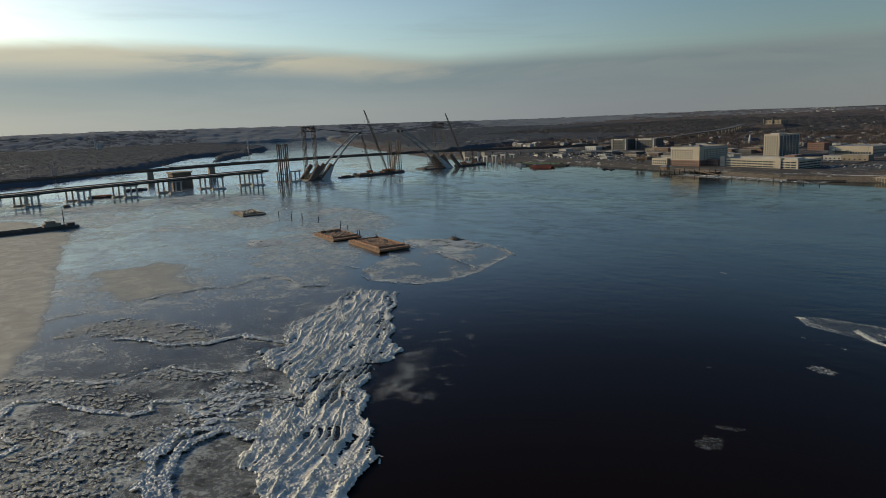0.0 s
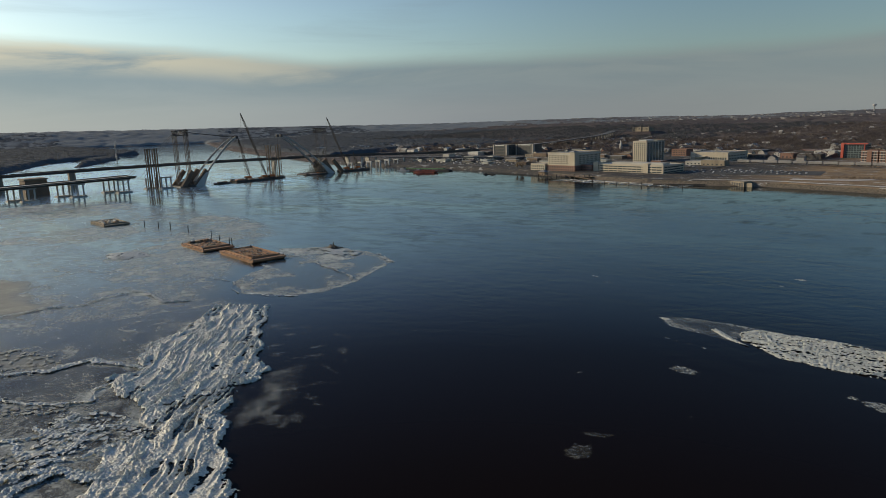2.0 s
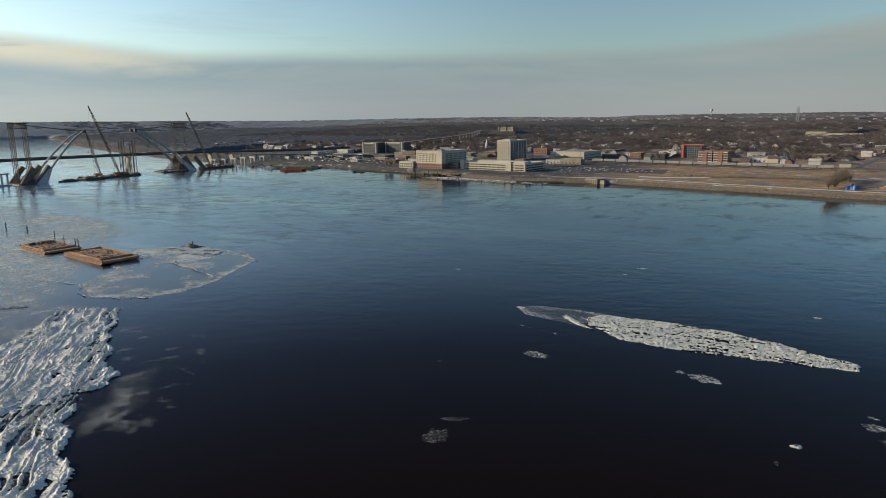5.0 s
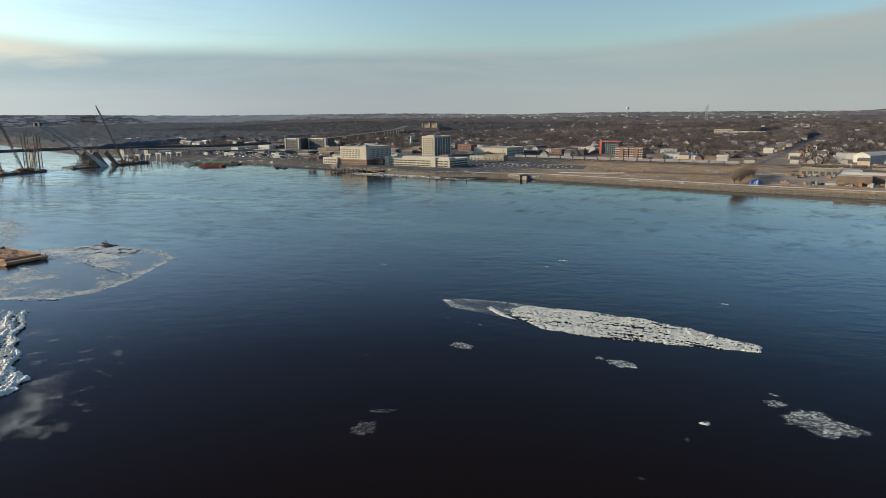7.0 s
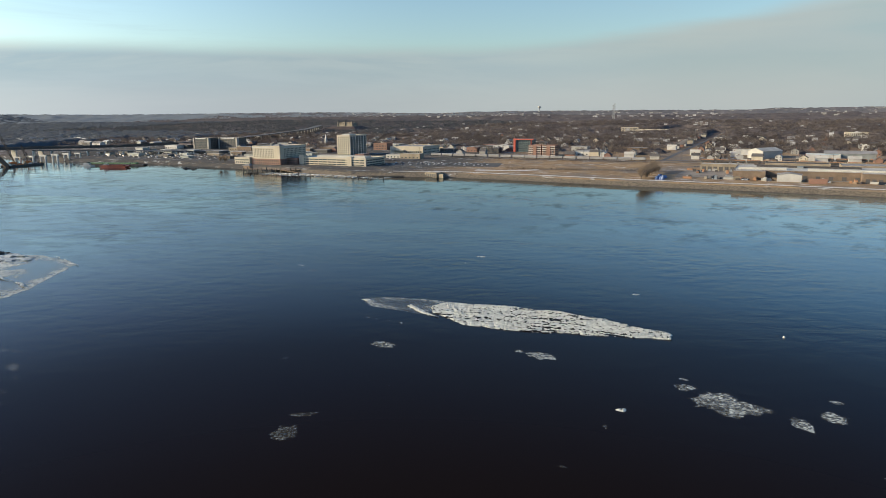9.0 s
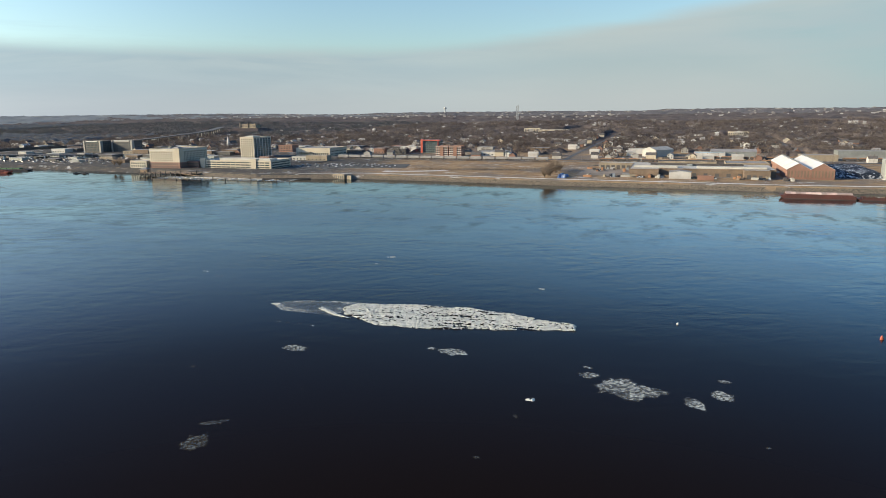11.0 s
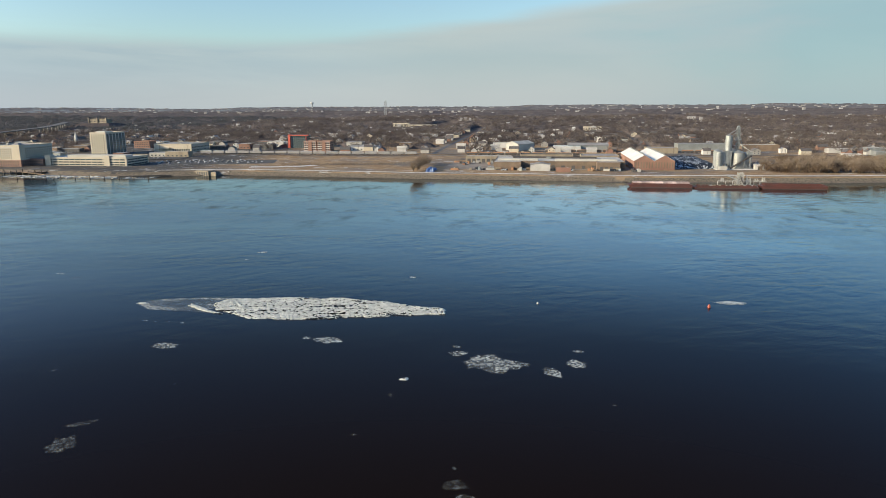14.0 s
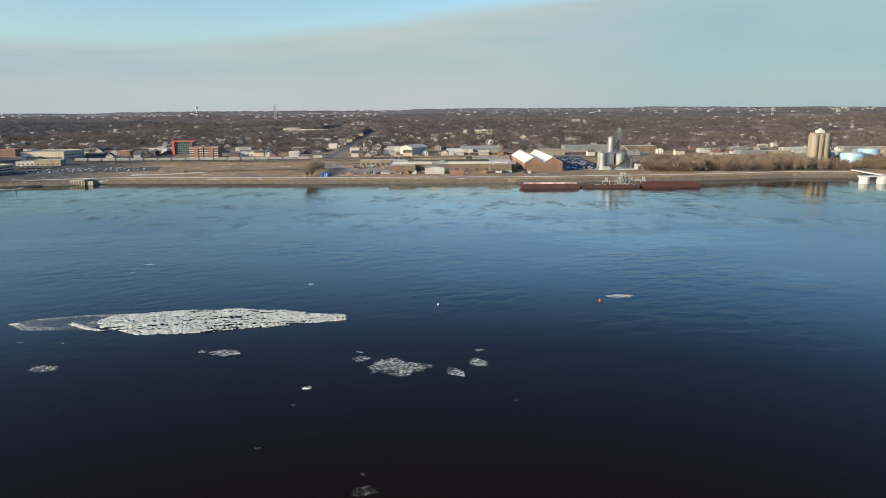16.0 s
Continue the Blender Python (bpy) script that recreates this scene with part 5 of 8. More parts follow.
work_barge(bx, by, bt, 46, 10, "long dark work barge beside the north arch", "darksteel", 16, 1.4, 14)
for y, off in ((31, -26), (91, -96), (-23, 62)):
    bx, by, _, bt = bridge_pose(along(y), off)
    work_barge(bx, by, bt, 9 if off > 0 else 32, 4 if off > 0 else 11, "small dark workboat on the thin ice" if off > 0 else "dark work barge moored by the piers", "darksteel", int(y) + 90, 1.2 if off > 0 else 2.0, 4 if off > 0 else 22)

# the old bridge behind: a long girder deck on stone piers
old = thing("old_bridge", 0, 0, 0, 0, "long dark girder deck of the old river bridge", "bridge")
OLD = ((-1190, -420, 17), (-1190, -95, 21), (-1195, 100, 22.8), (-1200, 260, 24.5), (-1203, 420, 24.5), (-1206, 660, 21.8), (-1190, 790, 18.5), (-1160, 900, 15.5), (-1120, 1010, 16.5))
for (ax, ay, az), (bx, by, bz) in zip(OLD, OLD[1:]):
    n = max(1, round(math.hypot(bx - ax, by - ay) / 45))
    for k in range(n):
        p = Vector((ax, ay, az)).lerp(Vector((bx, by, bz)), k / n)
        q = Vector((ax, ay, az)).lerp(Vector((bx, by, bz)), (k + 1) / n)
        part("deck_span", Geo().beam(p, q, 13, 1.0), M["asphalt"], old)
        for x in (-6.3, 6.3):
            e = Vector((x, 0, 0))
            part("plate_girder", Geo().beam(p + e - Vector((0, 0, 1.6)), q + e - Vector((0, 0, 1.6)), 0.6, 3.0), M["darksteel"], old)
            part("railing", Geo().beam(p + e + Vector((0, 0, 1.1)), q + e + Vector((0, 0, 1.1)), 0.25, 0.9), M["girder"], old)
for y in (-330, -210, -95, 115, 213, 560, 660, 720, 765):
    x, z = np.interp(y, [p[1] for p in OLD], [p[0] for p in OLD]), np.interp(y, [p[1] for p in OLD], [p[2] for p in OLD])
    big = 10 if y in (115, 213) else 3
    pier = solid("stone_pier", Geo().prism([(-7, -big / 2), (7, -big / 2), (9, 0), (7, big / 2), (-7, big / 2), (-9, 0)], -3, z - 3.2, 0.86), M["oldconc" if big > 5 else "concrete"], "weathered stone pier under the old bridge", "bridge pier", "piers of the old bridge", at=pose(x, y, 0))
anchor = thing("anchor_pier", -1082, 142, 0, BTURN, "massive dark brown stone anchor pier beside the bridge", "bridge pier")
part("body", Geo().prism([(-14, -15), (14, -15), (14, 15), (-14, 15)], -3, 21, 0.9), M["brownbrick"], anchor)
part("cornice", Geo().box(-14.5, 14.5, -15, 15, 21.004, 23), M["oldconc"], anchor)

# moored barges in the foreground reach
b = thing("hopper_barge", -406, 156, 0, 91, "rusty open hopper barge loaded with scrap timber and steel", "barge", "moored barges")


def hopper(t, long, wide, high, mat):
    """Barge hull with raked ends, a rubbing strake, side ribs and a coaming round the hold."""
    w, l = wide / 2, long / 2
    rake = min(5.0, long * 0.12)
    part("hull", Geo().add([(-w, -l + rake, -1), (w, -l + rake, -1), (w, l - rake, -1), (-w, l - rake, -1), (-w, -l, high), (w, -l, high), (w, l, high), (-w, l, high), (-w, -l, high * 0.45), (w, -l, high * 0.45), (w, l, high * 0.45), (-w, l, high * 0.45)],
                           [(3, 2, 1, 0), (0, 1, 9, 8), (8, 9, 5, 4), (2, 3, 11, 10), (10, 11, 7, 6), (1, 2, 10, 6, 5, 9), (3, 0, 8, 4, 7, 11), (4, 5, 6, 7)]), M[mat], t)
    for x in (-w + 1.6, w - 1.6):
        part("coaming", Geo().box(x - 0.2, x + 0.2, -l + rake, l - rake, high + 0.004, high + 0.9), M[mat], t)
    for y in (-l + rake + 0.3, l - rake - 0.3):
        part("end_coaming", Geo().box(-w + 1.9, w - 1.9, y - 0.25, y + 0.25, high + 0.004, high + 0.9), M[mat], t)
    part("rub_rail", Geo().box(-w - 0.15, w + 0.15, -l + 0.3, l - 0.3, high - 0.5, high - 0.25), M["girder"], t)
    ribs = Geo()
    for y in np.arange(-l + rake, l - rake, 2.2):
        for x in (-w - 0.06, w + 0.06):
            ribs.box(x - 0.07, x + 0.07, y, y + 0.25, 0.1, high - 0.55)
    part("side_rib", ribs, M[mat], t)
    for x in (-w + 0.7, w - 0.7):
        for y in (-l + 1.2, l - 1.2):
            part("bollard", Geo().tube(x, y, high, high + 0.9, 0.28, n=8), M["darksteel"], t)


hopper(b, 50, 22, 2.3, "rust")
rng = random.Random(12)
for k in range(120):
    y, x = rng.uniform(-18, 13), rng.uniform(-8.5, 8.5)
    part("scrap_timber", Geo().beam((x, y, 2.5 + rng.random() * 0.3), (x + rng.uniform(-0.5, 0.5), y + rng.uniform(2, 6), 2.5 + rng.random() * 0.6), rng.uniform(0.3, 0.9), 0.3), M[rng.choice(("deckwood", "rust", "darksteel", "deckwood"))], b)
b = thing("hopper_barge", -464, 149, 0, 91, "rusty flat barge heaped with machinery and timber", "barge", "moored barges")
hopper(b, 41, 22, 1.8, "rust")
for k in range(75):
    y, x = rng.uniform(-14, 16), rng.uniform(-8.5, 8.5)
    part("deck_cargo", Geo().box(x - rng.uniform(0.4, 1.5), x + rng.uniform(0.4, 1.5), y - rng.uniform(0.5, 2), y + rng.uniform(0.5, 2), 1.804, 1.8 + rng.uniform(0.2, 0.7) + (1.3 if y > 13 else 0)), M[rng.choice(("deckwood", "darksteel", "rust", "oldconc"))], b)
for x, y in ((10.4, 17), (10.4, 3), (10.4, -14), (10.4, -18)):
    part("spud_pole", Geo().tube(x, y, 0, 7 + 2 * (y > 10), 0.3, n=6), M["darksteel"], b)
b = thing("flat_barge", -660, 134, 0, 92, "pale flat barge with crates and pipes on deck", "barge", "moored barges")
hopper(b, 42, 22, 1.6, "oldconc")
for k in range(48):
    y, x = rng.uniform(-15, 15), rng.uniform(-8, 8)
    part("deck_cargo", Geo().box(x - rng.uniform(0.4, 1.2), x + rng.uniform(0.4, 1.2), y - rng.uniform(0.5, 2), y + rng.uniform(0.5, 2), 1.604, 1.6 + rng.uniform(0.5, 1.9)), M[rng.choice(("cream", "paleconc", "dullwhite", "deckwood"))], b)
b = thing("dredge_barge", -688, -58, 0, 8, "long low dark barge with a deckhouse and thin mast", "barge", "moored barges")
hopper(b, 92, 13, 2.6, "darksteel")
part("deckhouse", Geo().box(-4, 4, 18, 32, 2.604, 6.2).box(-3, 3, 20, 28, 6.2, 8.4), M["oldconc"], b)
part("mast", Geo().tube(0, 35, 2.6, 20, 0.5, 0.3, n=7), M["darksteel"], b)
part("winch", Geo().box(-3, 3, 37, 43, 2.604, 5.2), M["darksteel"], b)
part("davit", Geo().tube(4, -33, 2.6, 13, 0.25, n=6).beam((4, -33, 13), (7, -33, 12), 0.3), M["darksteel"], b)
b = thing("timber_crib", -389, 206, 0, 20, "old timber crib collapsed in a heap on the ice", "crib")
rng = random.Random(17)
for k in range(34):
    a, r = rng.uniform(0, 6.28), rng.uniform(0.3, 5.2)
    p = Vector((1.35 * r * math.cos(a), 0.8 * r * math.sin(a), max(0.2, 2.3 - 0.42 * r) * rng.uniform(0.5, 1.1)))
    q = p + Vector((rng.uniform(-3.4, 3.4), rng.uniform(-2, 2), rng.uniform(-0.4, 0.6)))
    q.z = max(q.z, 0.2)
    part("timber", Geo().beam(p, q, rng.uniform(0.3, 0.55)), M[rng.choice(("girder", "darksteel", "deckwood"))], b)
part("stone_fill", Geo().prism([(-5.2, -2.4), (0, -3.1), (5.0, -2.2), (5.6, 1.0), (1, 2.8), (-4.6, 2.2)], -0.5, 2.0, 0.45), M["girder"], b)
part("marker_post", Geo().tube(0.6, 0, 1.5, 4.4, 0.3, n=7), M["girder"], b)
for x, y, h in ((-612, 150, 5.5), (-575, 160, 6.5), (-550, 166, 5), (-590, 155, 5.2)):
    solid("mooring_post", Geo().tube(0, 0, -2, h, 0.45, 0.4, n=8), M["girder"], "dark timber mooring post standing in the river", "mooring post", "mooring posts", at=pose(x, y, 0))
buoy = thing("channel_buoy", 84.2, 236.9, 0, 0, "red nun buoy floating in the channel", "buoy")
part("float", Geo().tube(0, 0, -0.4, 0.5, 0.6, n=12), M["cargo"], buoy)
part("cone", Geo().tube(0, 0, 0.504, 1.4, 0.55, 0.12, n=12), M["cargo"], buoy)
marker = thing("white_buoy", 17.3, 234, 0, 0, "small white buoy on the dark water", "buoy")
part("float", Geo().tube(0, 0, -0.3, 0.6, 0.6, 0.3, n=10), M["white"], marker)


# ---- the town ----
def ground_at(x, y):
    return float(land_height(np.array([float(x)]), np.array([float(y)]))[0])


def pane_mesh(w, h, name="window"):
    return Geo().box(-w / 2, w / 2, -0.06, 0.10, 0, h).mesh(name, M["glass"])


PANES = {}


def windows(parent, face, a, b, c, z, rows, cols, w, h, storey):
    """A grid of panes on one face of a box: face is s, e or w, from a to b along it, at c across."""
    key = (w, h)
    me = PANES.setdefault(key, pane_mesh(w, h))
    for r in range(rows):
        for k in range(cols):
            u = a + (b - a) * (k + 0.5) / cols
            at = {"s": pose(u, c, z + r * storey, 0, 0, 0), "e": pose(c, u, z + r * storey, 0, 0, 90), "w": pose(c, u, z + r * storey, 0, 0, -90)}[face]
            part("window", me, M["glass"], parent, at=at)


def block(name, x0, x1, y0, y1, h, wall, roof, label, category="building", z=None, parapet=0.9, group=""):
    """A flat-roofed building; its own axes start at its south-west corner on the ground."""
    z = ground_at((x0 + x1) / 2, (y0 + y1) / 2) if z is None else z
    t = thing(name, x0, y0, z, 0, label, category, group)
    w, d = x1 - x0, y1 - y0
    part("wall", Geo().box(0, w, 0, d, -1.5, h), M[wall], t)
    part("roof", Geo().box(0.4, w - 0.4, 0.4, d - 0.4, h + 0.004, h + 0.25), M[roof], t)
    if parapet:
        g = Geo().box(-0.15, w + 0.15, -0.15, 0.3, h - 0.4, h + parapet).box(-0.15, w + 0.15, d - 0.3, d + 0.15, h - 0.4, h + parapet)
        g.box(-0.15, 0.3, 0.3, d - 0.3, h - 0.4, h + parapet).box(w - 0.3, w + 0.15, 0.3, d - 0.3, h - 0.4, h + parapet)
        part("parapet", g, M[wall], t)
    return t


def rooftop_units(t, w, d, h, n, seed):
    rng = random.Random(seed)
    for k in range(n):
        x, y, s = rng.uniform(2, w - 4), rng.uniform(2, d - 4), rng.uniform(1.2, 2.8)
        part("rooftop_unit", Geo().box(x, x + s * 1.5, y, y + s, h + 0.25, h + 0.25 + s * 0.8), M["galv"], t)


# riverfront hotel: brick base, cream storeys
t = block("casino_hotel", -669, -620, 734, 792, 25, "cream", "greyroof", "cream riverfront hotel on a red brick base", "hotel", 5.0, 1.2)
part("brick_base", Geo().box(-1.2, 50.2, -1.2, 59.2, -1, 8.2), M["brick"], t, "red brick base with tall windows")
part("cornice", Geo().box(-0.9, 49.9, -0.9, 58.9, 8.204, 8.9), M["cream"], t)
part("upper_cornice", Geo().box(-0.5, 49.5, -0.5, 58.5, 23.4, 24.2), M["paleconc"], t)
windows(t, "s", 1.5, 38.5, -0.02, 9.9, 5, 13, 1.3, 1.5, 2.7)
windows(t, "e", 9, 57, 49.02, 9.9, 5, 16, 1.3, 1.5, 2.7)
windows(t, "s", 1, 48, -1.22, 1.0, 2, 14, 1.6, 2.2, 3.5)
windows(t, "e", 1, 57, 50.22, 1.0, 2, 15, 1.6, 2.2, 3.5)
part("corner_turret", Geo().box(41, 49.6, -0.6, 8, 8.9, 26.8), M["cream"], t)
part("turret_roof", Geo().prism([(39.5, -1.2), (50, -1.2), (50, 8.5), (39.5, 8.5)], 26.804, 28.6, 0.5), M["greyroof"], t)
rooftop_units(t, 38, 50, 25, 8, 3)
t = block("brick_link", -619, -601, 748, 770, 8.5, "brick", "greyroof", "low red brick link between hotel and garage", "link building", 5.0, 0.6)
windows(t, "s", 1, 17, -0.02, 1.2, 2, 6, 1.6, 1.8, 3.4)
t = block("entrance_pavilion", -700, -672, 730, 752, 9, "cream", "paleroof", "low cream entrance pavilion beside the hotel", "pavilion", 5.0)
windows(t, "s", 1, 27, -0.02, 1.5, 2, 7, 2.2, 2.2, 3.6)
# parking garage
t = block("parking_garage", -600, -490, 752, 800, 9.8, "cream", "paleroof", "long cream parking garage with open dark bays", "garage", 5.0, 1.1)
for r in range(3):
    windows(t, "s", 2, 108, -0.02, 0.9 + r * 3.1, 1, 14, 6.6, 1.5, 3.1)
    windows(t, "e", 2, 46, 110.02, 0.9 + r * 3.1, 1, 6, 6.6, 1.5, 3.1)
part("stair_tower", Geo().box(0, 8, -1.5, 6, -1, 13.2), M["cream"], t)
part("stair_tower", Geo().box(80, 88, -1.5, 6, -1, 12.6), M["cream"], t)
part("ramp_canopy", Geo().box(20, 100, 14, 30, 10.06, 12.4), M["paleroof"], t)
# hotel tower
t = block("hotel_tower", -652, -627, 917, 966, 33, "cream", "greyroof", "tall pale concrete hotel tower with rows of windows", "hotel tower", 5.0, 1.4)
windows(t, "s", 1, 24, -0.02, 2.5, 10, 6, 2.0, 1.7, 3.02)
part("glazed_wall", Geo().box(25.004, 25.3, 1.0, 48, 1.5, 32), M["tealwall"], t, "blue-grey glazed long side")
windows(t, "e", 1, 48, 25.32, 2.5, 10, 18, 1.9, 1.7, 3.02)
for k in range(7):
    part("pier_strip", Geo().box(25.304, 25.9, k * 7.9 + (0.3 if k == 0 else 0), k * 7.9 + 1.1, -1, 32.5), M["paleconc"], t)
part("plant_room", Geo().box(4, 18, 10, 30, 33.25, 35.6), M["paleconc"], t)
part("mast", Geo().tube(9, 8, 33.2, 38, 0.2, n=6), M["steel"], t)
# two dark apartment blocks
for k, (x0, x1, y0) in enumerate(((-1046, -1006, 985), (-1000, -952, 1006))):
    t = block("apartment_block", x0, x1, y0, y0 + 26, 20.5, "darkwall", "greyroof", "dark-clad apartment block with pale stair towers", "apartment block", None, 1.0, "dark apartment blocks")
    part("stair_tower", Geo().box(-0.6, 2.6, -0.8, 5, -1, 21.8), M["concrete"], t)
    part("stair_tower", Geo().box(x1 - x0 - 3, x1 - x0 + 0.6, -0.8, 5, -1, 21.5), M["concrete"], t)
    windows(t, "s", 3, x1 - x0 - 4, -0.02, 2, 6, 10, 2.2, 1.9, 3.2)
    windows(t, "e", 6, 25, x1 - x0 + 0.02, 2, 6, 5, 2.2, 1.9, 3.2)
    part("white_fascia", Geo().box(6, x1 - x0 - 7, -0.5, -0.16, 19.4, 21.6), M["white"], t)
# cream flat hall and neighbours
t = block("civic_hall", -582, -520, 970, 1030, 12, "cream", "greyroof", "long cream flat-roofed hall with a shaded end", "hall")
windows(t, "s", 30, 60, -0.02, 2, 1, 8, 2.4, 3.0, 3.5)
windows(t, "e", 2, 58, 62.02, 2, 2, 12, 2.6, 1.6, 4.5)
part("entrance_canopy", Geo().box(6, 28, -6, -0.2, 6, 7), M["paleroof"], t)
rooftop_units(t, 60, 56, 12, 7, 8)
t = block("brick_office", -668, -640, 1054, 1076, 11, "brick", "darkroof", "small dark red brick office block", "office")
windows(t, "s", 1, 27, -0.02, 1.5, 3, 8, 1.8, 1.7, 3.2)
# red-framed glass office
t = thing("glass_office", -399, 1070, 7, 0, "glass office block framed in bright red panels", "office")
part("core", Geo().box(0, 30, 1, 24, -2, 21.5), M["tealwall"], t)
part("red_pylon", Geo().box(-1.0, 2.6, -1.5, 8, -2, 23), M["redpaint"], t, "bright red corner pylon")
part("red_lintel", Geo().box(2.604, 34, -1.5, 4, 21.0, 22.6), M["redpaint"], t, "bright red roof frame")
part("red_post", Geo().box(29.6, 30.5, -1.5, 0.9, -2, 20.596), M["redpaint"], t)
part("roof", Geo().box(0, 30, 4.2, 24, 21.504, 22), M["greyroof"], t)
windows(t, "s", 4.5, 29.5, 0.96, 1.5, 6, 7, 2.8, 2.5, 3.2)
windows(t, "e", 2, 23, 30.02, 1.5, 6, 6, 2.6, 2.3, 3.2)
# brick twin office
for k, x0 in enumerate((-348, -326)):
    t = block("brick_office", x0, x0 + 20, 998, 1018, 15.5, "brick", "greyroof", "square red brick office with white window bands", "office", None, 1.0, "brick offices")
    windows(t, "s", 1, 19, -0.02, 2, 4, 5, 2.4, 2.0, 3.4)
    windows(t, "e", 1, 19, 20.02, 2, 4, 5, 2.4, 2.0, 3.4)
    for r in range(5):
        part("pale_band", Geo().box(-0.2, 20.2, -0.3, -0.16, 0.9 + r * 3.4, 1.7 + r * 3.4), M["paleconc"], t)
    part("brick_bay", Geo().box(7, 13, -1.0, -0.16, -1, 15.2), M["brick"], t)
# train of covered hoppers on the line behind the field
car = thing("hopper_car", 0, 0, 0, 0, "grey covered hopper wagon standing on the railway", "rail wagon", "standing train")
part("body", Geo().add([(-8.6, -1.5, 1.7), (8.6, -1.5, 1.7), (8.6, 1.5, 1.7), (-8.6, 1.5, 1.7), (-8.9, -1.6, 4.2), (8.9, -1.6, 4.2), (8.9, 1.6, 4.2), (-8.9, 1.6, 4.2), (-8.9, -0.8, 4.9), (8.9, -0.8, 4.9), (8.9, 0.8, 4.9), (-8.9, 0.8, 4.9)],
                       [(3, 2, 1, 0), (0, 1, 5, 4), (1, 2, 6, 5), (2, 3, 7, 6), (3, 0, 4, 7), (4, 5, 9, 8), (6, 7, 11, 10), (5, 6, 10, 9), (7, 4, 8, 11), (8, 9, 10, 11)]), M["greyroof"], car)
for x in (-5.6, -1.9, 1.9, 5.6):
    part("hopper_chute", Geo().prism([(x - 1.5, -1.2), (x + 1.5, -1.2), (x + 1.5, 1.2), (x - 1.5, 1.2)], 1.7, 0.6, 0.4), M["darksteel"], car)
for x in (-7, 7):
    for d in (-0.95, 0.95):
        part("wheelset", Geo().beam((x + d, -1.1, 0.5), (x + d, 1.1, 0.5), 0.85), M["darksteel"], car)
part("roof_hatch", Geo().box(-8, 8, -0.35, 0.35, 4.904, 5.15), M["steel"], car)
for k in range(17):
    x = -478 + k * 19.4
    y = np.interp(x, (-480, -160), (936, 938))
    p = pose(x, y, ground_at(x, y) + 0.85)
    if k == 0:
        car.matrix_basis = p
    else:
        copy_thing(car, p)
ribbon("rail_ballast", M["gravel"], ((-900, 928), (-480, 936), (-160, 938), (150, 942), (600, 950)), 9, 0.35, "grey stone ballast of the railway", "railway")
# industrial yard
ribbon("yard", M["gravel"], ((-95, 800), (-20, 800), (60, 800), (118, 800)), 90, 0.12, "pale gravel yard between sheds with patches of snow", "yard")


def gabled(name, x, y, turn, w, d, eave, ridge, wall, roof, label, category, group="", z=None):
    z = ground_at(x, y) if z is None else z
    t = thing(name, x, y, z, turn, label, category, group)
    part("wall", Geo().gable(-w / 2, w / 2, 0, d, -1.5, eave, ridge), M[wall], t)
    part("roof", Geo().slab_roof(-w / 2, w / 2, 0, d, eave, ridge, 0.5, 0.25), M[roof], t)
    return t


for k, x in enumerate((132.4, 154.6)):
    t = gabled("brick_mill", x, 760, 0, 22, 135, 10.2, 16.6, "brick", "whiteroof", "long red brick mill hall with a gabled pale roof", "factory hall", "twin mill halls", 5.0)
    me = Geo().box(-0.7, 0.7, -0.06, 0.1, 0, 6.8).mesh("brick_recess", M["brownbrick"])
    for u in np.linspace(-9, 9, 7):
        part("brick_recess", me, M["brownbrick"], t, at=pose(u, -0.02, 2.2))
    for u in np.linspace(-10.7, 10.7, 8):
        part("pilaster", Geo().box(u - 0.3, u + 0.3, -0.18, -0.004, -1, 10.0), M["brick"], t)
    for y in np.linspace(8, 128, 12):
        part("roof_vent", Geo().box(-0.7, 0.7, y - 1.2, y + 1.2, 16.5, 18.0), M["galv"], t)
t = block("long_warehouse", -36, 112, 764, 836, 8.4, "brownbrick", "paleroof", "long low brown brick warehouse with a pale flat roof", "warehouse", 5.0, 0.6)
for k in range(12):
    part("loading_door", Geo().box(8 + k * 11.5, 12 + k * 11.5, -0.15, 0.2, 0, 4.2), M["darkwall"], t)
part("roof_unit", Geo().box(60, 66, 40, 46, 8.66, 10.5), M["galv"], t)
part("monitor_roof", Geo().box(20, 120, 46, 54, 8.66, 10.4), M["darkroof"], t)
part("monitor_roof", Geo().box(4, 50, 12, 22, 8.66, 10.8), M["paleroof"], t)
part("monitor_roof", Geo().box(70, 140, 10, 20, 8.66, 10.6), M["paleroof"], t)
t = block("brick_shed", -36, -5, 750, 763, 8.6, "brownbrick", "paleroof", "brown brick shed with a pale roof", "shed", 5.0, 0.5)
t = block("tan_shed", 80, 105, 748, 763, 9.0, "brownbrick", "paleroof", "tan brick shed with dark doorways", "shed", 5.0, 0.5)
for k in range(4):
    part("loading_door", Geo().box(3 + k * 5.5, 6.5 + k * 5.5, -0.15, 0.2, 0, 4.4), M["darkwall"], t)
t = gabled("white_shed", 17, 738, 0, 22, 14, 7.2, 8.6, "white", "greyroof", "small white metal shed with a low roof", "shed", "", 5.0)
solid("red_container", Geo().box(-8, 8, -1.3, 1.3, 0.1, 4.9).box(-7.8, -3, -1.36, -1.3, 0.4, 4.6).box(3, 7.8, -1.36, -1.3, 0.4, 4.6), M["brick"], "red shed-sized storage container on the bank", "container", at=pose(42, 728, ground_at(42, 728)))
t = block("tan_sheds", -78, -20, 846, 862, 7.5, "oldconc", "paleroof", "row of tan storage sheds with dark bays", "shed", None, 0.4)
for k in range(9):
    part("bay_door", Geo().box(2 + k * 6.2, 6.2 + k * 6.2, -0.15, 0.2, 0, 4.6), M["darkwall"], t)
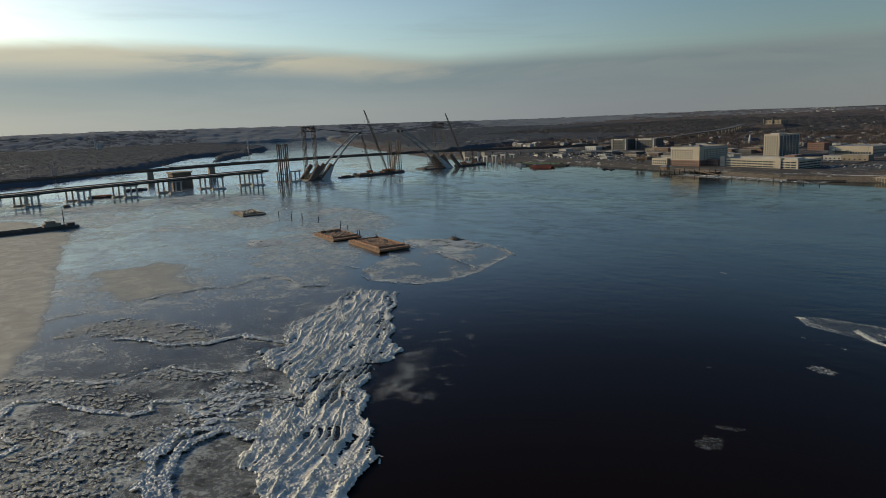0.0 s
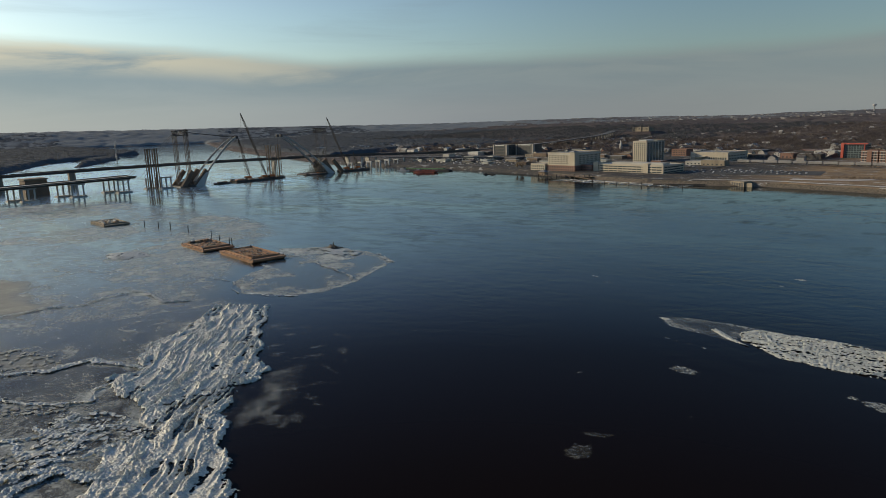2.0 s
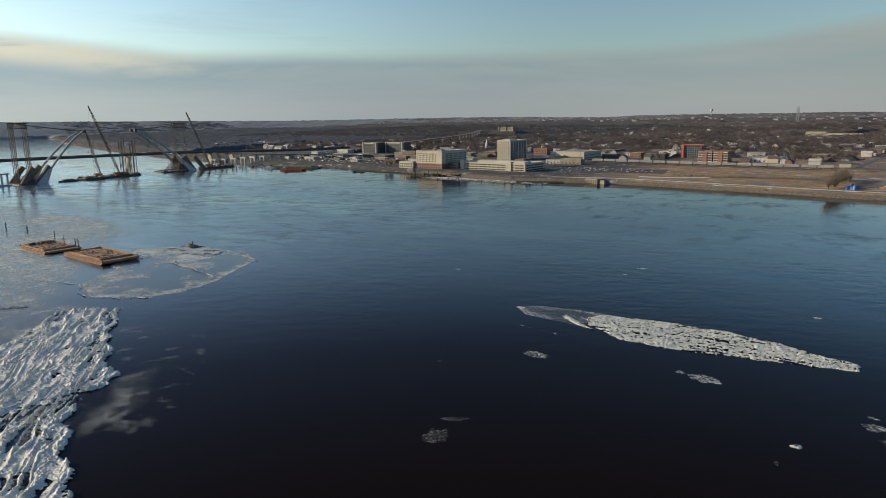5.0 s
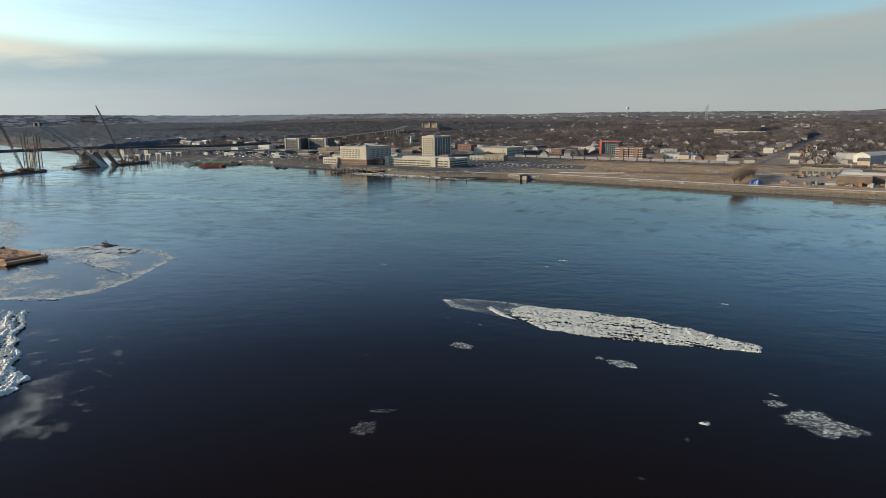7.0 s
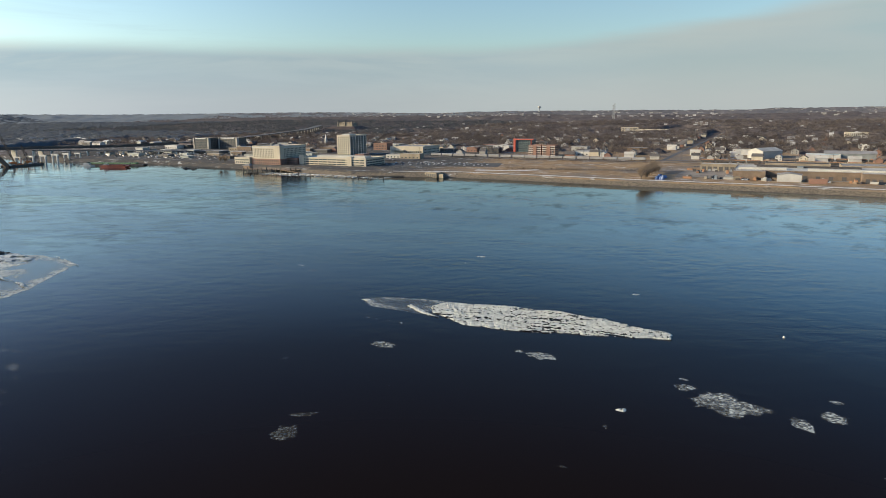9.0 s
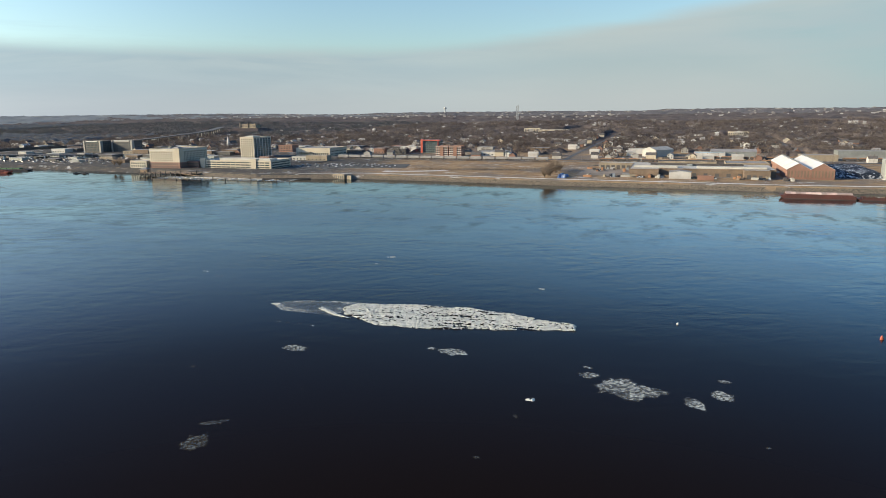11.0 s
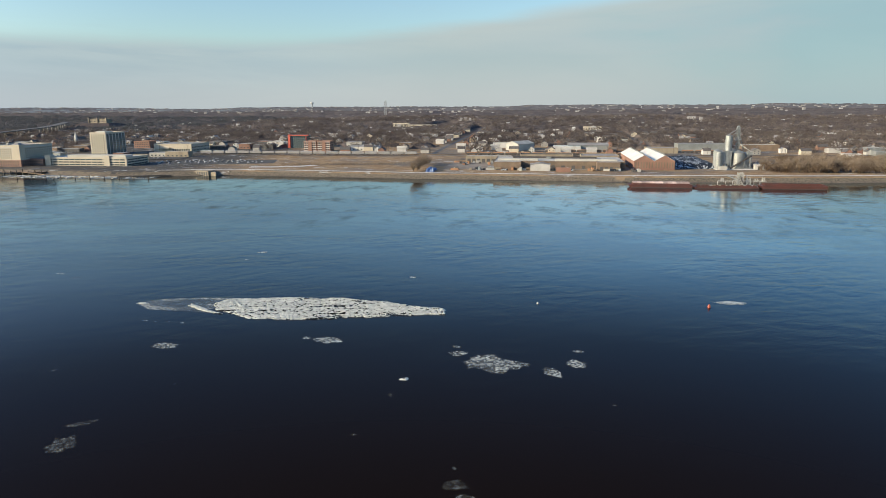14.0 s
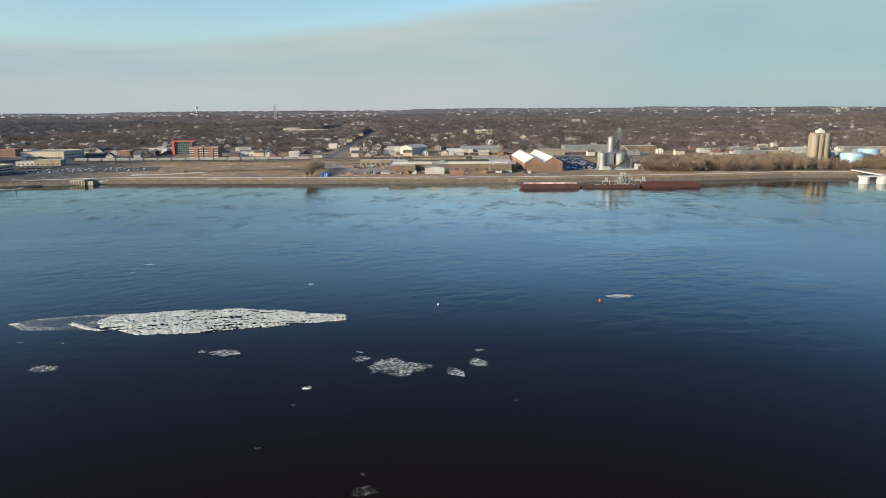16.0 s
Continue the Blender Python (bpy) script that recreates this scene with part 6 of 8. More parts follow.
t = gabled("white_hall", -27, 1038, -37, 25, 40, 10, 14, "dullwhite", "paleroof", "large white metal hall with a gabled roof", "hall")
t = block("blue_roof_shed", 36, 76, 1010, 1034, 8, "white", "bluetank", "low white shed with a blue roof", "shed")
t = gabled("grey_hall", 118, 1040, 90, 26, 60, 9, 12, "galv", "greyroof", "grey metal hall behind the yard", "hall")
t = block("long_grey_shed", 222, 296, 1045, 1075, 9.5, "galv", "greyroof", "long grey corrugated rail shed", "shed")
t = block("flat_shed", -10, 60, 900, 930, 5.0, "oldconc", "darkroof", "dark-roofed storage shed in the yard", "shed")
t = block("flat_shed", 70, 118, 880, 920, 5.4, "oldconc", "greyroof", "pale flat storage shed in the yard", "shed")
t = block("flat_shed", -60, -20, 1090, 1110, 7.0, "white", "greyroof", "low white workshop by the street", "shed")
t = block("flat_shed", 170, 214, 1000, 1030, 7.0, "oldconc", "greyroof", "long tan workshop behind the heap", "shed")
t = block("flat_shed", 320, 372, 1060, 1090, 7.5, "brownbrick", "paleroof", "brown workshop with a pale roof", "shed")


def heap(name, mat, x0, x1, y0, y1, h, label, seed, category="heap"):
    gx, gy = np.meshgrid(np.linspace(x0, x1, 46), np.linspace(y0, y1, 46))
    u, v = (gx - x0) / (x1 - x0), (gy - y0) / (y1 - y0)
    edge = np.minimum(np.minimum(u, 1 - u) * (x1 - x0), np.minimum(v, 1 - v) * (y1 - y0))
    z = land_height(gx, gy) - 0.1 + h * step(edge, 0, 14) * (0.75 + 0.5 * fbm(gx / 12, gy / 12, seed, 4)) + 0.5 * fbm(gx / 2, gy / 2, seed + 1, 2) * step(edge, 0, 2)
    i = (np.arange(45)[:, None] * 46 + np.arange(45)[None]).ravel()
    return solid(name, array_mesh(name, np.stack([gx, gy, z], -1).reshape(-1, 3), np.stack([i, i + 1, i + 47, i + 46], 1), mat, True), mat, label, category)


heap("stockpile", M["tarp"], 168, 224, 778, 905, 6.0, "low stockpile under black sheeting streaked with snow", 21)
heap("stockpile", M["tarp"], 262, 300, 800, 850, 4.0, "low dark stockpile beside the grain bins", 23)
t = thing("tarp_stack", -104, 717, ground_at(-104, 717), 0, "stack of goods under crumpled blue tarpaulins", "tarp stack")
rng = random.Random(31)
for k in range(9):
    x, y, w = rng.uniform(-3, 3), rng.uniform(-2, 24), rng.uniform(2.2, 4.2)
    part("tarp_bale", Geo().prism([(x + w * math.cos(a), y + w * math.sin(a)) for a in np.linspace(0, 5.5, 8)], -0.3, rng.uniform(2.2, 4.6), rng.uniform(0.3, 0.65)), M["bluetarp"], t)

# grain terminal
def truss_tower(g, x, y, z0, z1, w, bay=3.0, rod=0.3):
    for dx in (-w, w):
        for dy in (-w, w):
            g.beam((x + dx, y + dy, z0), (x + dx, y + dy, z1), rod)
    n = int((z1 - z0) / bay)
    for k in range(n):
        a, b = z0 + k * bay, z0 + (k + 1) * bay
        f = w if k % 2 else -w
        for q in (-w, w):
            g.beam((x - f, y + q, a), (x + f, y + q, b), rod * 0.7)
            g.beam((x + q, y - f, a), (x + q, y + f, b), rod * 0.7)
            g.beam((x - w, y + q, b), (x + w, y + q, b), rod * 0.7)
    return g


t = thing("grain_terminal", 232, 782, 5.0, 0, "galvanised grain bins with a tall conveyor tower", "grain elevator")
for x, y, r, z0, h in ((-15.5, 5, 4.0, -1, 20.5), (-15.5, -4, 4.0, -1, 19.5), (6.5, 0, 6.9, -1, 18.5), (-5, 0, 3.8, 20.8, 37.5), (15, 12, 6.5, -1, 16), (3, 16, 6.5, -1, 20)):
    b = part("bin", Geo().tube(x, y, z0, h, r, n=22), M["galv"], t)
    part("bin_roof", Geo().tube(x, y, h + 0.004, h + r * 0.42, r + 0.2, 0.6, n=22), M["galv"], b)
    for k in range(7):
        z = max(z0, 0) + (h - max(z0, 0)) * (k + 0.5) / 7
        part("hoop", Geo().tube(x, y, z, z + 0.3, r + 0.07, n=22, cap=False), M["steel"], b)
    rungs = Geo()
    for k in range(int((h - max(z0, 0)) / 1.2)):
        rungs.box(x - 0.5, x + 0.5, y - r - 0.5, y - r - 0.1, max(z0, 0) + k * 1.2, max(z0, 0) + k * 1.2 + 0.25)
    part("ladder", rungs, M["steel"], b)
part("square_silo", Geo().box(-11.5, -2, -4.6, 4.6, 6.5, 20.6), M["galv"], t, "square corrugated silo under the slim bin")
for x in (-11, -8, -5.2, -2.5):
    for y in (-4.2, 4.2):
        part("silo_leg", Geo().box(x - 0.35, x + 0.35, y - 0.35, y + 0.35, -1, 6.5), M["steel"], t)
ribs = Geo()
for x in np.linspace(-11.3, -2.2, 11):
    ribs.box(x - 0.1, x + 0.1, -4.85, -4.6, 6.5, 20.6)
part("silo_rib", ribs, M["steel"], t)
part("leg_tower", truss_tower(Geo(), 5, 3, 0, 45, 1.9, 3.0, 0.28), M["galv"], t)
part("head_house", Geo().box(3.4, 6.6, 1.4, 4.6, 43.5, 47).prism([(3.4, 1.4), (6.6, 1.4), (6.6, 4.6), (3.4, 4.6)], 47.004, 48.6, 0.4), M["galv"], t)
deck = Geo()
for z in (26, 33, 40):
    deck.box(1.5, 8.5, 0, 6, z, z + 0.25)
    for x in (1.7, 5, 8.3):
        deck.beam((x, 0, z), (x, 0, z + 1.2), 0.15)
    deck.beam((1.6, 0, z + 1.2), (8.4, 0, z + 1.2), 0.15)
part("gallery", deck, M["galv"], t)
part("elevator_leg", Geo().box(4.2, 5.0, 2.4, 3.6, 0, 43.5).box(5.6, 6.4, 2.4, 3.6, 0, 43.5), M["galv"], t)
part("spout", Geo().beam((5, 3, 45), (6.5, 0, 22), 0.6).beam((5, 3, 45), (-5, 0, 39.5), 0.7).beam((5, 3, 43), (-15.5, 4, 23), 0.6).beam((5, 3, 43), (15, 12, 19.5), 0.6), M["galv"], t)
part("conveyor", Geo().beam((-4, -9, 1.5), (19, -6, 15.5), 1.4, 1.6), M["darksteel"], t, "dark covered conveyor climbing across the bins")
bent = Geo()
for x, z in ((5, 6.2), (12, 10.4), (18, 14)):
    bent.beam((x - 1.2, -8, 0), (x, -7, z), 0.35).beam((x + 1.2, -6, 0), (x, -7, z), 0.35)
part("conveyor_bent", bent, M["steel"], t)
part("transfer_frame", truss_tower(Geo(), 17, -4, 0, 21, 2.4, 3.0, 0.26).box(14.4, 19.6, -6.6, -1.4, 17, 20).beam((17, -4, 21), (5, 3, 30), 0.7), M["galv"], t)
part("boot_slab", Geo().box(-20, 22, -12, 20, -1, 0.9), M["paleconc"], t)
part("pump_house", Geo().box(-17, -9, -16, -11, -1, 4.4), M["dullwhite"], t)
part("scale_house", Geo().box(23, 33, -8, 0, -1, 6), M["paleconc"], t)
part("scale_door", Geo().box(26, 30, -8.12, -7.9, 0, 4), M["darkwall"], t)
t = thing("barge_loader", 206, 650, 0, 0, "pale lattice loading tower standing at the barges", "loading tower")
part("tower", truss_tower(Geo(), 0, 0, 2, 14, 2.2, 2.2, 0.5), M["dullwhite"], t)
part("side_tower", truss_tower(Geo(), 8, 1, 2, 9, 1.5, 1.8, 0.42), M["dullwhite"], t)
part("cabin", Geo().box(-1.3, 1.3, -1.3, 1.3, 9.5, 12), M["dullwhite"], t)
arms = Geo()
for o in (-0.6, 0.6):
    arms.beam((o, 0, 14), (-7 + o, -5, 6), 0.3).beam((o, 0, 14), (8 + o, 1, 9), 0.25).beam((o, 0, 9), (-6 + o, -2, 2.5), 0.3).beam((o, 2, 13), (o, 16, 7.5), 0.3)
part("arm", arms, M["dullwhite"], t)
part("spout", Geo().beam((0, -1.5, 10), (0, -8, 5.5), 0.8), M["darksteel"], t)
part("gangway", Geo().beam((0, 4, 6), (0, 46, 6), 1.4, 0.3).beam((-0.7, 4, 7), (-0.7, 46, 7), 0.12).beam((0.7, 4, 7), (0.7, 46, 7), 0.12), M["galv"], t)
part("dolphin", Geo().tube(0, 0, -3, 2.2, 5.5, n=16), M["concrete"], t)
walk_way = Geo().beam((-20, 1, 4.6), (24, 1, 5.2), 1.2, 0.3).beam((-20, 0.4, 5.7), (24, 0.4, 6.3), 0.14).beam((-20, 1.6, 5.7), (24, 1.6, 6.3), 0.14)
for x in (-20, -13, -6.5, 6.5, 13, 18.5, 24):
    walk_way.beam((x, 1, -3), (x, 1, 5.8), 0.4)
part("catwalk", walk_way, M["dullwhite"], t, "pale catwalk on piles beside the barges")
for x, h in ((-16, 8.5), (15, 8), (21.5, 9.5)):
    part("winch_frame", truss_tower(Geo(), x, 1.5, 4.9, h, 1.0, 1.6, 0.3), M["dullwhite"], t)
cover = Geo().add([(-1.9, -4.4, 0), (1.9, -4.4, 0), (1.9, 4.4, 0), (-1.9, 4.4, 0), (-1.9, -2.6, 1.2), (1.9, -2.6, 1.2), (1.9, 2.6, 1.2), (-1.9, 2.6, 1.2)],
                  [(0, 1, 5, 4), (1, 2, 6, 5), (2, 3, 7, 6), (3, 0, 4, 7), (4, 5, 6, 7)]).mesh("hatch_cover", M["cover"])
for k, (x0, high, full) in enumerate(((100.5, 3.0, True), (160.2, 1.4, False), (219.8, 3.2, True))):
    t = thing("grain_barge", x0 + 29.7, 640, 0, 0, ("red river barge with pale hatch covers" if k == 0 else "deep-laden low red river barge" if k == 1 else "empty red river barge riding high") , "barge", "grain barges")
    part("hull", Geo().add([(-29.6, -5.3, high), (29.4, -5.3, high), (29.4, 5.3, high), (-29.6, 5.3, high), (-26, -5.3, -1), (29.4, -5.3, -1), (29.4, 5.3, -1), (-26, 5.3, -1)],
                           [(4, 5, 1, 0), (5, 6, 2, 1), (6, 7, 3, 2), (7, 4, 0, 3), (0, 1, 2, 3), (7, 6, 5, 4)]), M["redhull"], t)
    for y in (-4.6, 4.6):
        part("coaming", Geo().box(-25, 27, y - 0.25, y + 0.25, high + 0.004, high + 1.2), M["redhull"], t)
    for x in (-25.2, 27.2):
        part("end_coaming", Geo().box(x - 0.2, x + 0.2, -4.85, 4.85, high + 0.004, high + 1.2), M["redhull"], t)
    ribs = Geo()
    for x in np.linspace(-27, 28.5, 38):
        ribs.box(x - 0.12, x + 0.12, -5.5, -5.3, 0.5, high).box(x - 0.12, x + 0.12, -4.98, -4.85, high, high + 1.1)
    part("side_rib", ribs, M["redhull"], t)
    part("waterline", Geo().box(-26, 29.5, -5.36, 5.36, 0.1, 0.5), M["darksteel"], t)
    if not full:
        gear = random.Random(3)
        for i in range(26):
            x, y, w0 = gear.uniform(-24, 24), gear.uniform(-3.5, 3.5), gear.uniform(0.4, 1.4)
            part("deck_gear", Geo().box(x - w0, x + w0, y - 0.6, y + 0.6, high + 0.004, high + gear.uniform(0.6, 2.2)), M[gear.choice(("galv", "white", "girder", "oldconc"))], t)
    if k == 0:
        for i in range(13):
            part("hatch_cover", cover, M["cover"], t, at=pose(-23 + i * 4.0, 0, high + 1.204))

# yard clutter: stacks, trailers and dark wagons between the sheds
rng = random.Random(63)
for k in range(170):
    x, y = rng.uniform(-92, 125), rng.choice((rng.uniform(806, 842), rng.uniform(866, 896), rng.uniform(950, 1000), rng.uniform(740, 748)))
    w0, h0 = rng.uniform(1.2, 5.0), rng.uniform(1.2, 3.6)
    if -42 < x < 118 and 758 < y < 842:
        continue
    solid("storage_crate", Geo().prism([(-w0, -1.4), (w0, -1.4), (w0, 1.4), (-w0, 1.4)], -0.5, h0, rng.uniform(0.75, 1.0)), M[rng.choice(("rust", "darksteel", "galv", "deckwood", "oldconc", "tarp", "girder", "dullwhite"))], "weathered storage crate on the gravel yard", "crate", "yard crates", at=pose(x, y, ground_at(x, y) + 0.15, 0, 0, rng.choice((0, 90)) + rng.uniform(-8, 8)))
wagon = thing("gondola_wagon", 0, 0, 0, 0, "dark open wagon standing in the rail yard", "rail wagon", "yard wagons")
part("body", Geo().box(-8.5, 8.5, -1.5, 1.5, 1.0, 3.4), M["darksteel"], wagon)
part("load", Geo().prism([(-8, -1.3), (8, -1.3), (8, 1.3), (-8, 1.3)], 3.404, 4.2, 0.85), M["rust"], wagon)
for x in (-6, 6):
    part("bogie", Geo().box(x - 1.4, x + 1.4, -1.2, 1.2, 0, 1.0), M["darksteel"], wagon)
for k in range(26):
    x, y = (-80 + k * 18.6, 946) if k < 13 else (60 + (k - 13) * 18.6, 1000)
    if k == 0:
        wagon.matrix_basis = pose(x, y, ground_at(x, y) + 0.7)
    elif not 160 < x < 214 or y < 990:
        copy_thing(wagon, pose(x, y, ground_at(x, y) + 0.7))
pole = thing("utility_pole", 0, 0, 0, 0, "tall wooden utility pole with a crossarm", "utility pole", "utility poles")
part("post", Geo().tube(0, 0, -1, 13, 0.22, 0.16, n=7), M["bark"], pole)
part("crossarm", Geo().beam((-1.6, 0, 12), (1.6, 0, 12), 0.22), M["bark"], pole)
for k in range(30):
    x, y = -700 + k * 45, 957 + (k % 3)
    if k == 0:
        pole.matrix_basis = pose(x, y, ground_at(x, y))
    else:
        copy_thing(pole, pose(x, y, ground_at(x, y)))
spire = thing("church", -842, 1148, ground_at(-842, 1148), 0, "white church with a tall pointed spire", "church")
part("nave", Geo().gable(-6, 6, 0, 22, -1, 8, 13), M["white"], spire)
part("roof", Geo().slab_roof(-6, 6, 0, 22, 8, 13, 0.4, 0.25), M["darkroof"], spire)
tower = part("tower", Geo().box(-1.8, 1.8, -4, -0.004, -1, 12), M["white"], spire)
part("steeple", Geo().prism([(-1.9, -4.1), (1.9, -4.1), (1.9, 0.1), (-1.9, 0.1)], 12.004, 23, 0.05), M["white"], tower)

# concrete silo, tanks and sheds downstream
t = thing("concrete_silo", 506, 836, 5.0, 0, "tall weathered concrete silo cluster with a headhouse", "silo")
for k in range(3):
    x = -7.2 + 7.2 * k
    for y in (-4, 4):
        part("cylinder", Geo().tube(x, y, -1, 36.5, 4.1, n=16), M["oldconc"], t)
part("headhouse", Geo().box(-9.5, 9.5, -6, 6, 36.504, 39), M["oldconc"], t)
part("penthouse", Geo().box(-4, 4, -4, 4, 39.004, 42).tube(0, 0, 42.004, 44.4, 3.2, 1.2, n=12), M["paleconc"], t)
stairs = Geo()
for k in range(9):
    stairs.box(11.4, 14.4, -4, 2, 1 + k * 4, 1.5 + k * 4)
truss_tower(stairs, 13, -1, 0, 38, 1.8, 4.0, 0.3)
part("stair_tower", stairs, M["girder"], t)
for x, y, r, h, mat, lab in ((552, 838, 15, 13, "bluetank", "broad pale blue storage tank"), (602, 884, 13, 15, "bluetank", "broad pale blue storage tank"), (534, 862, 8, 12, "white", "round white storage tank"), (648, 850, 22, 13, "white", "broad white storage tank")):
    t = thing("storage_tank", x, y, ground_at(x, y), 0, lab + " on the flat ground", "storage tank", "tanks downstream")
    part("shell", Geo().tube(0, 0, -1, h, r, n=30), M[mat], t, smooth=False)
    part("roof", Geo().tube(0, 0, h + 0.004, h + 1.4, r + 0.2, 1, n=30), M["white"], t)
t = thing("river_dock", 470, 654, 0, 0, "pale concrete dock on cylinders with a walkway", "dock")
for x in (-16, 2, 20):
    part("cell", Geo().tube(x, 0, -3, 6.5, 5, n=18), M["paleconc"], t)
part("walkway", Geo().box(-22, 60, -2.5, 2.5, 6.6, 7.8), M["paleconc"], t)
part("approach", Geo().beam((10, 0, 7), (14, 70, 7), 4, 1.0), M["paleconc"], t)
for k in range(16):
    x = 410 + (k % 8) * 42 + (k // 8) * 18
    y = 930 + (k // 8) * 70 + (k * 37) % 30
    h = 6 + (k * 7) % 4
    block("depot_shed", x, x + 24 + (k * 13) % 16, y, y + 16, h, ("white", "galv", "oldconc", "dullwhite")[k % 4], ("paleroof", "greyroof", "paleroof")[k % 3], "low pale depot shed on the flats downstream", "shed", None, 0.4, "depot sheds")

# marina, landing and pumping station by the hotel
t = thing("landing_stage", -600, 690, 0, 8, "wooden landing stage with dark piles by the hotel", "landing stage")
for k in range(14):
    part("deck_plank", Geo().box(-40 + k * 6, -34.2 + k * 6, -6, 10, 3.0, 3.6), M["deckwood"], t)
for k in range(12):
    part("post", Geo().tube(-38 + k * 7.2, -7, -3, 5.0 + (k % 3), 0.6, n=8), M["girder"], t)
part("gangway", Geo().beam((20, -6, 3.4), (52, -18, 1.4), 3, 0.6), M["deckwood"], t)
part("ticket_house", Geo().box(-44, -34, 2, 10, 3.6, 7.4), M["deckwood"], t)
part("ticket_roof", Geo().prism([(-45, 1), (-33, 1), (-33, 11), (-45, 11)], 7.404, 9.6, 0.3), M["greyroof"], t)
for k in range(12):
    x = -588 + k * 16.5
    solid("mooring_post", Geo().tube(0, 0, -3, 3.4 + (k % 3) * 0.6, 0.45, 0.4, n=8).box(-0.6, 0.6, -0.6, 0.6, 0.4, 0.9), M["girder"], "dark timber mooring post off the marina", "mooring post", "marina posts", at=pose(x, np.interp(x, (-588, -400), (644, 660)), 0))
for x, y, l, turn in ((-500, 668, 60, 3), (-452, 676, 44, -6), (-560, 662, 34, 4)):
    solid("floating_dock", Geo().box(-l / 2, l / 2, -0.9, 0.9, -0.3, 0.5), M["oldconc"], "pale floating dock in thin ice", "dock", "marina docks", at=pose(x, y, 0, 0, 0, turn))
for k in range(11):
    x = -572 + k * 13.5
    solid("floating_dock", Geo().box(-0.8, 0.8, -8 - 3 * (k % 2), 8, -0.3, 0.55).box(-6.2, 6.2, 6.6, 8.0, -0.3, 0.5), M["snowpath"], "pale snow-covered finger dock in thin ice", "dock", "finger docks", at=pose(x, np.interp(x, (-572, -430), (668, 672)), 0, 0, 0, rng.uniform(-4, 4)))
frost_sheet("marina_ice", (-606, -400), (640, 704), 2.0, lambda x, y: ((0.20 + 0.55 * step(fbm(x / 14, y / 9, 611, 4), 0.42, 0.62)) * step(np.minimum(y - 650 - 0.03 * (x + 600) + 9 * (fbm(x / 16, y / 16, 613, 3) - 0.5), np.minimum(x + 600, -406 - x)), 0, 7), 0 * x), "thin pale ice frozen round the marina docks", "ice")
solid("pier_boom", Geo().beam((-26, -10, 0.8), (26, 12, 0.8), 1.6, 1.6), M["girder"], "long dark timber boom off the bank", "boom", at=pose(-424, 680, 0))
t = thing("pump_station", -364, 704, 0, -12, "concrete pumping station with arched openings at the waterline", "pump station")
part("body", Geo().box(-8.5, 8.5, -4, 8, -2, 5.6), M["oldconc"], t)
for k in range(5):
    part("outlet", Geo().box(-7.6 + k * 3.15, -5.4 + k * 3.15, -4.12, -3.8, 0.2, 4.2), M["darkwall"], t)
part("wing_wall", Geo().box(-17, -8.504, -2, 0, -2, 4.4), M["oldconc"], t)
part("wing_wall", Geo().box(8.504, 17, -2, 0, -2, 4.4), M["oldconc"], t)
t = thing("cargo_barge", -868, 662, 0, -72, "short orange-red cargo barge moored outside a green one", "barge")
hopper(t, 42, 11, 3.0, "cargo")
part("deck_house", Geo().box(-3, 3, -16, -11, 3.004, 5.4), M["dullwhite"], t)
t = thing("green_barge", -905, 690, 0, -72, "long low barge with a green cover moored by the bank", "barge")
hopper(t, 104, 12, 2.0, "darksteel")
for k in range(9):
    part("deck_cover", Geo().prism([(-4.2, -44 + k * 9.2), (4.2, -44 + k * 9.2), (4.2, -35.2 + k * 9.2), (-4.2, -35.2 + k * 9.2)], 2.004, 4.3, 0.86), M["green"], t)
t2 = thing("white_workboat", -934, 667, 0, -72, "small white workboat moored beside the barge", "boat")
part("hull", Geo().prism([(-3, -9), (3, -9), (3, 6), (0, 11), (-3, 6)], -0.6, 1.8, 1.08), M["white"], t2)
part("cabin", Geo().box(-2.2, 2.2, -6, 3, 1.804, 4.6), M["white"], t2)
part("wheelhouse", Geo().box(-1.6, 1.6, -1, 2.4, 4.604, 6.4), M["glass"], t2)
for k, x in enumerate((-748, -736)):
    t2 = thing("dark_skiff", x, 684 + 2 * k, 0, -60 - 12 * k, "small dark skiff moored off the bank", "boat", "skiffs")
    part("hull", Geo().prism([(-1.3, -4), (1.3, -4), (1.3, 2.5), (0, 5), (-1.3, 2.5)], -0.3, 1.1, 1.12), M["darksteel"], t2)
    part("cabin", Geo().box(-0.9, 0.9, -2, 1, 1.104, 2.3), M["darkwall"], t2)

# the highway that climbs behind the landing
HIGH = ((-1120, 1010, 16.5), (-1104, 1110, 19), (-1098, 1207, 22), (-1101, 1384, 30), (-1150, 1500, 32), (-1230, 1650, 36))
h = thing("highway_viaduct", 0, 0, 0, 0, "long concrete highway viaduct climbing into the woods", "viaduct")
for (ax, ay, az), (bx, by, bz) in zip(HIGH, HIGH[1:]):
    n = max(2, round(math.hypot(bx - ax, by - ay) / 35))
    for k in range(n):
        p, q = Vector((ax, ay, az)).lerp(Vector((bx, by, bz)), k / n), Vector((ax, ay, az)).lerp(Vector((bx, by, bz)), (k + 1) / n)
        part("deck_span", Geo().beam(p, q, 18, 1.4), M["road"], h)
        part("column", Geo().tube(p.x, p.y, ground_at(p.x, p.y) - 1, p.z - 0.7, 1.4, n=8), M["concrete"], h)
h = thing("approach_ramp", 0, 0, 0, 0, "concrete approach ramps on rows of columns by the bank", "ramp")
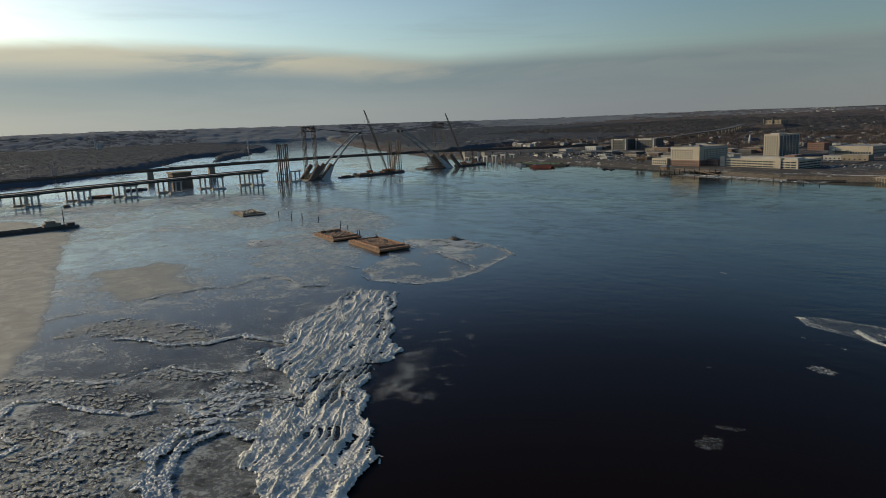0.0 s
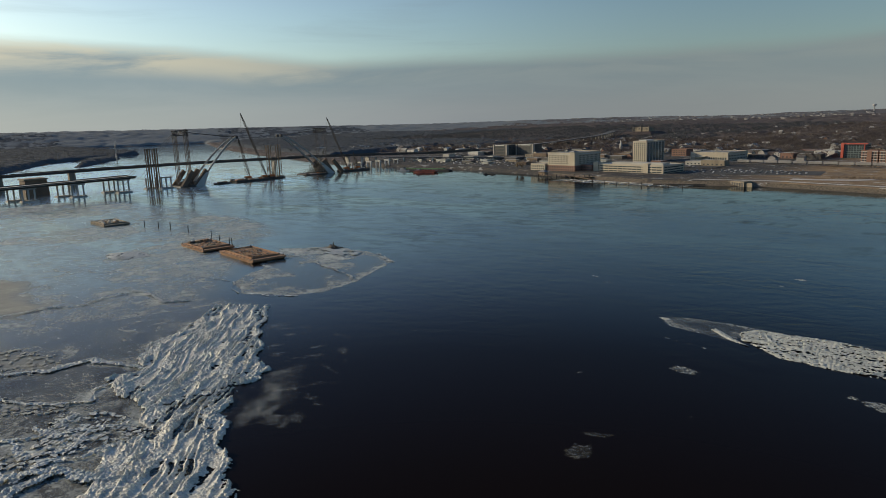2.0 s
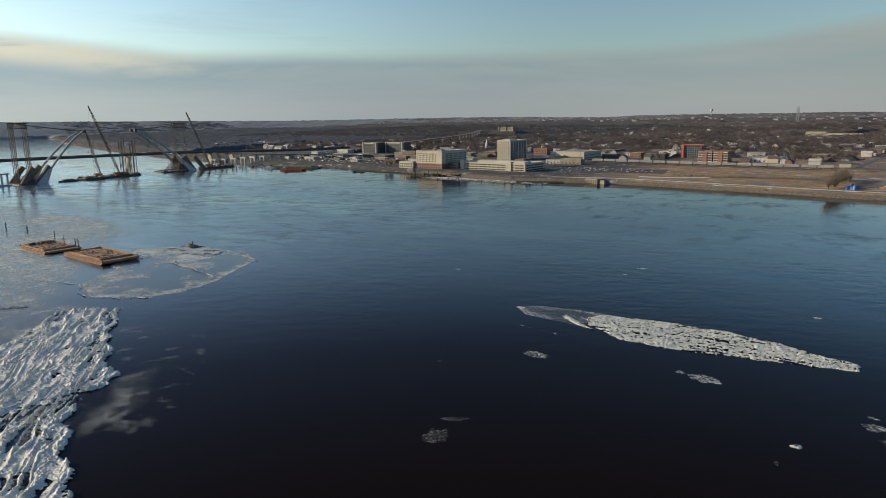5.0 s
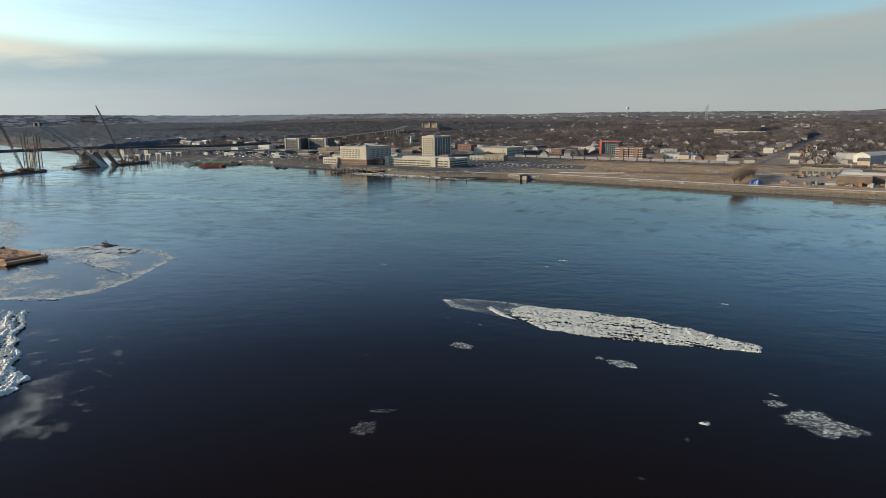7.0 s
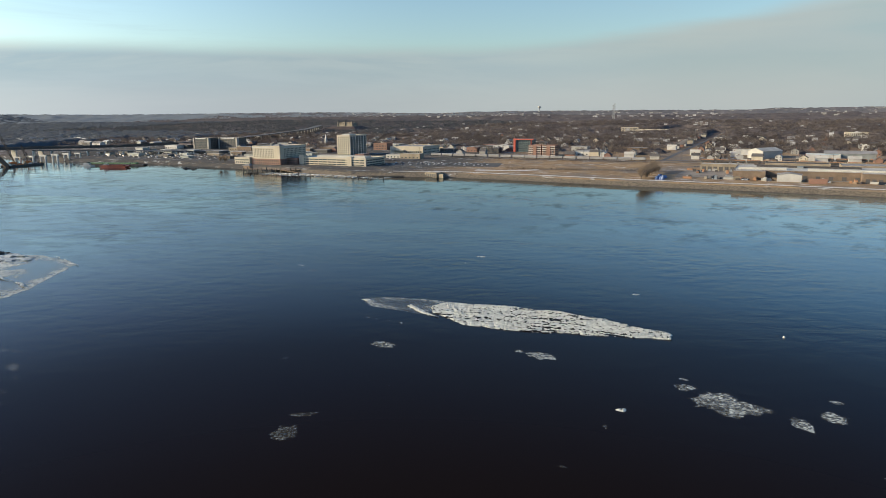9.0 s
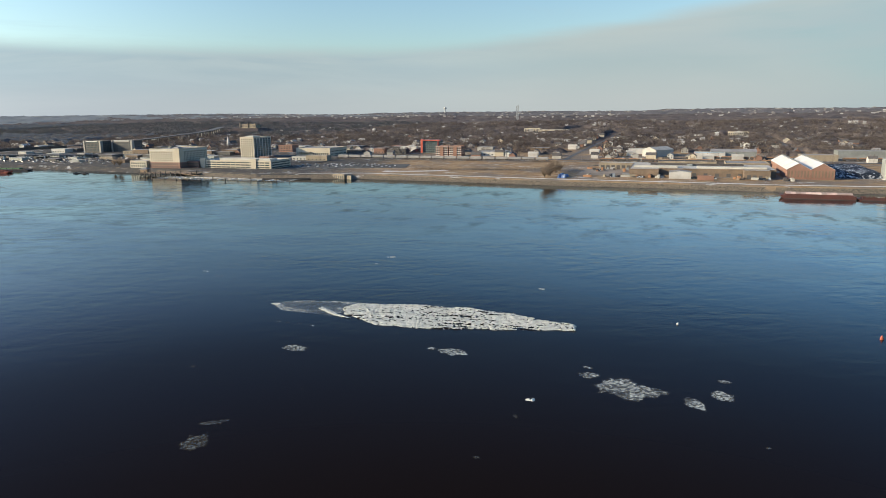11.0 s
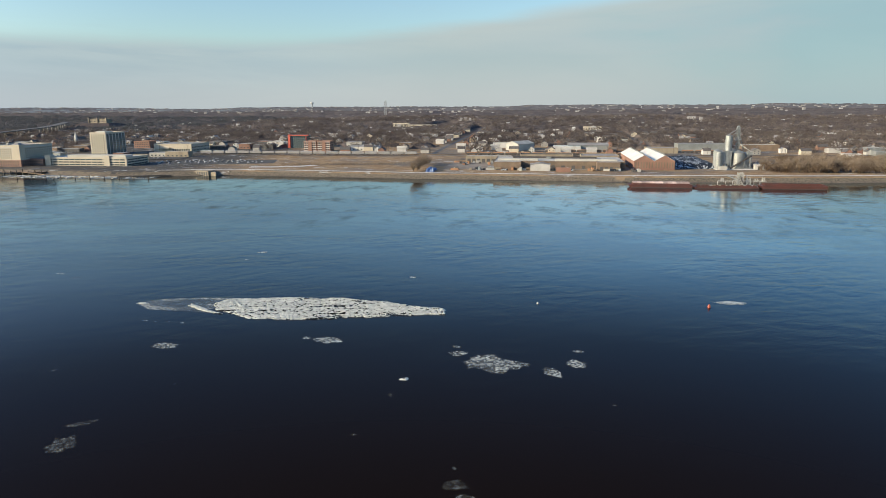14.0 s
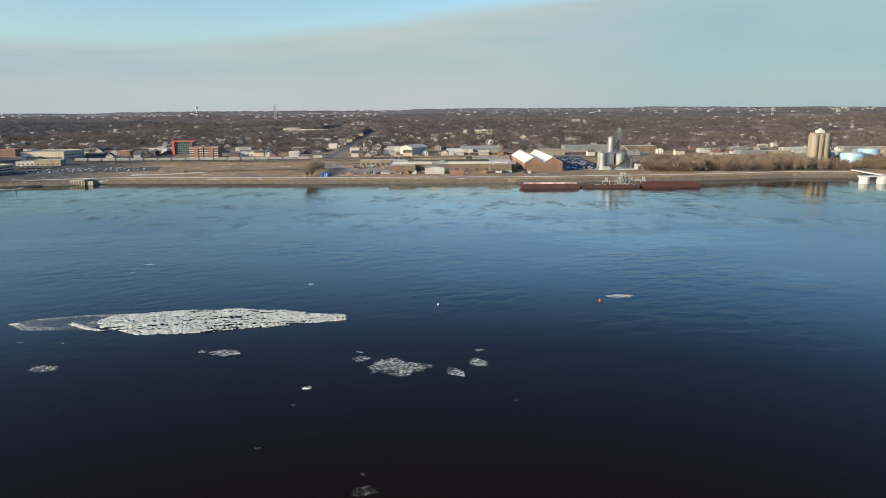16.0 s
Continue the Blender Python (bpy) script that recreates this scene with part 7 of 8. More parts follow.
for k in range(12):
    p, q = Vector((-1175 + 26 * k, 740 + 16 * k, 15.5 - 0.6 * k)), Vector((-1149 + 26 * k, 756 + 16 * k, 14.9 - 0.6 * k))
    part("deck_span", Geo().beam(p, q, 12, 1.6), M["road"], h)
    for s in (-4, 4):
        part("column", Geo().tube(p.x + s, p.y - s, 0, p.z - 0.8, 1.2, n=8), M["paleconc"], h)

# streets
ribbon("street", M["road"], ((-140, 960), (-140, 1081), (-134, 1300), (-130, 1430), (-127, 1673), (-126, 2000)), 6.5, 0.25, "grey street running straight up the slope", "street")
ribbon("street", M["road"], ((-900, 975), (-500, 962), (-140, 966), (150, 968), (600, 990)), 14, 0.22, "grey street along the railway", "street")
ribbon("street", M["road"], ((190, 1090), (190, 1300), (196, 1600)), 9, 0.25, "grey street climbing through the woods", "street")
ribbon("parking_lot", M["asphalt"], ((-480, 800), (-400, 815), (-330, 835)), 60, 0.2, "dark asphalt car park by the levee", "car park")
ribbon("parking_lot", M["asphalt"], ((-760, 850), (-660, 856), (-480, 880)), 50, 0.2, "dark asphalt car park behind the garage", "car park")


def car_at(x, y, turn, seed):
    global CAR
    p = pose(x, y, ground_at(x, y) + 0.28, 0, 0, turn)
    if CAR is None:
        CAR = thing("parked_car", 0, 0, 0, 0, "small parked car on the asphalt", "car", "parked cars")
        part("body", Geo().box(-2.2, 2.2, -0.9, 0.9, 0.3, 0.95).prism([(-1.5, -0.85), (1.2, -0.85), (1.2, 0.85), (-1.5, 0.85)], 0.95, 1.5, 0.78), M["carpaint"], CAR)
        for wx in (-1.4, 1.4):
            for wy in (-0.92, 0.74):
                part("wheel", Geo().box(wx - 0.33, wx + 0.33, wy, wy + 0.18, 0, 0.64), M["darksteel"], CAR)
        CAR.matrix_basis = p
    else:
        copy_thing(CAR, p)


CAR = None
ribbon("gravel_pad", M["snowpath"], ((-330, 752), (-300, 756), (-272, 768), (-258, 782)), 13, 0.3, "pale curved gravel track round a berm", "track")
ribbon("footpath", M["gravel"], ((-258, 782), (-230, 800), (-180, 812), (-120, 815)), 4, 0.3, "tan footpath across the field", "path")
rng = random.Random(77)
for k in range(46):
    row = k % 4
    car_at(-478 + (k // 4) * 12 + rng.uniform(-2, 2), 785 + row * 13 + (k // 4) * 2.4 + rng.uniform(-1, 1), 90 + rng.uniform(-4, 4), k)
for k in range(165):
    car_at(-1060 + (k % 15) * 19 + rng.uniform(-4, 4), 770 + (k // 15) * 13 + (k % 15) * 0.5 + rng.uniform(-2, 2), rng.choice((0, 90, 90)), k)
for k in range(30):
    car_at(-750 + (k // 2) * 17 + rng.uniform(-3, 3), 842 + (k % 2) * 16 + (k // 2) * 1.6, 90, k)

# houses on the slope
def house_kind(w, d, h, r, wall, roof, seed):
    t = thing("house", 0, 0, 0, 0, "small gabled house with pale siding among bare trees", "house", "houses on the slope")
    part("wall", Geo().gable(-w / 2, w / 2, -d / 2, d / 2, -2, h, r), M[wall], t)
    top = part("roof", Geo().slab_roof(-w / 2, w / 2, -d / 2, d / 2, h, r, 0.5, 0.25), M[roof], t)
    part("chimney", Geo().box(w * 0.15, w * 0.15 + 0.8, 1, 1.8, h, r + 1.0), M["brick"], top)
    me = PANES.setdefault((1.2, 1.5), pane_mesh(1.2, 1.5))
    for x in (-w / 4, w / 4):
        for z in (1.0, 3.8)[: 2 if h > 5 else 1]:
            part("window", me, M["glass"], t, at=pose(x, -d / 2 - 0.02, z))
    return t


KINDS = [("siding", "darkroof"), ("dullwhite", "darkroof"), ("siding", "greyroof"), ("brick", "darkroof"), ("cream", "darkroof"), ("white", "paleroof")]
protos = [None] * 6
rng = random.Random(9)
TAKEN = ((-620, -480, 950, 1040), (-680, -600, 900, 1090), (-1060, -940, 970, 1050), (-410, -290, 985, 1100), (-45, 45, 1020, 1120), (60, 130, 1000, 1120), (160, 310, 990, 1085), (-153, -114, 0, 1800), (184, 202, 0, 1700), (300, 380, 1050, 1100))
count = 0
HOUSES = []
while count < 330:
    x, y = rng.uniform(-1500, 900), 985 + 560 * rng.random() ** 1.9
    if any(a < x < b and c < y < d for a, b, c, d in TAKEN) or any((x - a) ** 2 + (y - b) ** 2 < 22**2 for a, b in HOUSES) or (x < -1000 and y < 1080):
        continue
    HOUSES.append((x, y))
    k = rng.randrange(6)
    p = pose(x, y, ground_at(x, y) + 0.1, 0, 0, rng.choice((0, 0, 90, 90, 180)) + rng.uniform(-6, 6))
    if protos[k] is None:
        protos[k] = house_kind(rng.uniform(8, 11), rng.uniform(10, 15), rng.uniform(4.6, 6.2), rng.uniform(7.6, 9.4), *KINDS[k], k)
        protos[k].matrix_basis = p
    else:
        copy_thing(protos[k], p)
    count += 1
# rows that line the straight street
for k in range(22):
    for s in (-1, 1):
        x, y = -133 + s * rng.uniform(17, 30), 1075 + k * 24 + rng.uniform(-7, 7)
        HOUSES.append((x, y))
        if rng.random() < 0.3:
            continue
        copy_thing(protos[rng.randrange(6)], pose(x, y, ground_at(x, y) + 0.1, 0, 0, rng.choice((0, 90, 90)) + rng.uniform(-7, 7)))

# low shops and depots behind the hotel and along the landing
rng = random.Random(55)
made = 0
while made < 46:
    x, y = rng.uniform(-1120, 120), rng.uniform(880, 1130)
    w0, d0 = rng.uniform(16, 44), rng.uniform(12, 24)
    if any(a - w0 < x < b and c - d0 < y < d for a, b, c, d in TAKEN) or abs(y - 937) < 22 or abs(y + d0 - 937) < 22 or (x > -500 and y < 975) or any(abs(x - a) < 34 and abs(y - b) < 24 for a, b in HOUSES):
        continue
    HOUSES.append((x + w0 / 2, y + d0 / 2))
    t = block("low_shop", x, x + w0, y, y + d0, rng.uniform(4.5, 8), rng.choice(("oldconc", "paleconc", "dullwhite", "brownbrick", "brick", "galv", "darkwall")), rng.choice(("paleroof", "greyroof", "greyroof", "white")), "low flat-roofed shop among the streets", "shop", None, 0.4, "low shops")
    windows(t, "s", 1, w0 - 1, -0.02, 1.0, 1, max(2, int(w0 / 6)), 2.4, 1.8, 3)
    made += 1
for k in range(15):
    x, y = -1090 + (k % 5) * 74 + rng.uniform(-10, 10), 800 + (k // 5) * 52 + rng.uniform(-8, 8)
    if x > -735:
        continue
    t = block("low_shop", x, x + rng.uniform(14, 30), y, y + rng.uniform(9, 14), rng.uniform(3, 4.5), rng.choice(("oldconc", "darkwall", "galv", "brownbrick")), rng.choice(("paleroof", "greyroof", "darkroof")), "low flat-roofed shop near the bridge landing", "shop", None, 0.4, "low shops")
# sheds and tanks beyond the viaduct
rng = random.Random(81)
for k in range(44):
    x, y = rng.uniform(-1900, -1060), rng.uniform(1010, 1240)
    if y - np.interp(x, SHORE_X, SHORE_Y) < 120 or any(abs(x - a) < 26 and abs(y - b) < 20 for a, b in HOUSES):
        continue
    HOUSES.append((x, y))
    gabled("depot_shed", x, y, rng.choice((0, 90)), rng.uniform(9, 16), rng.uniform(14, 30), rng.uniform(4.5, 7.5), rng.uniform(8, 10), rng.choice(("white", "dullwhite", "siding", "bluetank", "galv")), rng.choice(("whiteroof", "greyroof", "paleroof")), "pale metal shed on the flats by the bridge", "shed", "sheds by the bridge")
# distant roofs and halls, too small to tell apart
far = np.random.RandomState(12)
g = Geo()
for k in range(2300):
    x, y = far.uniform(-3200, 2600), 1250 + 3500 * far.rand() ** 1.4
    if math.hypot(x, y) > 4850 or (x < -1100 and y < 3000) or y - np.interp(x, SHORE_X, SHORE_Y) < 500 or abs(x + 130) < 40:
        continue
    big = far.rand() < 0.6 and y > 3000
    if not big and (far.rand() < 0.4 or any(abs(x - hx) < 16 and abs(y - hy) < 14 for hx, hy in HOUSES)):
        continue
    s = far.uniform(6, 16) if big else far.uniform(7, 11)
    z, h = ground_at(x, y), (far.uniform(11, 14) if big else far.uniform(4.5, 6.5)) + (1.5 if y > 1700 else 0)
    g.box(x - s / 2, x + s / 2, y - s / 3, y + s / 3, z - 2, z + h)
    if not big:
        g.add([(x - s / 2, y - s / 3, z + h + 0.01), (x + s / 2, y - s / 3, z + h + 0.01), (x + s / 2, y + s / 3, z + h + 0.01), (x - s / 2, y + s / 3, z + h + 0.01), (x - s / 2, y, z + h + 3), (x + s / 2, y, z + h + 3)], [(0, 1, 5, 4), (2, 3, 4, 5), (0, 4, 3), (1, 2, 5)])
solid("far_houses", g, M["farwall"], "distant pale houses and halls among the woods", "houses", kind="stuff")

# landmarks on the hill
t = block("hill_school", -372, -330, 1765, 1785, 11, "cream", "greyroof", "long cream brick school on the hill", "school")
part("wing", Geo().box(42.004, 120, -30, -12, -3, 9), M["cream"], t)
windows(t, "s", 1, 41, -0.02, 2, 3, 10, 2.4, 1.8, 3.2)
t = block("hill_villa", -1208, -1152, 1708, 1730, 9, "oldconc", "darkroof", "large tan stone villa with turrets on the hill", "villa", ground_at(-1180, 1719) + 17)
part("terrace", Geo().add([(-14, -16, -1.504), (70, -16, -1.504), (70, 34, -1.504), (-14, 34, -1.504), (-70, -90, -22), (126, -90, -22), (126, 90, -22), (-70, 90, -22)], [(0, 1, 2, 3), (4, 5, 1, 0), (5, 6, 2, 1), (6, 7, 3, 2), (7, 4, 0, 3)]), M["ground"], t, "brown grassed terrace under the villa")
for x in (2, 28, 54):
    tower = part("turret", Geo().tube(x, 0, -2, 12.5, 2.4, n=10), M["oldconc"], t)
    part("turret_roof", Geo().tube(x, 0, 12.504, 15.5, 2.7, 0.2, n=10), M["darkroof"], tower)
windows(t, "s", 4, 52, -0.02, 2, 2, 12, 1.6, 2.2, 4)
t = block("hill_mansion", 115, 157, 1606, 1622, 9, "cream", "darkroof", "cream colonial mansion on the wooded hill", "mansion")
for k in range(6):
    part("column", Geo().tube(12 + k * 3.6, -3, -1, 8, 0.5, n=8), M["white"], t)
part("portico", Geo().add([(10, -4, 8.004), (32, -4, 8.004), (21, -4, 12), (10, 0, 8.004), (32, 0, 8.004), (21, 0, 12)], [(0, 1, 2), (5, 4, 3), (0, 3, 4, 1), (1, 4, 5, 2), (2, 5, 3, 0)]), M["white"], t)
windows(t, "s", 1, 41, -0.02, 1.5, 2, 11, 1.4, 2.0, 3.6)


def water_tower(x, y, z, top, r, label):
    t = thing("water_tower", x, y, z, 0, label, "water tower")
    part("stem", Geo().tube(0, 0, -5, top - r * 1.4, r * 0.35, r * 0.3, n=12), M["white"], t)
    tank = Geo()
    prof = [(0.3, -1.0), (0.75, -0.75), (1.0, -0.2), (1.0, 0.25), (0.72, 0.72), (0.1, 0.95)]
    for (ra, za), (rb, zb) in zip(prof, prof[1:]):
        tank.tube(0, 0, top - r + za * r * 0.7, top - r + zb * r * 0.7, ra * r, rb * r, n=18)
    part("tank", tank, M["white"], t, smooth=True)


water_tower(-1416, 4206, ground_at(-1416, 4206), 97 - ground_at(-1416, 4206), 10, "white water tower far off on the horizon")
for x, y, h in ((-613, 2757, 70), (-622, 2770, 64), (-2140, 520, 60), (-1330, -20, 48)):
    z = ground_at(x, y)
    solid("radio_mast", truss_tower(Geo(), 0, 0, z - 1, z + h, 1.5, 8, 0.5), M["steel"], "thin lattice radio mast above the trees", "radio mast", "radio masts", at=pose(x, y, 0))
t = thing("far_mill", -3900, 205, ground_at(-3900, 205), 0, "pale grain mill far off beyond the island", "mill")
part("stack", Geo().tube(0, 0, 0, 58, 5, n=10), M["paleconc"], t)
part("house", Geo().box(10, 30, 8, 26, 0, 40), M["paleconc"], t)
for k in range(14):
    x, y = -1650 - 90 * (k % 7) - 30 * (k // 7), -330 + 40 * (k % 3) + 160 * (k // 7)
    block("island_shed", x, x + 34, y, y + 26, 9, ("white", "paleconc")[k % 2], "paleroof", "white shed on the wooded island", "shed", None, 0.4, "island sheds")

import itertools


# ---- woods ----
g = (1 + 5**0.5) / 2
BALL = np.array([(a, b * g, 0) for a in (-1, 1) for b in (-1, 1)] + [(0, a, b * g) for a in (-1, 1) for b in (-1, 1)] + [(b * g, 0, a) for a in (-1, 1) for b in (-1, 1)], float)
BALL /= np.linalg.norm(BALL[0])
BALL_FACES = np.array([t for t in itertools.combinations(range(12), 3) if all(np.linalg.norm(BALL[a] - BALL[b]) < 1.2 for a, b in itertools.combinations(t, 2))])
BALL_FACES = np.array([t if np.dot(np.cross(BALL[t[1]] - BALL[t[0]], BALL[t[2]] - BALL[t[0]]), BALL[t[0]]) > 0 else t[::-1] for t in BALL_FACES])


def twig_mass(xs, ys, zs, hs, rs, count, seed, width=0.16, core=0.0):
    """Bare crowns: a trunk, tapering limbs and many small tufts of twigs each, as arrays of triangles."""
    rng = np.random.RandomState(seed)
    n, limbs = len(xs), max(3, count // 5)
    base = np.stack([xs, ys, zs], -1)
    size = np.stack([rs, rs, 0.40 * hs], -1)[:, None]

    def crown(k, low, high):
        d = rng.normal(size=(n, k, 3))
        d /= np.linalg.norm(d, axis=-1, keepdims=True)
        p = d * rng.uniform(low, high, (n, k, 1)) * size
        p[..., 2] += 0.62 * hs[:, None]
        return p

    tuft = crown(count, 0.45, 1.02)
    bits = rng.normal(size=(n, count, 3, 3)) * (width * 1.15 * rs[:, None, None, None])
    tri = tuft[:, :, None] + bits
    tip = crown(limbs, 0.6, 1.0)
    side = rng.normal(size=(n, limbs, 3)) * (0.05 * rs[:, None, None])
    root = np.zeros_like(tip)
    root[..., 2] = hs[:, None] * rng.uniform(0.15, 0.4, (n, limbs))
    arm = np.stack([root + side, root - side, tip], 2)
    trunk = np.array([[-0.03, 0, -0.08], [0.03, 0, -0.08], [0, 0, 0.6]])[None, None] * hs[:, None, None, None]
    verts = (np.concatenate([tri, arm, trunk], 1) + base[:, None, None]).reshape(-1, 3)
    faces = np.arange(len(verts)).reshape(-1, 3)
    if core:
        # the dense middle of each crown, uneven
        lump = BALL[None] * rng.uniform(0.55, 1.0, (n, 12, 1)) * size * core + base[:, None]
        lump[..., 2] += 0.60 * hs[:, None]
        faces = np.concatenate([faces, (len(verts) + 12 * np.arange(n)[:, None, None] + BALL_FACES[None]).reshape(-1, 3)])
        verts = np.concatenate([verts, lump.reshape(-1, 3)])
    return verts, faces


def scatter(n, xr, yr, seed, ok):
    rng = np.random.RandomState(seed)
    x, y = rng.uniform(*xr, n), rng.uniform(*yr, n)
    m = ok(x, y)
    return x[m], y[m]


TAKEN_ARR = TAKEN + ((-700, -470, 700, 900), (-50, 310, 700, 1000), (-480, -100, 700, 965), (480, 700, 800, 900), (-1240, -1120, 1630, 1760), (-382, -245, 1715, 1790), (108, 164, 1580, 1626))


def free(x, y):
    m = np.ones(len(x), bool)
    for a, b, c, d in TAKEN_ARR:
        m &= ~((x > a) & (x < b) & (y > c) & (y < d))
    return m


def woods(name, n, xr, yr, seed, ok, hs, count, mat, label, width=0.16, core=0.0):
    x, y = scatter(n, xr, yr, seed, ok)
    z = land_height(x, y)
    m = z > 1.5
    x, y, z = x[m], y[m], z[m]
    rng = np.random.RandomState(seed + 1)
    h = rng.uniform(*hs, len(x))
    v, f = twig_mass(x, y, z, h, h * rng.uniform(0.42, 0.62, len(x)), count, seed + 2, width, core)
    solid(name, array_mesh(name, v, f, mat, True), mat, label, "woods", kind="stuff")


shore = lambda x, y: y - np.interp(x, SHORE_X, SHORE_Y)
clump = lambda x, y, s, t: fbm(x / s, y / s, 91, 3) > t
near_row = lambda x, y: (y > 1110) | (fbm(x / 40, y / 40, 17, 2) > 0.55)


def canopy(name, mat, xs, ys, cell, size, tall, seed, density, label, twig, sprays, spray):
    """The closed top of a wood: crowns side by side, sinking under the ground where the wood thins out."""
    gx, gy = np.meshgrid(np.arange(xs[0], xs[1], cell), np.arange(ys[0], ys[1], cell))
    gx, gy = gx + (lattice(gx * 7, gy * 7, seed) - 0.5) * cell * 0.7, gy + (lattice(gx * 7, gy * 7, seed + 1) - 0.5) * cell * 0.7
    ground = land_height(gx, gy)
    edge = np.minimum(np.minimum(gx - xs[0], xs[1] - gx), np.minimum(gy - ys[0], ys[1] - gy))
    den = density(gx, gy) * (ground > 2.0) * step(edge, 0.0, 3 * cell)
    for a, b, c, d in TAKEN_ARR:
        if max(a, xs[0]) < min(b, xs[1]) and max(c, ys[0]) < min(d, ys[1]):
            den = den * ~((gx > a) & (gx < b) & (gy > c) & (gy < d))
    if ys[0] < 1600:
        for hx, hy in HOUSES:
            rows = np.abs(gy - hy) < 16
            near = rows & (np.abs(gx - hx) < 16)
            den[near] *= step(np.hypot(gx[near] - hx, gy[near] - hy), 7, 15)
    up = tall * (0.35 + 0.65 * blobs(gx, gy, size, seed) + 0.25 * (fbm(gx / (size * 0.45), gy / (size * 0.45), seed + 4, 2) - 0.5)) * (0.75 + 0.5 * fbm(gx / 90, gy / 90, seed + 5, 2))
    up = up * (0.92 + 0.16 * lattice(np.arange(gx.size).reshape(gx.shape), np.zeros(gx.shape), seed + 9))
    gz = ground - 1.5 + den * (up * 0.85 + 1.5)
    # sprays of twigs over the crowns
    rng = np.random.RandomState(seed)
    seat = np.stack([gx, gy, gz], -1)[den > 0.5]
    seat = seat[rng.randint(0, len(seat), int(len(seat) * sprays))]
    seat = seat + rng.normal(size=seat.shape) * (0.5 * cell, 0.5 * cell, 0.09 * tall)
    tri = (seat[:, None] + rng.normal(size=(len(seat), 3, 3)) * (spray, spray, spray * 0.8)).reshape(-1, 3)
    m = den > 0.03
    nx, ny = gx.shape[1], gx.shape[0]
    f = m[:-1, :-1] | m[1:, :-1] | m[:-1, 1:] | m[1:, 1:]
    i = (np.arange(ny - 1)[:, None] * nx + np.arange(nx - 1)[None])[f]
    quads = np.stack([i, i + 1, i + nx + 1, i + nx], 1)
    used = np.zeros(nx * ny, bool)
    used[quads.ravel()] = True
    order = np.cumsum(used) - 1
    places = np.stack([gx, gy, gz], -1).reshape(-1, 3)[used]
    solid(name, array_mesh(name, places, order[quads], mat, True), mat, label, "woods", kind="stuff")
    solid("twig_sprays", array_mesh("twig_sprays", tri, np.arange(len(tri)).reshape(-1, 3), twig), twig, "fine bare twigs over the tree crowns", "twigs", kind="stuff")


soft_clump = lambda x, y, s, t: step(fbm(x / s, y / s, 91, 3), t - 0.03, t + 0.05)
north_of = lambda x, y, v: step(shore(x, y), v, v + 30)
canopy("town_canopy", M["canopy"], (-1600, 1100), (1060, 1500), 3.2, 8.5, 6.5, 401, lambda x, y: step(fbm(x / 60, y / 45, 92, 3), 0.57 - 0.20 * step(y, 1180, 1450), 0.64 - 0.20 * step(y, 1180, 1450)), "bare brown trees crowded between the houses", M["twigs"], 2.2, 0.5)
canopy("hill_canopy", M["canopy"], (-900, 1700), (1480, 2500), 6.0, 15.0, 10.0, 403, lambda x, y: soft_clump(x, y, 120, 0.34) * north_of(x, y, 420), "bare brown winter woods on the slope", M["twigs"], 1.2, 0.8)
# western slope and farther woods: colours greyed to imitate haze
canopy("hill_canopy", M["midcanopy"], (-2300, -880), (1480, 2500), 6.0, 15.0, 10.0, 404, lambda x, y: soft_clump(x, y, 120, 0.34) * north_of(x, y, 420), "bare winter woods on the slope, greyed for haze", M["hazetwigs"], 1.2, 0.8)
canopy("mid_canopy", M["midcanopy"], (-3300, 2400), (2460, 3500), 9.0, 21.0, 13.0, 405, lambda x, y: soft_clump(x, y, 200, 0.32), "brown winter woods beyond the hill, slightly greyed for haze", M["hazetwigs"], 0.8, 1.1)
canopy("far_canopy", M["farcanopy"], (-3800, 3000), (3460, 4900), 12.0, 28.0, 14.0, 406, lambda x, y: soft_clump(x, y, 260, 0.30) * (np.hypot(x, y) < 4900), "distant woods to the horizon, paled for haze", M["hazetwigs"], 0.5, 1.3)
# western bank and island: haze is painted into both their colours
canopy("west_canopy", M["hazecanopy"], (-4600, -1300), (800, 2500), 7.5, 19.0, 13.0, 407, lambda x, y: north_of(x, y, 70) * ((x < -2300) | (y < 1500)) * np.where(x > -1500, north_of(x, y, 430), 1.0), "bare woods on the western bank, coloured blue-grey for haze", M["hazetwigs"], 1.0, 1.3)
canopy("island_canopy", M["hazecanopy"], (-4700, -1290), (-880, 840), 9.0, 20.0, 12.0, 409, lambda x, y: step(np.maximum(inside(x, y, ISLAND), inside(x, y, ISLET)), 6, 22), "dense bare woods on the island, coloured blue-grey for haze", M["hazetwigs"], 1.2, 1.8)
# the rim's paleness is haze in its colours, the trees are bare
canopy("rim_canopy", M["rimcanopy"], (-5000, -1500), (-1600, 4700), 15.0, 55.0, 13.0, 413, lambda x, y: (np.hypot(x, y) > 4150) * (np.hypot(x, y) < 4940) * 1.0, "far wooded hills along the horizon, paled for haze", M["rimtwigs"], 1.2, 1.6)
woods("town_trees", 13000, (-1600, 1100), (985, 1500), 301, lambda x, y: free(x, y) & clump(x, y, 70, 0.38) & near_row(x, y), (7, 13), 30, M["twigs"], "bare brown street trees between the houses", 0.11)
woods("hill_trees", 9200, (-880, 1700), (1450, 2500), 303, lambda x, y: free(x, y) & (shore(x, y) > 420) & clump(x, y, 120, 0.36), (10, 17), 26, M["twigs"], "bare tree crowns standing out of the hillside woods", 0.11)
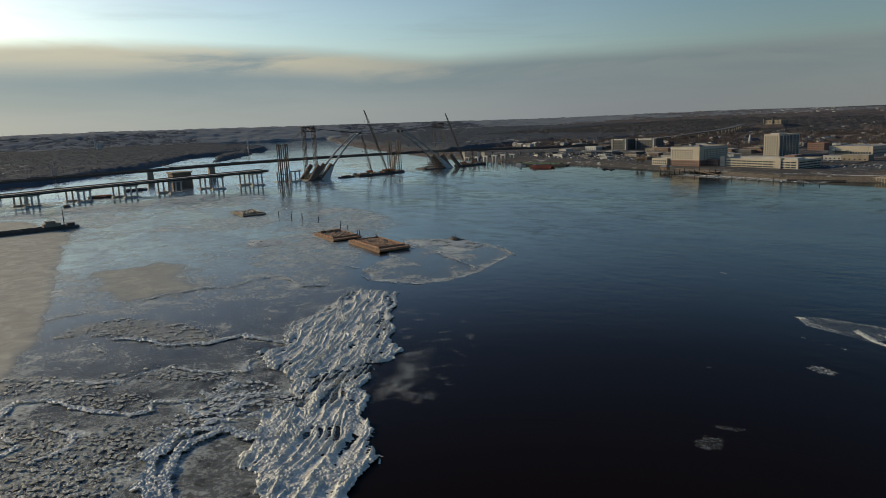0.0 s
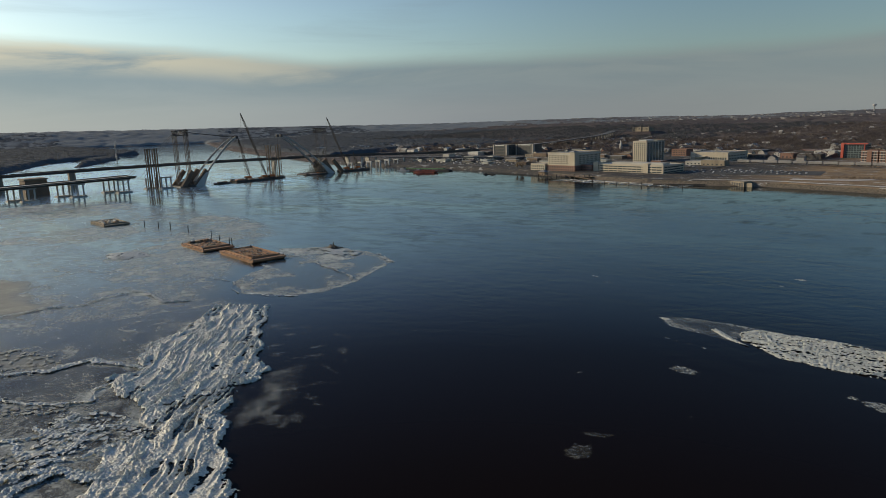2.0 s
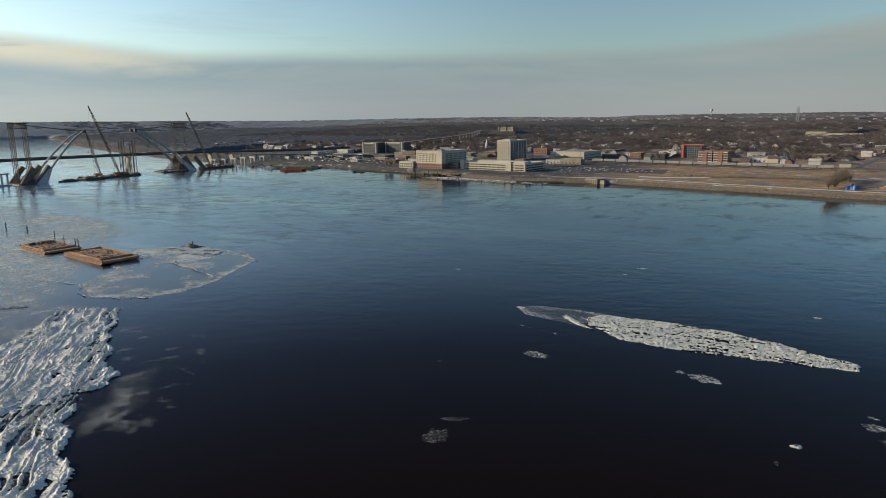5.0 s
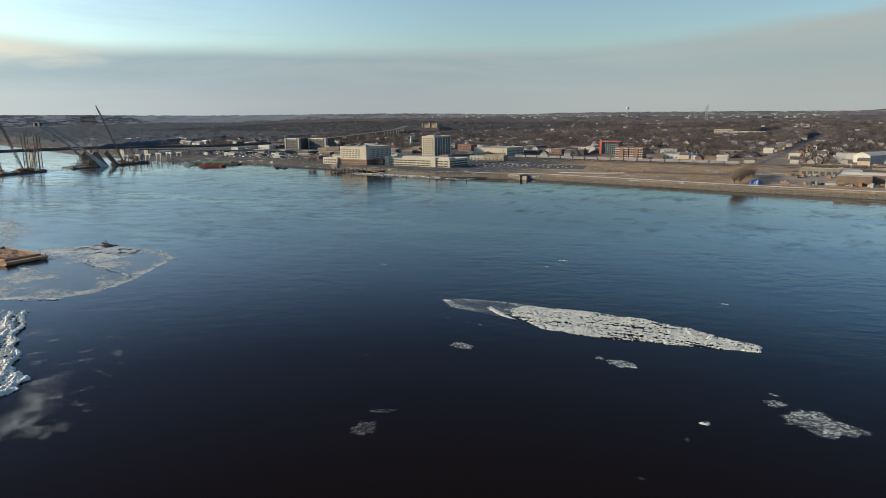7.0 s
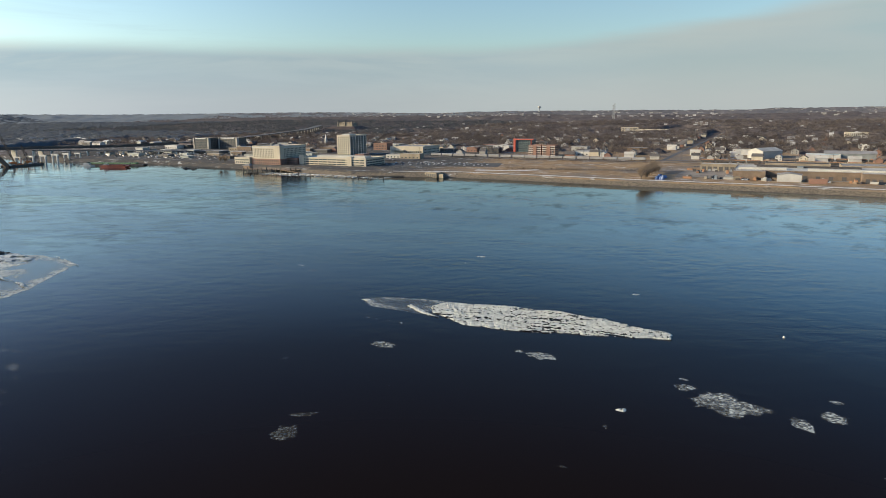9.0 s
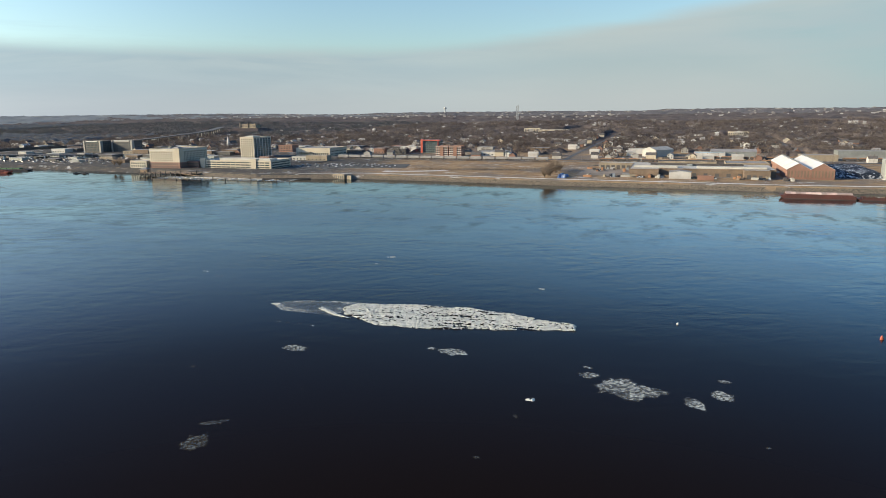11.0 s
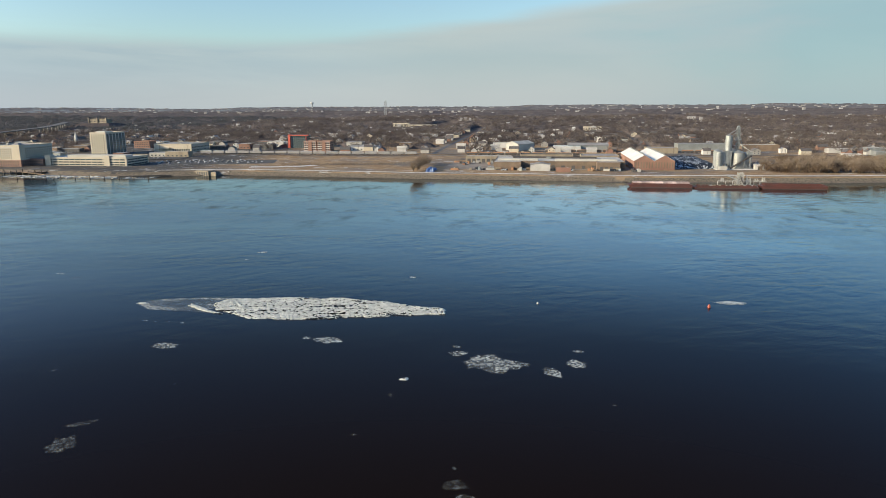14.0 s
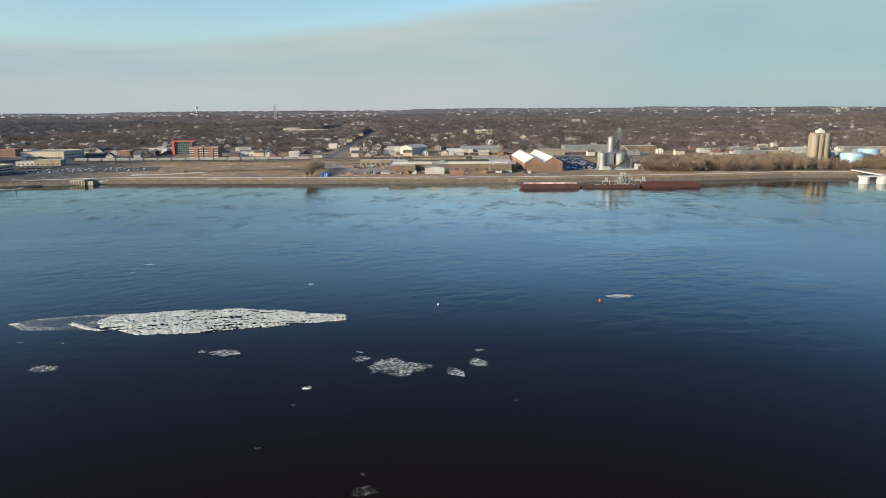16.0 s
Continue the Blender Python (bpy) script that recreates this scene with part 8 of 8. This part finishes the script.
# these three stands take the twigs with haze in their colour
woods("hill_trees", 4800, (-2300, -880), (1450, 2500), 304, lambda x, y: free(x, y) & (shore(x, y) > 420) & clump(x, y, 120, 0.36), (10, 17), 26, M["hazetwigs"], "bare tree crowns standing out of the hillside woods, greyed for haze", 0.11)
woods("west_trees", 1500, (-3200, -1150), (800, 2000), 307, lambda x, y: (shore(x, y) > 60) & free(x, y) & ((x < -1300) | (y > 1150)) & ((x < -1500) | (shore(x, y) > 430)), (9, 14), 24, M["hazetwigs"], "bare trees standing out of the western woods", 0.11)
woods("island_trees", 1800, (-3200, -1290), (-850, 900), 309, lambda x, y: (np.maximum(inside(x, y, ISLAND), inside(x, y, ISLET)) > 4), (9, 13), 22, M["hazetwigs"], "bare trees along the island's edge", 0.11)
woods("east_woods", 3500, (300, 1900), (1080, 1500), 311, lambda x, y: free(x, y) & clump(x, y, 90, 0.42), (8, 13), 28, M["twigs"], "bare brown woods on the flats downstream", 0.12)


def bank_tree(x, y, h, seed):
    """One bare tree: tapered trunk, limbs and a crown of fine sprays."""
    rng = random.Random(seed)
    t = thing("bare_tree", x, y, ground_at(x, y) - 0.2, rng.uniform(0, 360), "bare pale brown riverside tree", "tree", "trees on the bank")
    g = Geo().tube(0, 0, 0, h * 0.45, h * 0.026, h * 0.016, n=7)
    for k in range(6):
        a, r = rng.uniform(0, 6.28), rng.uniform(0.16, 0.3) * h
        z = h * rng.uniform(0.22, 0.42)
        g.beam((0, 0, z), (math.cos(a) * r, math.sin(a) * r, z + h * rng.uniform(0.25, 0.45)), h * 0.013)
    part("trunk", g, M["bark"], t)
    v, f = twig_mass(np.zeros(1), np.zeros(1), np.zeros(1), np.array([h]), np.array([h * 0.42]), 260, seed, 0.06)
    part("crown", array_mesh("crown", v, f, M["palewood"]), M["palewood"], t)
    return t


woods("river_brush", 3600, (255, 600), (738, 900), 321, lambda x, y: ((x > 305) | (y < 785)) & (shore(x, y) > 26) & clump(x, y, 16, 0.42), (2.5, 11.5), 56, M["brushwood"], "brown riverside brush and saplings", 0.08)
woods("berm_brush", 500, (-300, -120), (770, 822), 323, lambda x, y: np.abs(y - 776 - (x + 300) * 0.2) < 7, (2, 4), 30, M["palewood"], "reddish-tan brush along the berm", 0.14)
rng = random.Random(41)
trees = [bank_tree(300, 760, 13, 1), bank_tree(330, 762, 16, 2), bank_tree(360, 775, 12, 3)]
for k in range(150):
    x, y = rng.uniform(262, 480), 742 + 110 * rng.random() ** 1.3
    if (x < 305 and y > 795):
        continue
    copy_thing(trees[k % 3], pose(x, y, ground_at(x, y) - 0.2, 0, 0, rng.uniform(0, 360)))
for k in range(16):
    x, y = -122 + rng.uniform(-5, 4), 712 + k * 7
    copy_thing(trees[k % 3], pose(x, y, ground_at(x, y) - 0.2, 0, 0, rng.uniform(0, 360)))
for x, y in ((-740, 742), (-735, 746), (-730, 744)):
    copy_thing(trees[0], pose(x, y, ground_at(x, y) - 0.2, 0, 0, rng.uniform(0, 360)))
